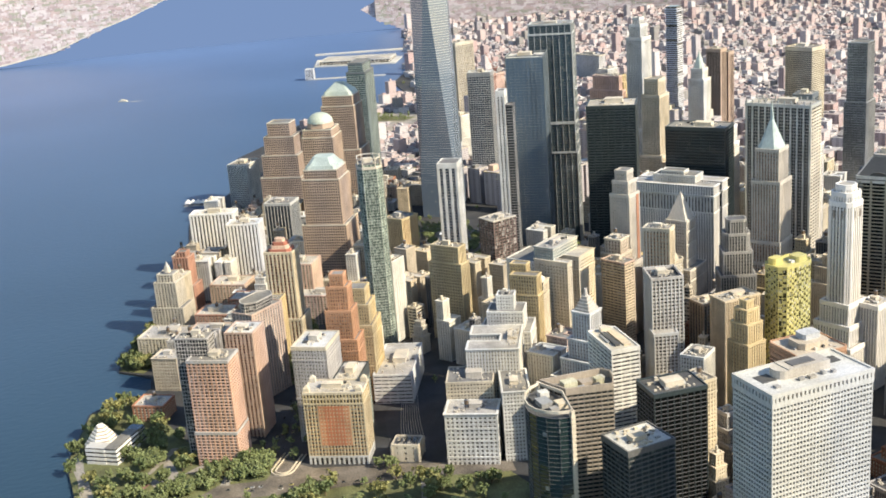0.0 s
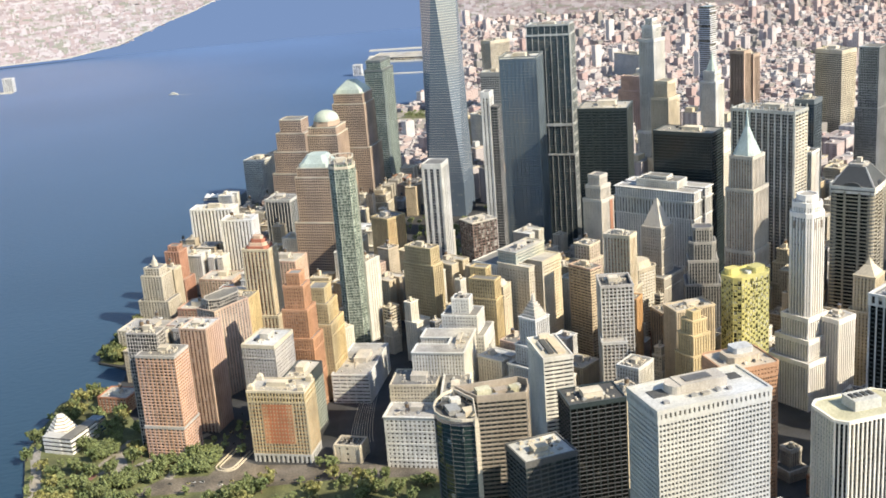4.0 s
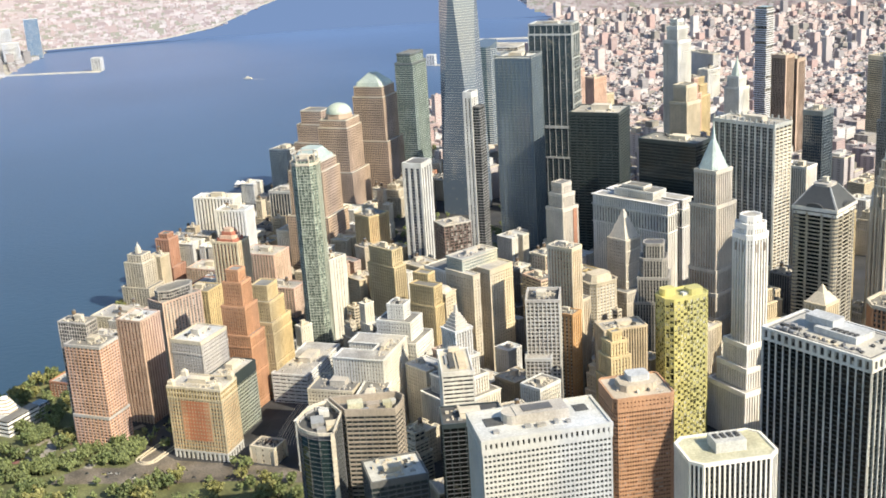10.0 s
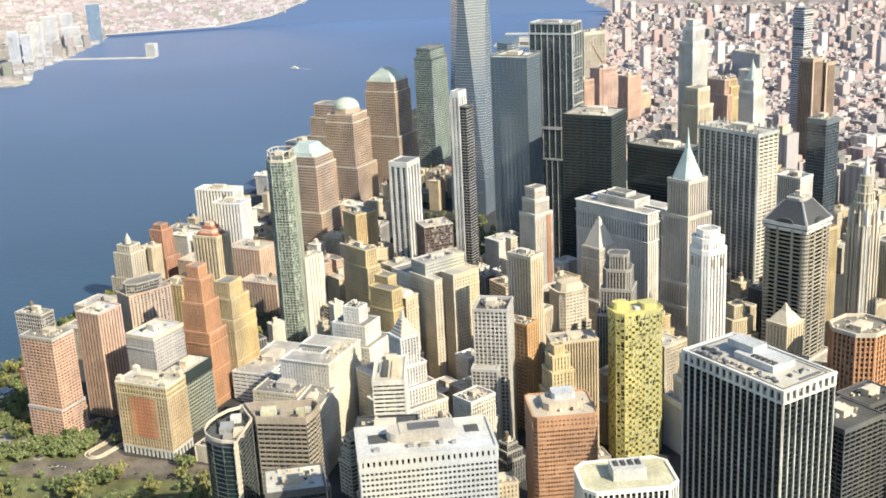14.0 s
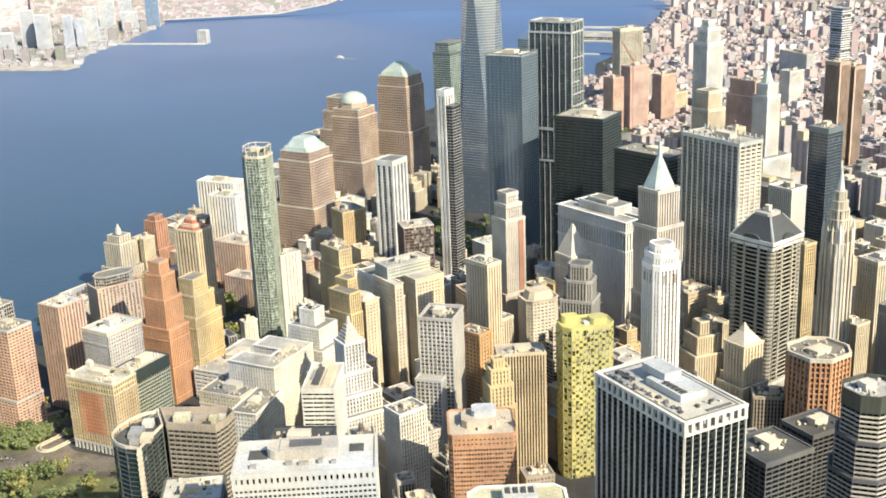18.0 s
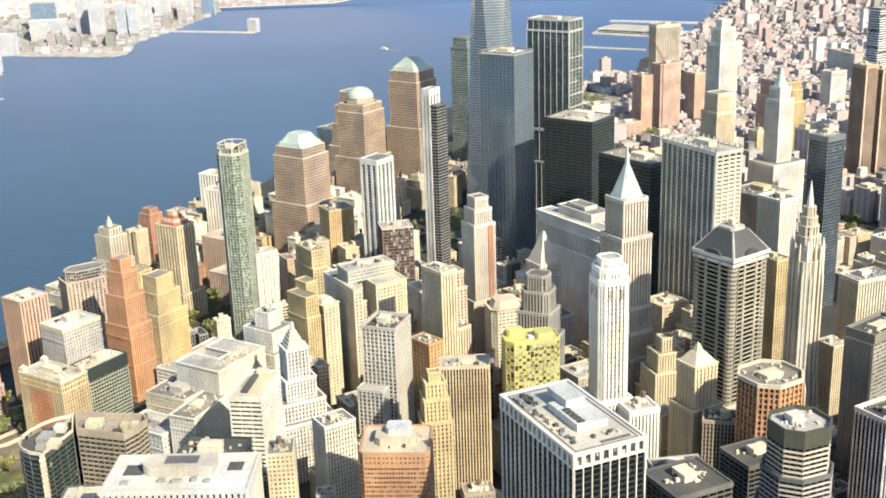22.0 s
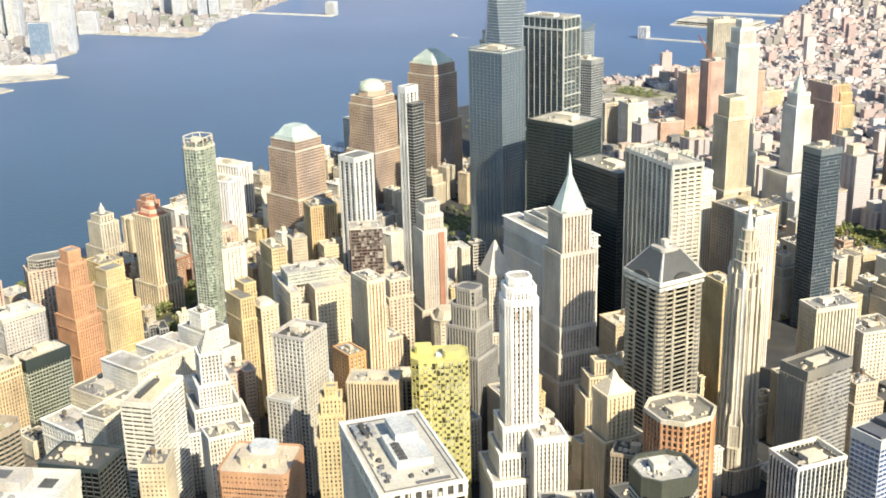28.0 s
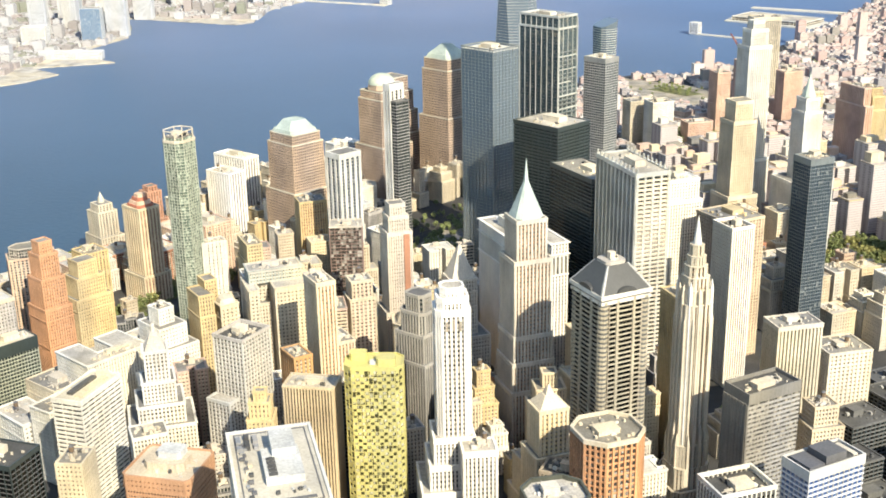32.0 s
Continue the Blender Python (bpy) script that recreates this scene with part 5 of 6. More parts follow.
PARK = [(-9, 1040), (-12, 1166), (-3, 1204), (13, 1256), (21, 1286), (60, 1301), (84, 1270), (110, 1160), (200, 1100), (212, 1030), (380, 950), (390, 900), (420, 690), (380, 600), (200, 700), (40, 980)]
GREENS = [PARK, [(270, 1330), (300, 1440), (360, 1470), (350, 1380), (330, 1300)], [(850, 2300), (990, 2320), (990, 2420), (860, 2400)], [(1110, 1560), (1210, 1560), (1210, 1760), (1120, 1760)], [(560, 1640), (690, 1560), (740, 1650), (600, 1790)],
          [(330, 1060), (395, 1130), (420, 1250), (395, 1260), (310, 1120)], [(66, 1404), (92, 1380), (106, 1400), (112, 1450), (130, 1515), (122, 1524), (114, 1509), (86, 1438), (70, 1426)], [(235, 1255), (250, 1250), (268, 1300), (300, 1330), (270, 1335)]]


KEEP = [[(262, 1000), (330, 980), (345, 1060), (400, 1130), (420, 1250), (390, 1260), (300, 1110), (262, 1060)], [(640, 826), (750, 826), (750, 948), (690, 948), (640, 886)], [(770, 2680), (900, 2600), (960, 2640), (960, 2800), (735, 2900)], [(500, 1580), (680, 1490), (780, 1660), (650, 1800), (560, 1860)]]


def free(cx, cy, w, d, rot, gap=7.0):
    c, s = math.cos(radians(rot)), math.sin(radians(rot))
    pts = [(cx + x * c - y * s, cy + x * s + y * c) for x, y in rect(w + gap, d + gap) + rect(w * 0.5, d * 0.5) + [(w / 2, 0), (-w / 2, 0), (0, d / 2), (0, -d / 2)]]
    for p in pts:
        if not inside(*p, ISLAND) or any(inside(*p, g) for g in GREENS + KEEP):
            return False
    for ring in FOOT:
        mx, my = sum(p[0] for p in ring) / len(ring), sum(p[1] for p in ring) / len(ring)
        if abs(mx - cx) + abs(my - cy) > 200:
            continue
        if any(inside(*p, ring) for p in pts) or inside(cx, cy, ring):
            return False
        for p in ring + [(mx, my)]:
            dx, dy = p[0] - cx, p[1] - cy
            if abs(dx * c + dy * s) < w / 2 + gap and abs(-dx * s + dy * c) < d / 2 + gap:
                return False
    return True


rf = random.Random(21)
def massing(w, d, h, rnd):
    """Blocks with light courts, setbacks or a tower on a base, and the place for the plant on the roof."""
    a, b_ = w / 2, d / 2
    kind = rnd.random()
    if kind < 0.22:
        c, e = a * rnd.uniform(0.25, 0.4), d * rnd.uniform(0.3, 0.42)
        ring = [(-a, -b_), (-c, -b_), (-c, -b_ + e), (c, -b_ + e), (c, -b_), (a, -b_), (a, b_), (-a, b_)]
        return [(ring, h)], rect(w * 0.7, d * 0.4, 0, b_ * 0.45)
    if kind < 0.38:
        c, e = a * rnd.uniform(0.3, 0.45), d * rnd.uniform(0.22, 0.3)
        ring = [(-a, -b_), (a, -b_), (a, -b_ + e), (a - c, -b_ + e), (a - c, b_ - e), (a, b_ - e), (a, b_), (-a, b_)]
        return [(ring, h)], rect(w * 0.5, d * 0.7, -a * 0.35, 0)
    if kind < 0.62:
        k1, k2 = rnd.uniform(0.74, 0.86), rnd.uniform(0.45, 0.62)
        ox, oy = rnd.uniform(-0.05, 0.05) * w, rnd.uniform(0, 0.08) * d
        top = rect(w * k2, d * k2, ox, oy)
        return [(rect(w, d), h * rnd.uniform(0.55, 0.7)), (rect(w * k1, d * k1, ox * 0.5, oy * 0.5), h * rnd.uniform(0.8, 0.88)), (top, h)], shrink(top, 1.5)
    if kind < 0.78:
        k = rnd.uniform(0.5, 0.65)
        top = rect(w * k, d * k, rnd.choice((-1, 1)) * w * (0.48 - k / 2), rnd.choice((-1, 1)) * d * (0.48 - k / 2))
        return [(rect(w, d), h * rnd.uniform(0.4, 0.7)), (top, h)], shrink(top, 1.5)
    return [(rect(w, d), h)], None


filler_styles = [style("masonry", pier=m1, band=m2, roof=r) for m1, m2, r in (("cream", "cream", "roof_pale"), ("limestone", "limestone", "roof_grey"), ("tan", "cream", "roof_pale"), ("white", "limestone", "roof_white"), ("buff", "tan", "roof_grey"), ("pink", "cream", "roof_grey"))]
filler_styles += [style("piers", pier="cream", band="tan", roof="roof_pale"), style("piers", pier="limestone", band="greystone"), style("bands", pier="limestone", band="limestone"), style("grid", pier="grey", band="slate", glass="glass_dark", roof="roof_dark"), style("masonry", pier="brick", band="cream"), style("ribs", pier="greystone", band="slate", glass="glass_dark", roof="roof_dark")]
WORDS = ["cream", "pale limestone", "tan brick", "white stone", "buff brick", "pinkish brick", "cream ribbed", "limestone ribbed", "banded pale stone", "grey gridded", "red brick", "grey ribbed"]


def filler_height(x, y):
    if y < 1080:
        if x > 930:
            return rf.uniform(10, 26)
        if x > 580 and y < 930:
            return rf.uniform(20, 52)
        return rf.uniform(32, 84) if x > 420 else rf.uniform(25, 55)
    if y < 1500:
        return rf.uniform(40, 98) if x > 420 else rf.uniform(25, 60)
    if y < 1900:
        return rf.uniform(25, 75)
    return rf.uniform(15, 45)


count = 0
for rot, x0, x1, y0, y1 in ((57, 300, 700, 1500, 2100), (-32, 60, 330, 1300, 1900), (10, 380, 1080, 600, 880), (33, 300, 1190, 860, 1560)):
    c, s = math.cos(radians(rot)), math.sin(radians(rot))
    mx, my = (x0 + x1) / 2, (y0 + y1) / 2
    n = 22
    for i in range(-n, n):
        for j in range(-n, n):
            u = i * 35 + (i // 2) * 12
            v = j * 33 + (j // 2) * 11
            cx, cy = mx + u * c - v * s, my + u * s + v * c
            if not (x0 < cx < x1 and y0 < cy < y1) or count >= 300:
                continue
            for shrinkage in (1.0, 0.72, 0.5):
                w, d = rf.uniform(26, 34) * shrinkage, rf.uniform(24, 31) * shrinkage
                if free(cx, cy, w, d, rot):
                    h = filler_height(cx, cy) * (0.75 + 0.25 * shrinkage)
                    # Darker styles eastward: dark blocks, and canyon shade put into their colour.
                    k = rf.choice((0, 0, 1, 1, 2, 2, 3, 3, 3, 4, 5, 6, 6, 7, 7, 8, 9, 10 if rf.random() < 0.4 else 3, 11)) if cx < 580 or cy > 960 else rf.choice((8, 9, 9, 11, 11, 10))
                    tiers, spot = massing(w, d, h, rf)
                    building("city_block", WORDS[k] + " mid-rise block with a flat roof", cx, cy, rot, tiers, dict(filler_styles[k], cornice=0.7 if k < 6 else 0.0), kit=1, group="city blocks", kit_ring=spot)
                    count += 1
                    break
print("blocks", count)


# ---- low city to the north, and the far shore ----
def city_material(name, colours, dark):
    m, nodes, links, p = node_mat(name)
    g = nodes.new("ShaderNodeNewGeometry")
    r = nodes.new("ShaderNodeValToRGB")
    r.color_ramp.interpolation = "CONSTANT"
    while len(r.color_ramp.elements) < len(colours):
        r.color_ramp.elements.new(0.5)
    for i, col in enumerate(colours):
        r.color_ramp.elements[i].position = i / len(colours)
        r.color_ramp.elements[i].color = (*col, 1)
    links.new(g.outputs["Random Per Island"], r.inputs[0])
    sep = nodes.new("ShaderNodeSeparateXYZ")
    links.new(g.outputs["Position"], sep.inputs[0])
    br = nodes.new("ShaderNodeTexBrick")
    # Windows stay close to the wall tone: haze's weak contrast put into colour.
    br.inputs["Color1"].default_value, br.inputs["Color2"].default_value, br.inputs["Mortar"].default_value = (0.40, 0.40, 0.42, 1), (0.58, 0.57, 0.57, 1), (1, 1, 1, 1)
    br.inputs["Scale"].default_value, br.inputs["Mortar Size"].default_value = 1.0, 0.9
    br.inputs["Brick Width"].default_value, br.inputs["Row Height"].default_value = 3.4, 3.6
    br.offset = 0.0
    add = nodes.new("ShaderNodeMath")
    links.new(sep.outputs[0], add.inputs[0]), links.new(sep.outputs[1], add.inputs[1])
    comb = nodes.new("ShaderNodeCombineXYZ")
    links.new(add.outputs[0], comb.inputs[0]), links.new(sep.outputs[2], comb.inputs[1])
    links.new(comb.outputs[0], br.inputs["Vector"])
    sn = nodes.new("ShaderNodeSeparateXYZ")
    links.new(g.outputs["Normal"], sn.inputs[0])
    flat = nodes.new("ShaderNodeMath")
    flat.operation = "GREATER_THAN"
    flat.inputs[1].default_value = 0.5
    links.new(sn.outputs[2], flat.inputs[0])
    wall = mix_rgb(nodes, links, "MULTIPLY", 1.0, r.outputs[0], br.outputs[0])
    if dark < 0.5:
        wall = mix_rgb(nodes, links, "MIX", ramp_of(nodes, links, noise_of(nodes, links, 0.014, 3, (1, 1, 3)), 0.0, 0.4, 0.55, 0.66), r.outputs[0], (0.26, 0.27, 0.22))
    speck = ramp_of(nodes, links, noise_of(nodes, links, 0.12, 5), 0.55, 1.25)
    top = mix_rgb(nodes, links, "MIX", 0.55, r.outputs[0], (0.30, 0.28, 0.26))
    top = mix_rgb(nodes, links, "MULTIPLY", 1.0, top, speck)
    links.new(mix_rgb(nodes, links, "MIX", flat.outputs[0], wall, top), p.inputs["Base Color"])
    p.inputs["Roughness"].default_value = 0.9
    return m


# Paled walls: the light haze over the northern blocks is in these colours.
LOW = city_material("hazed_low_city", [(0.52, 0.42, 0.39), (0.46, 0.33, 0.31), (0.58, 0.54, 0.53), (0.49, 0.39, 0.37), (0.39, 0.30, 0.29), (0.54, 0.47, 0.46), (0.44, 0.40, 0.40), (0.51, 0.41, 0.39), (0.58, 0.55, 0.54), (0.31, 0.29, 0.30), (0.29, 0.27, 0.25)], 0.5)
# Greyed, lifted tones put the haze over far houses into their colour.
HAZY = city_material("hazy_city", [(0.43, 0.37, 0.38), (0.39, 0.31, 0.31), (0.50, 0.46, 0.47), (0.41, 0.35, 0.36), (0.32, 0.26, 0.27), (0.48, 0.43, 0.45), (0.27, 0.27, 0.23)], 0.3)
PALE = city_material("hazed_pale_city", [(0.43, 0.42, 0.44), (0.36, 0.32, 0.32), (0.46, 0.46, 0.49), (0.40, 0.39, 0.40), (0.29, 0.27, 0.27), (0.46, 0.46, 0.47), (0.24, 0.25, 0.21)], 0.5)


def spread(name, label, ring, rot, lot, street, heights, material, seed, keep=None, clear=()):
    """Many small buildings in street blocks over a district, as one object."""
    rnd = random.Random(seed)
    c, s = math.cos(radians(rot)), math.sin(radians(rot))
    xs, ys = [p[0] for p in ring], [p[1] for p in ring]
    mx, my = (min(xs) + max(xs)) / 2, (min(ys) + max(ys)) / 2
    reach = math.hypot(max(xs) - min(xs), max(ys) - min(ys)) / 2
    g = Geo()
    nu, nv = int(reach / lot[0]) + 1, int(reach / lot[1]) + 1
    for i in range(-nu, nu):
        for j in range(-nv, nv):
            u = i * lot[0] + (i // 7) * street[0]
            v = j * lot[1] + (j // 2) * street[1]
            cx, cy = mx + u * c - v * s, my + u * s + v * c
            if not inside(cx, cy, ring) or (keep and not keep(cx, cy)):
                continue
            if any(abs(cx - q[0]) < q[2] and abs(cy - q[1]) < q[2] for q in clear):
                continue
            if rnd.random() < 0.05:
                continue
            w, d = lot[0] * rnd.uniform(0.82, 0.99) / 2, lot[1] * rnd.uniform(0.75, 0.98) / 2
            h = heights(cx, cy, rnd)

            def ringat(a, b, ox=0.0, oy=0.0):
                return [(cx + (x + ox) * c - (y + oy) * s, cy + (x + ox) * s + (y + oy) * c) for x, y in ((-a, -b), (a, -b), (a, b), (-a, b))]
            g.prism(ringat(w, d), 0, h)
            k = rnd.uniform(0.2, 0.4)
            g.prism(ringat(w * k, d * k, w * rnd.uniform(-0.4, 0.4), d * rnd.uniform(-0.4, 0.4)), h - 0.2, h + rnd.uniform(2.5, 5))
    ob = new(name, g.mesh(name, material))
    return tagged(ob, label, "buildings", kind="stuff")


def low_height(x, y, rnd):
    h = rnd.uniform(9, 19)
    if rnd.random() < 0.12:
        h = rnd.uniform(20, 38)
    if rnd.random() < 0.012:
        h = rnd.uniform(45, 85)
    return h


spread("low_rise_city", "low brick and stone buildings with flat roofs in street blocks", [(700, 2100), (1700, 2050), (1750, 1550), (4200, 1550), (4200, 4850), (1640, 4750), (1500, 4500), (1290, 3850), (1160, 3500), (1050, 3050), (780, 2930), (640, 2820)], 22, (25, 20), (16, 13), low_height, LOW, 3,
       keep=lambda x, y: not any(inside(x, y, q) for q in GREENS) and not inside(x, y, KEEP[2]) and not any(abs(sum(p[0] for p in f) / len(f) - x) + abs(sum(p[1] for p in f) / len(f) - y) < 60 for f in FOOT if f[0][1] > 1850))
rm = random.Random(4)
for i in range(-22, 22):
    for j in range(-22, 22):
        u, v = i * 38 + (i // 3) * 11, j * 36 + (j // 2) * 12
        x, y = 1200 + u * 0.839 - v * 0.545, 1740 + u * 0.545 + v * 0.839
        if not inside(x, y, [(720, 1900), (880, 1480), (1200, 1380), (1290, 1480), (1290, 2060), (900, 2110), (690, 2110)]) or not free(x, y, 30, 28, 33, 1.0):
            continue
        if y < 1660:
            k = rm.choice((0, 1, 2, 3, 3, 5, 6, 7, 10))
            tiers, spot = massing(rm.uniform(26, 34), rm.uniform(24, 32), rm.uniform(35, 85), rm)
            building("city_block", WORDS[k] + " mid-rise block with a flat roof", x, y, 33, tiers, dict(filler_styles[k], cornice=0.7 if k < 6 else 0.0), kit=1, group="city blocks", kit_ring=spot)
            continue
        w, d, h = rm.uniform(24, 34), rm.uniform(22, 32), rm.uniform(22, 62) if rm.random() < 0.88 else rm.uniform(70, 105)
        g = Geo()
        if rm.random() < 0.5:
            g.prism(rect(w, d), -2, h)
        else:
            c_, e_ = w * 0.15, d * 0.35
            g.hexa(*([(px, py, pz) for px, py in ((-w / 2, -d / 2), (-c_, -d / 2), (-c_, -d / 2 + e_), (c_, -d / 2 + e_), (c_, -d / 2), (w / 2, -d / 2), (w / 2, d / 2), (-w / 2, d / 2))] for pz in (-2, h)))
        ob = new("mid_rise_building", g.mesh("mid_rise_building", LOW))
        ob.matrix_world = pose(x, y, GROUND, 0, 0, 33)
        g = Geo()
        band_ring(g, rect(w, d), h - 1.2, h + 0.9, 0.5, 0.35)
        part("parapet", g, rm.choice(("limestone", "cream", "pink", "greystone", "tan")), ob)
        g = Geo()
        k_ = rm.uniform(0.45, 0.75)
        ox, oy = rm.uniform(-0.1, 0.1) * w, rm.uniform(0.0, 0.15) * d
        g.prism(rect(w * k_, d * k_ * 0.7, ox, oy + d * 0.05), h - 0.2, h + rm.uniform(3, 14))
        part("penthouse", g, rm.choice(("limestone", "cream", "roof_grey", "pink", "whitegrey")), ob)
        tagged(ob, "pale stone and brick mid-rise building with penthouse", "building", "mid-rise buildings")
spread("mid_rise_city", "pale stone and brick blocks of middle height", [(1295, 1400), (1700, 1480), (1700, 2060), (1295, 2080)], 33, (34, 33), (12, 12), lambda x, y, r: r.uniform(22, 70), LOW, 4, keep=lambda x, y: free(x, y, 30, 28, 33, 1.0))
spread("far_shore_city", "low far-shore buildings, paled by haze in their colour", [p for p in JERSEY], 12, (30, 34), (16, 16), lambda x, y, r: r.uniform(8, 20) if r.random() < 0.85 else r.uniform(20, 50), PALE, 5,
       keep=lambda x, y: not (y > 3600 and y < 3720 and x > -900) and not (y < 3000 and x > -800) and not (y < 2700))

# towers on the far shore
# Bluish white walls carry the haze over the far shore in their colour.
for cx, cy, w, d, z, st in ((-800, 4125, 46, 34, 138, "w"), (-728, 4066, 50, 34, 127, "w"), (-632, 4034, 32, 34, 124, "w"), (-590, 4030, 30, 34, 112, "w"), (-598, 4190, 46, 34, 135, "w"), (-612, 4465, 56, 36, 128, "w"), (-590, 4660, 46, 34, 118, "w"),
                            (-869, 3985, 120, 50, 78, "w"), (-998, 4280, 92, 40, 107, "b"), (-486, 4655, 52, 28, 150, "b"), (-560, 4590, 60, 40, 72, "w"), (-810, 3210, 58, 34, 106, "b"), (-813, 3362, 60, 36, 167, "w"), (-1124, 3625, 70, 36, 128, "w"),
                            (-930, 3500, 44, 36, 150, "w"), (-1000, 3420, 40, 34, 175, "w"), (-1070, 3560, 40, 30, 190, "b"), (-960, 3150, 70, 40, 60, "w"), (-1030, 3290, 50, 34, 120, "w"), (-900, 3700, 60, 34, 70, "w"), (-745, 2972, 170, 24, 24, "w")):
    tower("far_tower", "riverside tower on the far shore, hazed to bluish white" if st == "w" else "blue glass riverside tower on the far shore", cx, cy, 12, [(w, d, z)],
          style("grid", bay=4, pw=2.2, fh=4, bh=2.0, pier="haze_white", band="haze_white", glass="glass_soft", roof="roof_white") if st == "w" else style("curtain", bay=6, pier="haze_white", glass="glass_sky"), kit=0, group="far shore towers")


def pier(name, label, ring, z, sheds=()):
    ob = sheet(name, ring, z, MAT["whitegrey"], label, "pier", 6.0)
    return ob


pier("pier", "long concrete pier with a shed at its end", [(880, 3590), (1090, 3490), (1095, 3500), (885, 3602)], 3)
pier("pier_2", "broad pier with a flat building", [(960, 3860), (1200, 3720), (1270, 3850), (1010, 4010)], 4)
pier("pier_3", "far pier", [(1040, 4150), (1340, 4030), (1350, 4060), (1050, 4175)], 4)
pier("pier_4", "long narrow pier on the far shore", [(-560, 4195), (-190, 4088), (-180, 4150), (-200, 4158), (-206, 4118), (-555, 4215)], 3)
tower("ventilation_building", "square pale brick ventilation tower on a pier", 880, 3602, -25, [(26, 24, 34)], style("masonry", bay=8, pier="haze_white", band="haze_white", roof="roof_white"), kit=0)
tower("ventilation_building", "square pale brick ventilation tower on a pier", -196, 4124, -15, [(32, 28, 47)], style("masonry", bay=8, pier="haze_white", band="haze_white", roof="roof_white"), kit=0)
tower("pier_shed", "low broad sports building with a pale flat roof", 1115, 3860, -30, [(240, 120, 16)], style("bands", bay=12, fh=6, pier="white", band="limestone", roof="roof_pale"), kit=0)

# ---- distance beyond the city ----
def distance(name, label, outline, material, r=4900.0):
    bm = bmesh.new()
    lo, hi = outline
    prev = None
    for i in range(241):
        f = i / 240
        h = radians(lo[0][0] + (lo[-1][0] - lo[0][0]) * f)
        zl = np.interp(math.degrees(h), [p[0] for p in lo], [p[1] for p in lo])
        zh = np.interp(math.degrees(h), [p[0] for p in hi], [p[1] for p in hi])
        a, b = (bm.verts.new((200 + r * math.sin(h), r * math.cos(h), z)) for z in (zl, max(zh, zl + 0.01)))
        if prev:
            bm.faces.new((prev[0], a, b, prev[1]))
        prev = (a, b)
    me = bpy.data.meshes.new(name)
    bm.to_mesh(me)
    bm.free()
    me.materials.append(material)
    return tagged(new(name, me), label, "backdrop", kind="structure")


def far_city_material():
    m, nodes, links, p = node_mat("hazed_far_city")
    g = nodes.new("ShaderNodeNewGeometry")
    mp = nodes.new("ShaderNodeMapping")
    mp.inputs["Scale"].default_value = (0.06, 0.06, 0.22)
    links.new(g.outputs["Position"], mp.inputs["Vector"])
    v = nodes.new("ShaderNodeTexVoronoi")
    v.inputs["Scale"].default_value = 1.0
    links.new(mp.outputs[0], v.inputs["Vector"])
    r = nodes.new("ShaderNodeValToRGB")
    # Washed-out pink greys hold the distance haze in the wall's own colour.
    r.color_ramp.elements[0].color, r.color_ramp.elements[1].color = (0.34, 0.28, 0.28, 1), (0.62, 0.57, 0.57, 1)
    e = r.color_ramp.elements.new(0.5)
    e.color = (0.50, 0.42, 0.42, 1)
    sep = nodes.new("ShaderNodeSeparateColor")
    links.new(v.outputs["Color"], sep.inputs[0])
    links.new(sep.outputs[0], r.inputs[0])
    links.new(r.outputs[0], p.inputs["Base Color"])
    p.inputs["Roughness"].default_value = 1.0
    return m


FAR = far_city_material()
# Backdrop wall glows in an even haze blue instead of being lit.
fw, nodes, links, p = node_mat("far_water_glow")
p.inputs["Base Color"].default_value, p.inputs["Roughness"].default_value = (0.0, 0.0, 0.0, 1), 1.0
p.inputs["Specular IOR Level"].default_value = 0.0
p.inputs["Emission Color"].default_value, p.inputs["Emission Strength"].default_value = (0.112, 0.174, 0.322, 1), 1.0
SHORE_L = ([-40, -2.6, -0.2, 0.7, 2.05, 3.38, 4.89, 10], [0, 14, 44, 73, 115, 148, 198, 380])
distance("backdrop", "distant river backdrop that glows in haze blue", ([(-12, 0), (18, 0)], [(-12, 380), (18, 380)]), fw)
distance("backdrop_2", "distant far shore, haze in its colour", ([(a_, z_) for a_, z_ in zip(*SHORE_L)], [(-40, 379), (10, 381)]), FAR, 4890.0)
distance("backdrop_3", "distant city, haze in its colour", ([(14.2, 90), (14.9, 50), (16.2, 0), (62, 0)], [(14.2, 91), (15.2, 130), (15.7, 379), (62, 380)]), FAR, 4890.0)


def terraces(name, label, lo, hi, floor, seed, material):
    """Far rows of houses, stacked up before the backdrop to fit the camera's view."""
    rnd = random.Random(seed)
    g = Geo()
    for row in range(120):
        z = 2 + row * 2.1
        r = 4886 - (120 - row) * 0.15
        a = lo
        while a < hi:
            wdt = rnd.choice((rnd.uniform(8, 20), rnd.uniform(8, 20), rnd.uniform(24, 52)))
            da = math.degrees(wdt / r)
            if z > floor(a + da / 2) + 2 and rnd.random() < 0.86:
                h = rnd.uniform(1, 5) if rnd.random() < 0.95 else rnd.uniform(7, 20)
                q = []
                for ang, rr in ((a, r), (a + da * 0.93, r), (a + da * 0.93, r - rnd.uniform(2, 5)), (a, r - rnd.uniform(2, 5))):
                    q.append((200 + rr * math.sin(radians(ang)), rr * math.cos(radians(ang))))
                g.prism(q[::-1], z - 6, z + h)
            a += da * rnd.uniform(1.0, 1.25)
    return tagged(new(name, g.mesh(name, material)), label, "buildings", kind="stuff")


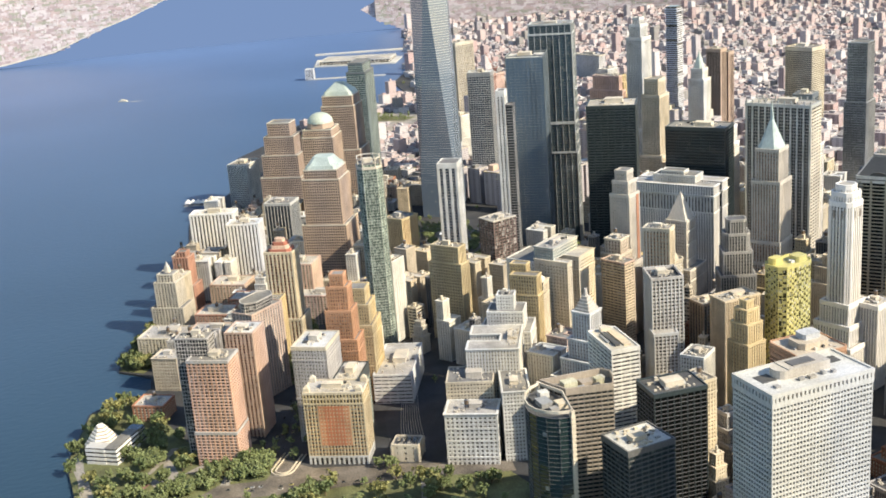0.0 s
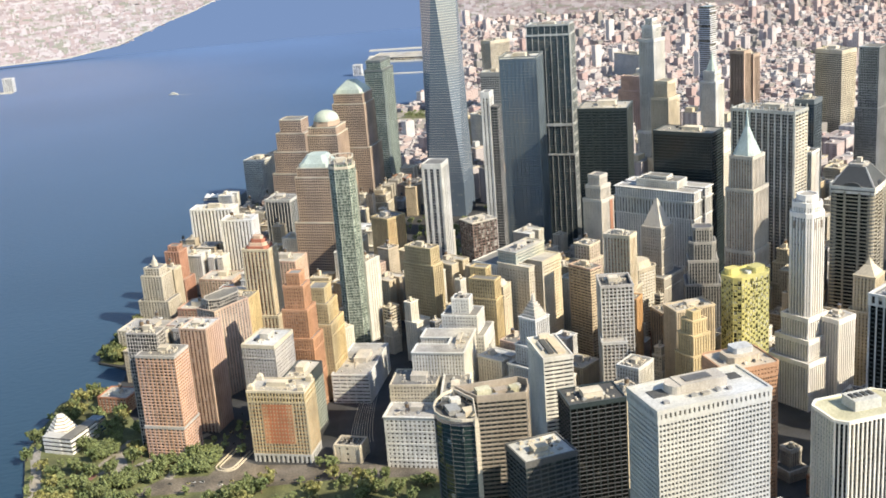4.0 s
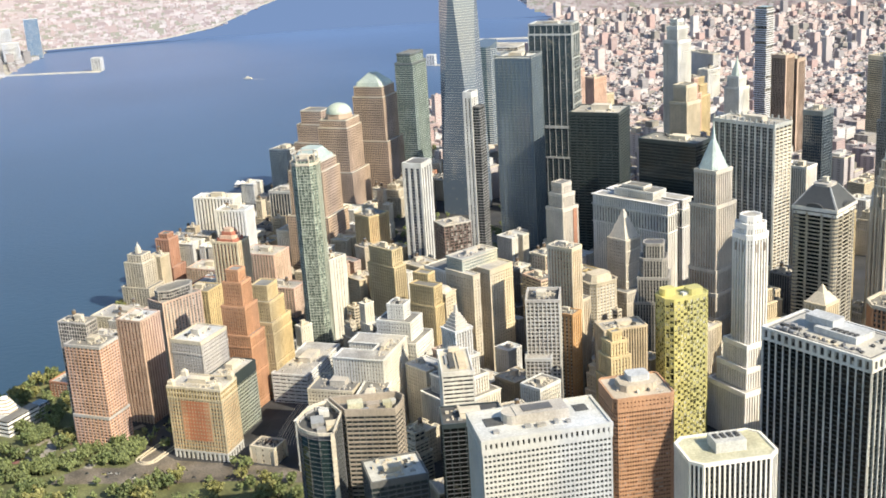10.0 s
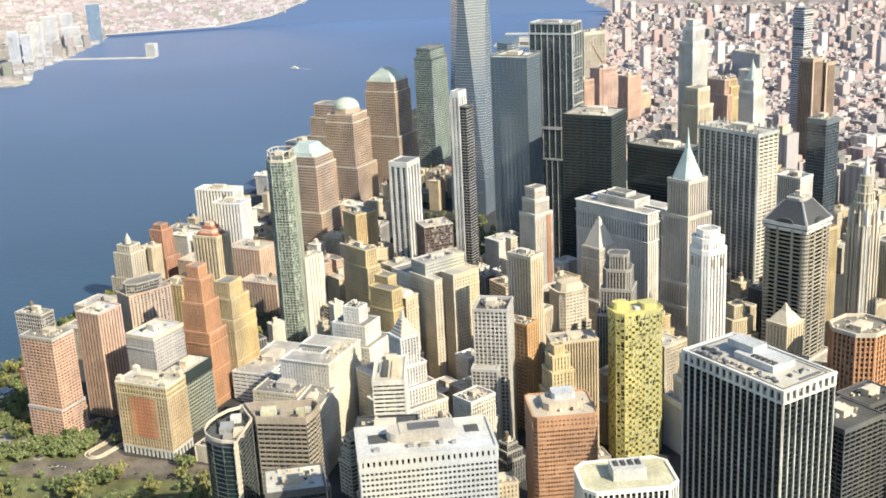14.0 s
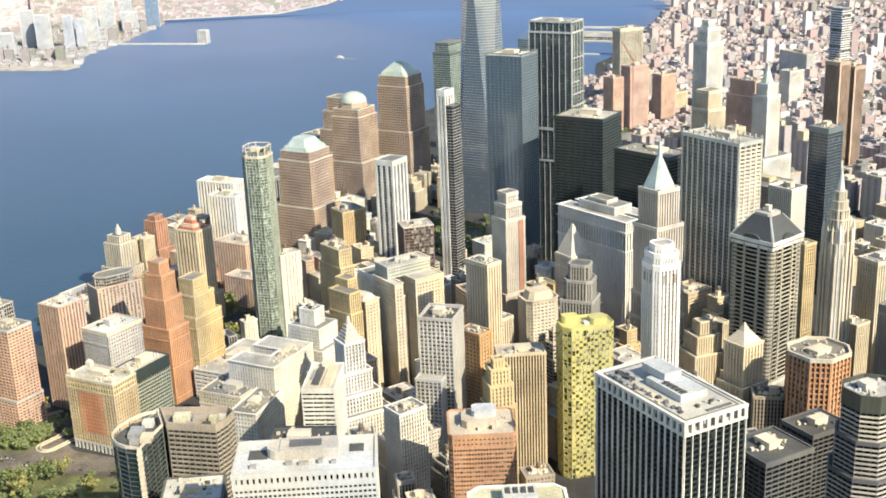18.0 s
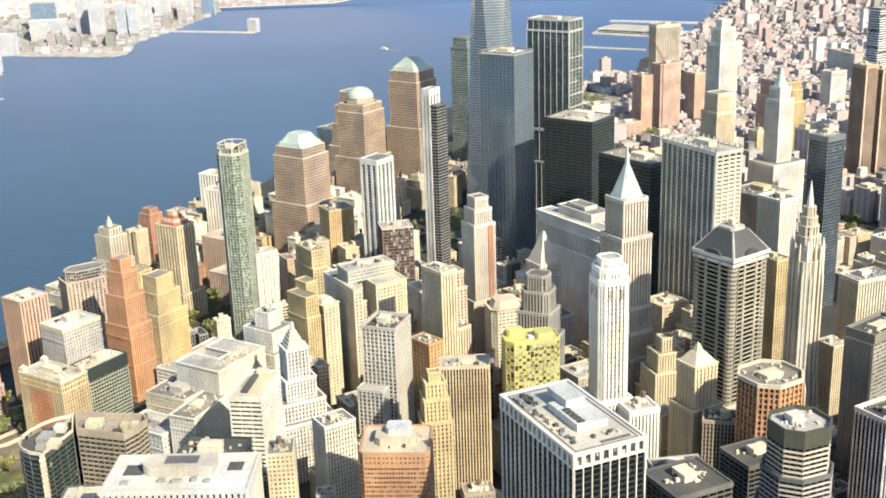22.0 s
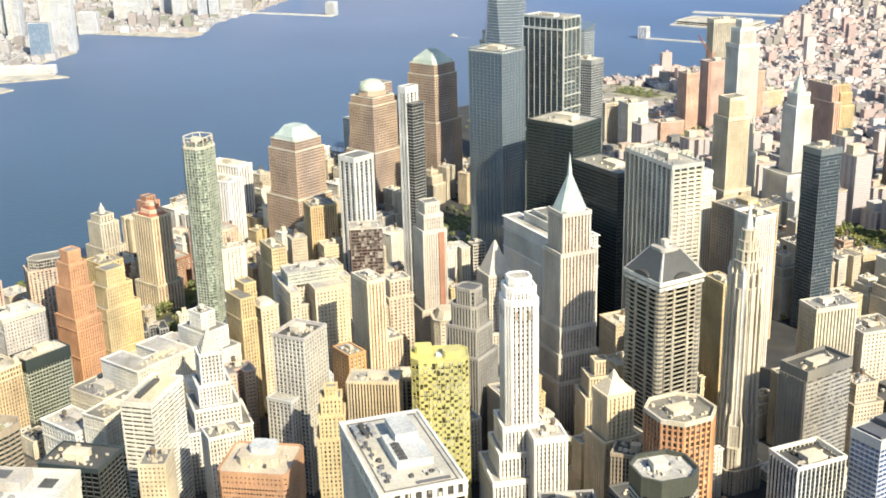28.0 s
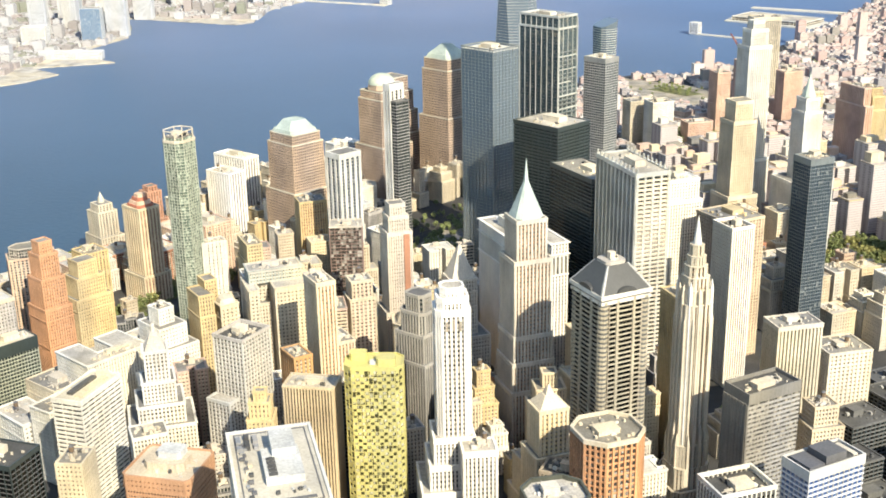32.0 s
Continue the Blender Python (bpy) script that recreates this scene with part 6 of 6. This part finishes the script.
distance("backdrop_4", "pale quay of the far shore", ([(a_, z_ - 1.2) for a_, z_ in zip(*SHORE_L)], [(a_, z_ + 3.0) for a_, z_ in zip(*SHORE_L)]), MAT["whitegrey"], 4862.0)
terraces("distant_houses", "countless far houses beyond the river, haze in their colour", -14, 7, lambda a: np.interp(a, *SHORE_L), 41, HAZY)
terraces("distant_blocks", "countless far city blocks, haze in their colour", 14.9, 48, lambda a: np.interp(a, (14.2, 14.9, 16.2, 60), (90, 50, 0, 0)), 42, HAZY)

# ---- the park ----
GRASS = stone("grass", (0.17, 0.18, 0.075), stain=0.5)
for i, ring in enumerate(GREENS):
    if i != 5:
        sheet("lawn" if i == 0 else f"lawn_{i + 1}", ring, GROUND + 0.02, GRASS if i != 4 else MAT["paving"], "grass and beds of the waterfront park" if i == 0 else "small green square", "lawn")
PLAZA = [(96, 1030), (122, 1046), (165, 1034), (192, 1066), (215, 1036), (300, 1000), (392, 955), (388, 935), (290, 972), (206, 990), (140, 1008), (96, 1018)]
sheet("pavement", PLAZA, GROUND + 0.06, stone("plaza_paving", (0.21, 0.18, 0.145), stain=0.6), "sandy stone paving and road before the park", "pavement")
WESTST = [(150, 1080), (212, 1042), (262, 1120), (300, 1240), (360, 1420), (330, 1440), (262, 1260), (215, 1140)]
sheet("road", WESTST, GROUND + 0.05, stone("road_asphalt", (0.07, 0.07, 0.072), stain=0.35), "wide asphalt avenue with traffic lanes", "road")
PATHS = [[(30, 1060), (36, 1066), (100, 1150), (92, 1152)], [(-6, 1040), (0, 1040), (4, 1180), (-4, 1182)], [(96, 1088), (102, 1084), (178, 1128), (174, 1134)], [(300, 960), (306, 962), (250, 800), (244, 800)]]
PATHS += [[(123, 1046), (131, 1041), (161, 1104), (155, 1112)], [(80, 1135), (86, 1133), (91, 1084), (64, 1074), (58, 1086), (77, 1093)], [(-7, 1150), (4, 1140), (8, 1060), (0, 1060)]]
for i, ring in enumerate(PATHS):
    sheet(f"pavement_{i + 2}", ring, GROUND + 0.1 + 0.004 * i, MAT["paving"], "pale stone park path", "path")
POOLS = [(625, 1690), (668, 1640)]
for i, (x, y) in enumerate(POOLS):
    q = [(x + a * 17 - b * 11, y + a * 11 + b * 17) for a, b in ((-1, -1), (1, -1), (1, 1), (-1, 1))]
    sheet(f"pool_{i + 1}", q, GROUND + 0.06, MAT["slate"], "dark square memorial pool", "pool")
APPROACH = [(296, 1040), (322, 1000), (345, 1060), (400, 1130), (418, 1245), (392, 1255), (312, 1110)]
sheet("road_2", APPROACH, GROUND + 0.04, stone("tunnel_asphalt", (0.055, 0.056, 0.06), stain=0.35), "dark sunken tunnel approach with many curving lanes", "road")
g = Geo()
for k in range(9):
    pts = [(308 + k * 3.2 + 74 * f ** 1.25 * (1 - k * 0.03), 1030 + k * 1.2 + 205 * f - k * 3 * f) for f in [i / 14 for i in range(15)]]
    for a, b in zip(pts, pts[1:]):
        if inside(*a, APPROACH) and inside(*b, APPROACH):
            g.edge_box(a, b, GROUND - 0.05, GROUND + (0.9 if k in (2, 6) else 0.12), 0.2, 0.25)
tagged(new("lane_divider", g.mesh("lane_divider", "limestone")), "pale lane lines and low dividers of the tunnel approach", "road marking", kind="structure")
sheet("pavement_11", KEEP[2], GROUND + 0.02, stone("sandy_paving", (0.36, 0.33, 0.28), stain=0.5), "sandy riverside yard and paths", "pavement")
sheet("lawn_9", [(800, 2780), (890, 2720), (930, 2745), (850, 2825)], GROUND + 0.05, GRASS, "riverside lawn by the esplanade", "lawn")
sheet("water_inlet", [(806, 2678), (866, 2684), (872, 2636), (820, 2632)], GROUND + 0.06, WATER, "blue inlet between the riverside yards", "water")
sheet("pavement_10", [(735, 2905), (960, 2806), (956, 2792), (738, 2890)], GROUND + 0.08, MAT["paving"], "pale esplanade along the river", "path")
sheet("flower_bed", [(36, 1082), (48, 1092), (62, 1084), (54, 1074)], GROUND + 0.12, stone("bed_flowers", (0.40, 0.20, 0.18), stain=0.5), "reddish bed beside the park path", "flower bed")
# sunk road ramp with low curved walls
ramp = new("ramp_wall")
ramp.matrix_world = pose(186, 1046, GROUND, 0, 0, 55)
for k, r in enumerate((7.0, 11.0)):
    g = Geo()
    for i in range(12):
        a0, a1 = math.pi / 2 + math.pi * i / 12, math.pi / 2 + math.pi * (i + 1) / 12
        q = [(r * math.cos(a), r * math.sin(a)) for a in (a0, a1)] + [((r + 1) * math.cos(a), (r + 1) * math.sin(a)) for a in (a1, a0)]
        g.hexa([(x, y, 0) for x, y in q], [(x, y, 1.4) for x, y in q])
    for sy in (-1, 1):
        y0 = sy * (r + 0.5)
        g.box(0, 34, y0 - 0.5, y0 + 0.5, 0, 1.4)
    part("curved_wall", g, "cream", ramp)
tagged(ramp, "low curved pale stone walls of a road ramp", "wall")
# museum: stepped six-sided hall behind two long white wings
mus = new("museum")
mus.matrix_world = pose(36, 1140, GROUND, 0, 0, 54)
for i in range(7):
    g = Geo()
    r = 19 - i * 2.3
    g.cone(30, 33, 10 + i * 3.0, 11.6 + i * 3.0, r, r - 0.8, 6)
    part("roof_tier", g, "glazed_white", mus)
    if i < 6:
        g = Geo()
        g.cone(30, 33, 11.5 + i * 3.0, 13.1 + i * 3.0, r - 2.2, r - 2.2, 6)
        part("clerestory", g, "taupe", mus)
g = Geo()
g.cone(30, 33, -1, 10.1, 18.4, 18.4, 6)
part("hall", g, "limestone", mus)
for x1, y1 in ((46, 13), (13, 35)):
    for i in range(4):
        g = Geo()
        g.box(0.6 if x1 > 20 else 0, x1, 0 if x1 > 20 else 13.1, y1, i * 4.6, i * 4.6 + 2.7)
        part("wing_band", g, "glazed_white", mus)
    g = Geo()
    g.box(0.9, x1 - 0.6, 0.6 if x1 > 20 else 12.5, y1 - 0.6, 0, 17.6)
    part("wing_glazing", g, "glass_black", mus)
    g = Geo()
    g.box(0.3, x1 + 0.2, 0.2 if x1 > 20 else 13.3, y1 + 0.2, 17.6, 18.4)
    part("wing_roof", g, "roof_grey" if x1 > 20 else "whitegrey", mus)
for i in range(4):
    g = Geo()
    g.box(46.5, 63, 2, 17, i * 4.2, i * 4.2 + 1.0)
    part("rear_band", g, "greystone", mus)
g = Geo()
g.box(46.2, 62.6, 2.4, 16.6, 0, 16)
part("rear_wing", g, "glass_blue", mus)
tagged(mus, "white museum with stepped six-sided pyramid and two long wings", "museum")
FOOT.append([(36, 1138), (76, 1192), (40, 1222), (12, 1200), (6, 1162)])


def leaf_material(name, col):
    m, nodes, links, p = node_mat(name)
    g = nodes.new("ShaderNodeNewGeometry")
    k = ramp_of(nodes, links, g.outputs["Random Per Island"], 0.5, 1.4, 0, 1)
    links.new(mix_rgb(nodes, links, "MULTIPLY", 1.0, col, k), p.inputs["Base Color"])
    p.inputs["Roughness"].default_value = 0.7
    return m


LEAVES = [leaf_material("leaves_green", (0.15, 0.175, 0.065)), leaf_material("leaves_dark", (0.11, 0.14, 0.05)), leaf_material("leaves_turning", (0.23, 0.22, 0.075))]


def tree(seed, leaf):
    rnd = random.Random(seed)
    root = new("tree")
    g = Geo()
    g.cone(0, 0, -0.3, 4.5, 0.4, 0.25, 8)
    for i in range(6):
        a, l = rnd.uniform(0, 6.28), rnd.uniform(2.0, 3.6)
        q = [(0.12 * math.cos(t), 0.12 * math.sin(t), 3.5 + rnd.uniform(0, 1)) for t in (0, 2.1, 4.2)]
        g.hexa(q, [(x * 0.3 + l * math.cos(a), y * 0.3 + l * math.sin(a), z + 3.0) for x, y, z in q])
    part("trunk", g, "wood", root)
    g = Geo()
    clumps = [(rnd.gauss(0, 2.4), rnd.gauss(0, 2.4), rnd.uniform(3.5, 10.0), rnd.uniform(1.0, 2.0)) for _ in range(26)]
    for cx, cy, cz, r in clumps:
        for _ in range(28):
            d = Vector((rnd.gauss(0, 1), rnd.gauss(0, 1), rnd.gauss(0, 1))).normalized() * r * rnd.uniform(0.75, 1.05)
            n = (d.normalized() + Vector((rnd.gauss(0, 0.5), rnd.gauss(0, 0.5), rnd.gauss(0, 0.5)))).normalized()
            t1 = n.orthogonal().normalized() * rnd.uniform(0.35, 0.6)
            t2 = n.cross(t1)
            o = Vector((cx, cy, cz)) + d
            k = len(g.v)
            g.v += [tuple(o - t1 - t2), tuple(o + t1 - t2), tuple(o + t1 + t2), tuple(o - t1 + t2)]
            g.f.append((k, k + 1, k + 2, k + 3))
    part("crown", g, leaf, root)
    return tagged(root, "leafy green park tree with a spreading crown", "tree", "park trees")


kinds = [tree(100 + i, LEAVES[i % 3]) for i in range(4)]
rt = random.Random(9)
placed = []
first = True
tries = 0
while len(placed) < 222 and tries < 9000:
    tries += 1
    gi = rt.choice([0, 0, 0, 0, 0, 0, 0, 0, 1, 3, 6, 6, 7])
    ring = GREENS[gi]
    xs, ys = [q[0] for q in ring], [q[1] for q in ring]
    x, y = rt.uniform(min(xs), max(xs)), rt.uniform(min(ys), max(ys))
    if not inside(x, y, ring) or any(inside(x, y, f) for f in FOOT) or any((x - a) ** 2 + (y - b) ** 2 < 40 for a, b in placed) or inside(x, y, PLAZA) or inside(x, y, WESTST) or any(inside(x, y, q) for q in PATHS):
        continue
    if gi == 0 and (y < 900 or x > 140 and rt.random() < 0.35):
        continue
    if (x - 34) ** 2 + (y - 1188) ** 2 < 700 or (-5 < x < 50 and 1112 < y < 1150 and rt.random() < 0.8):
        continue
    placed.append((x, y))
    sc = rt.uniform(0.9, 1.5)
    m = pose(x, y, GROUND, 0, 0, rt.uniform(0, 360))
    if len(placed) <= 4:
        kinds[len(placed) - 1].matrix_world = m
        kinds[len(placed) - 1].scale = (sc, sc, sc)
    else:
        copy_thing(rt.choice(kinds), m @ Matrix.Scale(sc, 4))


def grove(name, label, spots, seed):
    """Street and square trees far below, as loose leaf clumps over short stems."""
    rnd = random.Random(seed)
    g = Geo()
    for x, y in spots:
        r = rnd.uniform(3.0, 5.2)
        g.cone(x, y, GROUND - 0.3, GROUND + 4, 0.3, 0.2, 5)
        for _ in range(26):
            d = Vector((rnd.gauss(0, 1), rnd.gauss(0, 1), rnd.gauss(0, 0.8))).normalized() * r * rnd.uniform(0.3, 1.0)
            o = Vector((x, y, GROUND + 3 + r)) + d
            q = rnd.uniform(0.9, 1.7)
            t1 = Vector((rnd.gauss(0, 1), rnd.gauss(0, 1), rnd.gauss(0, 1))).normalized()
            t2 = t1.orthogonal().normalized()
            t3 = t1.cross(t2)
            k = len(g.v)
            g.v += [tuple(o + v * q) for v in (t1, t2, t3, -t1, -t2, -t3)]
            g.f += [(k, k + 1, k + 2), (k + 1, k + 3, k + 2), (k + 3, k + 4, k + 2), (k + 4, k, k + 2), (k + 1, k, k + 5), (k + 3, k + 1, k + 5), (k + 4, k + 3, k + 5), (k, k + 4, k + 5)]
    return tagged(new(name, g.mesh(name, LEAVES[0])), label, "trees", kind="stuff")


rg_ = random.Random(77)
spots = []
for ring, n in ((GREENS[2], 130), (GREENS[3], 90), (GREENS[4], 190), ([(800, 2780), (890, 2720), (930, 2745), (850, 2825)], 22), (WESTST, 40), (PARK, 260), ([(130, 1052), (158, 1098), (186, 1074), (166, 1038)], 80), ([(60, 1034), (118, 1040), (122, 1052), (70, 1064)], 46), ([(10, 1050), (52, 1056), (44, 1074), (8, 1080)], 30), ([(60, 1110), (84, 1122), (80, 1150), (58, 1142)], 24), ([(268, 1000), (290, 990), (294, 1000), (272, 1010)], 9), (KEEP[3], 120)):
    xs, ys = [q[0] for q in ring], [q[1] for q in ring]
    got = 0
    while got < n:
        x, y = rg_.uniform(min(xs), max(xs)), rg_.uniform(min(ys), max(ys))
        if inside(x, y, ring) and not (ring is PARK and (inside(x, y, PLAZA) or any(inside(x, y, f) for f in FOOT) or (x - 31) ** 2 + (y - 1200) ** 2 < 1150 or (-5 < x < 50 and 1112 < y < 1150))) and not (ring is GREENS[4] and any(abs(x - a) < 24 and abs(y - b) < 24 for a, b in POOLS)):
            got += 1
            spots.append((x, y))
while len(spots) < 1450:
    x, y = rg_.uniform(330, 2200), rg_.uniform(1050, 3400)
    if inside(x, y, ISLAND) and not any(inside(x, y, f) for f in FOOT) and rg_.random() < 0.7:
        spots.append((x, y))
grove("street_trees", "countless green street trees between the buildings", spots, 78)

# ---- ferry landing with peaked white roofs ----
landing = new("ferry_landing")
landing.matrix_world = pose(299, 2197, 0, 0, 0, -27)
g = Geo()
g.box(-31, 31, -9, 9, -1, 1.6)
part("barge", g, "greystone", landing)
for i in range(6):
    g = Geo()
    g.prism(rect(9.8, 15, -25 + i * 10, 0), 5.5, 11.5, 0.12)
    part("tent_roof", g, "glazed_white", landing)
    for sx in (-1, 1):
        for sy in (-1, 1):
            g = Geo()
            g.cone(-25 + i * 10 + sx * 4.4, sy * 6.8, 1.5, 5.8, 0.25, 0.25, 6)
            part("post", g, "steel", landing)
tagged(landing, "floating ferry landing with six peaked white fabric roofs", "ferry landing")

# ---- boat ----
boat = new("ferry")
boat.matrix_world = pose(308, 3640, 0, 0, 0, 150)
g = Geo()
g.hexa([(-13, -3.2, -0.6), (11, -3.2, -0.6), (16, 0, -0.6), (11, 3.2, -0.6), (-13, 3.2, -0.6)], [(-14, -4, 2.6), (12, -4, 2.6), (18, 0, 2.8), (12, 4, 2.6), (-14, 4, 2.6)])
part("hull", g, "white", boat)
g = Geo()
g.box(-11, 8, -3, 3, 2.5, 5.4)
g.box(-4, 6, -2.4, 2.4, 5.4, 8)
part("cabin", g, "white", boat)
for sy in (-1, 1):
    g = Geo()
    g.hexa([(-14, sy * 2.0, -0.3), (-60, sy * 9.0, -0.3), (-60, sy * 6.5, -0.3), (-14, sy * 0.5, -0.3)][::sy], [(-14, sy * 2.0, 0.12), (-60, sy * 9.0, 0.06), (-60, sy * 6.5, 0.06), (-14, sy * 0.5, 0.12)][::sy])
    part("wake", g, "whitegrey", boat, "white foam trail")
tagged(boat, "small white ferry under way on the river", "boat")


# ---- traffic ----
def car(paint):
    root = new("car")
    g = Geo()
    g.hexa([(-2.2, -0.9, 0.3), (2.2, -0.9, 0.3), (2.2, 0.9, 0.3), (-2.2, 0.9, 0.3)], [(-2.15, -0.85, 0.95), (2.1, -0.85, 0.85), (2.1, 0.85, 0.85), (-2.15, 0.85, 0.95)])
    part("body", g, paint, root)
    g = Geo()
    g.hexa([(-1.9, -0.8, 0.9), (1.0, -0.8, 0.88), (1.0, 0.8, 0.88), (-1.9, 0.8, 0.9)], [(-1.4, -0.65, 1.5), (0.4, -0.65, 1.5), (0.4, 0.65, 1.5), (-1.4, 0.65, 1.5)])
    part("cabin", g, "glass_dark", root)
    g = Geo()
    for wx in (-1.4, 1.4):
        g.box(wx - 0.33, wx + 0.33, -0.92, 0.92, 0, 0.64)
    part("wheel", g, "black", root)
    return tagged(root, f"{'white' if paint == 'white' else 'yellow' if paint == 'yellow' else 'dark'} car on the avenue by the park", "car", "street cars")


rc = random.Random(31)
for paint in ("white", "black", "yellow", "darkgrey"):
    first_car = None
    for _ in range(11):
        f, lane = rc.random(), rc.choice((-9, -5, 4, 8))
        if rc.random() < 0.5:
            x, y, h = 120 + 260 * f, 1040 - 95 * f + lane * 0.6 - 8, -22
        else:
            x, y, h = 190 + 130 * f + lane, 1085 + 300 * f, 66
        m = pose(x, y, GROUND + 0.05, 0, 0, h + rc.choice((0, 180)))
        if first_car is None:
            first_car = car(paint)
            first_car.matrix_world = m
        else:
            copy_thing(first_car, m)
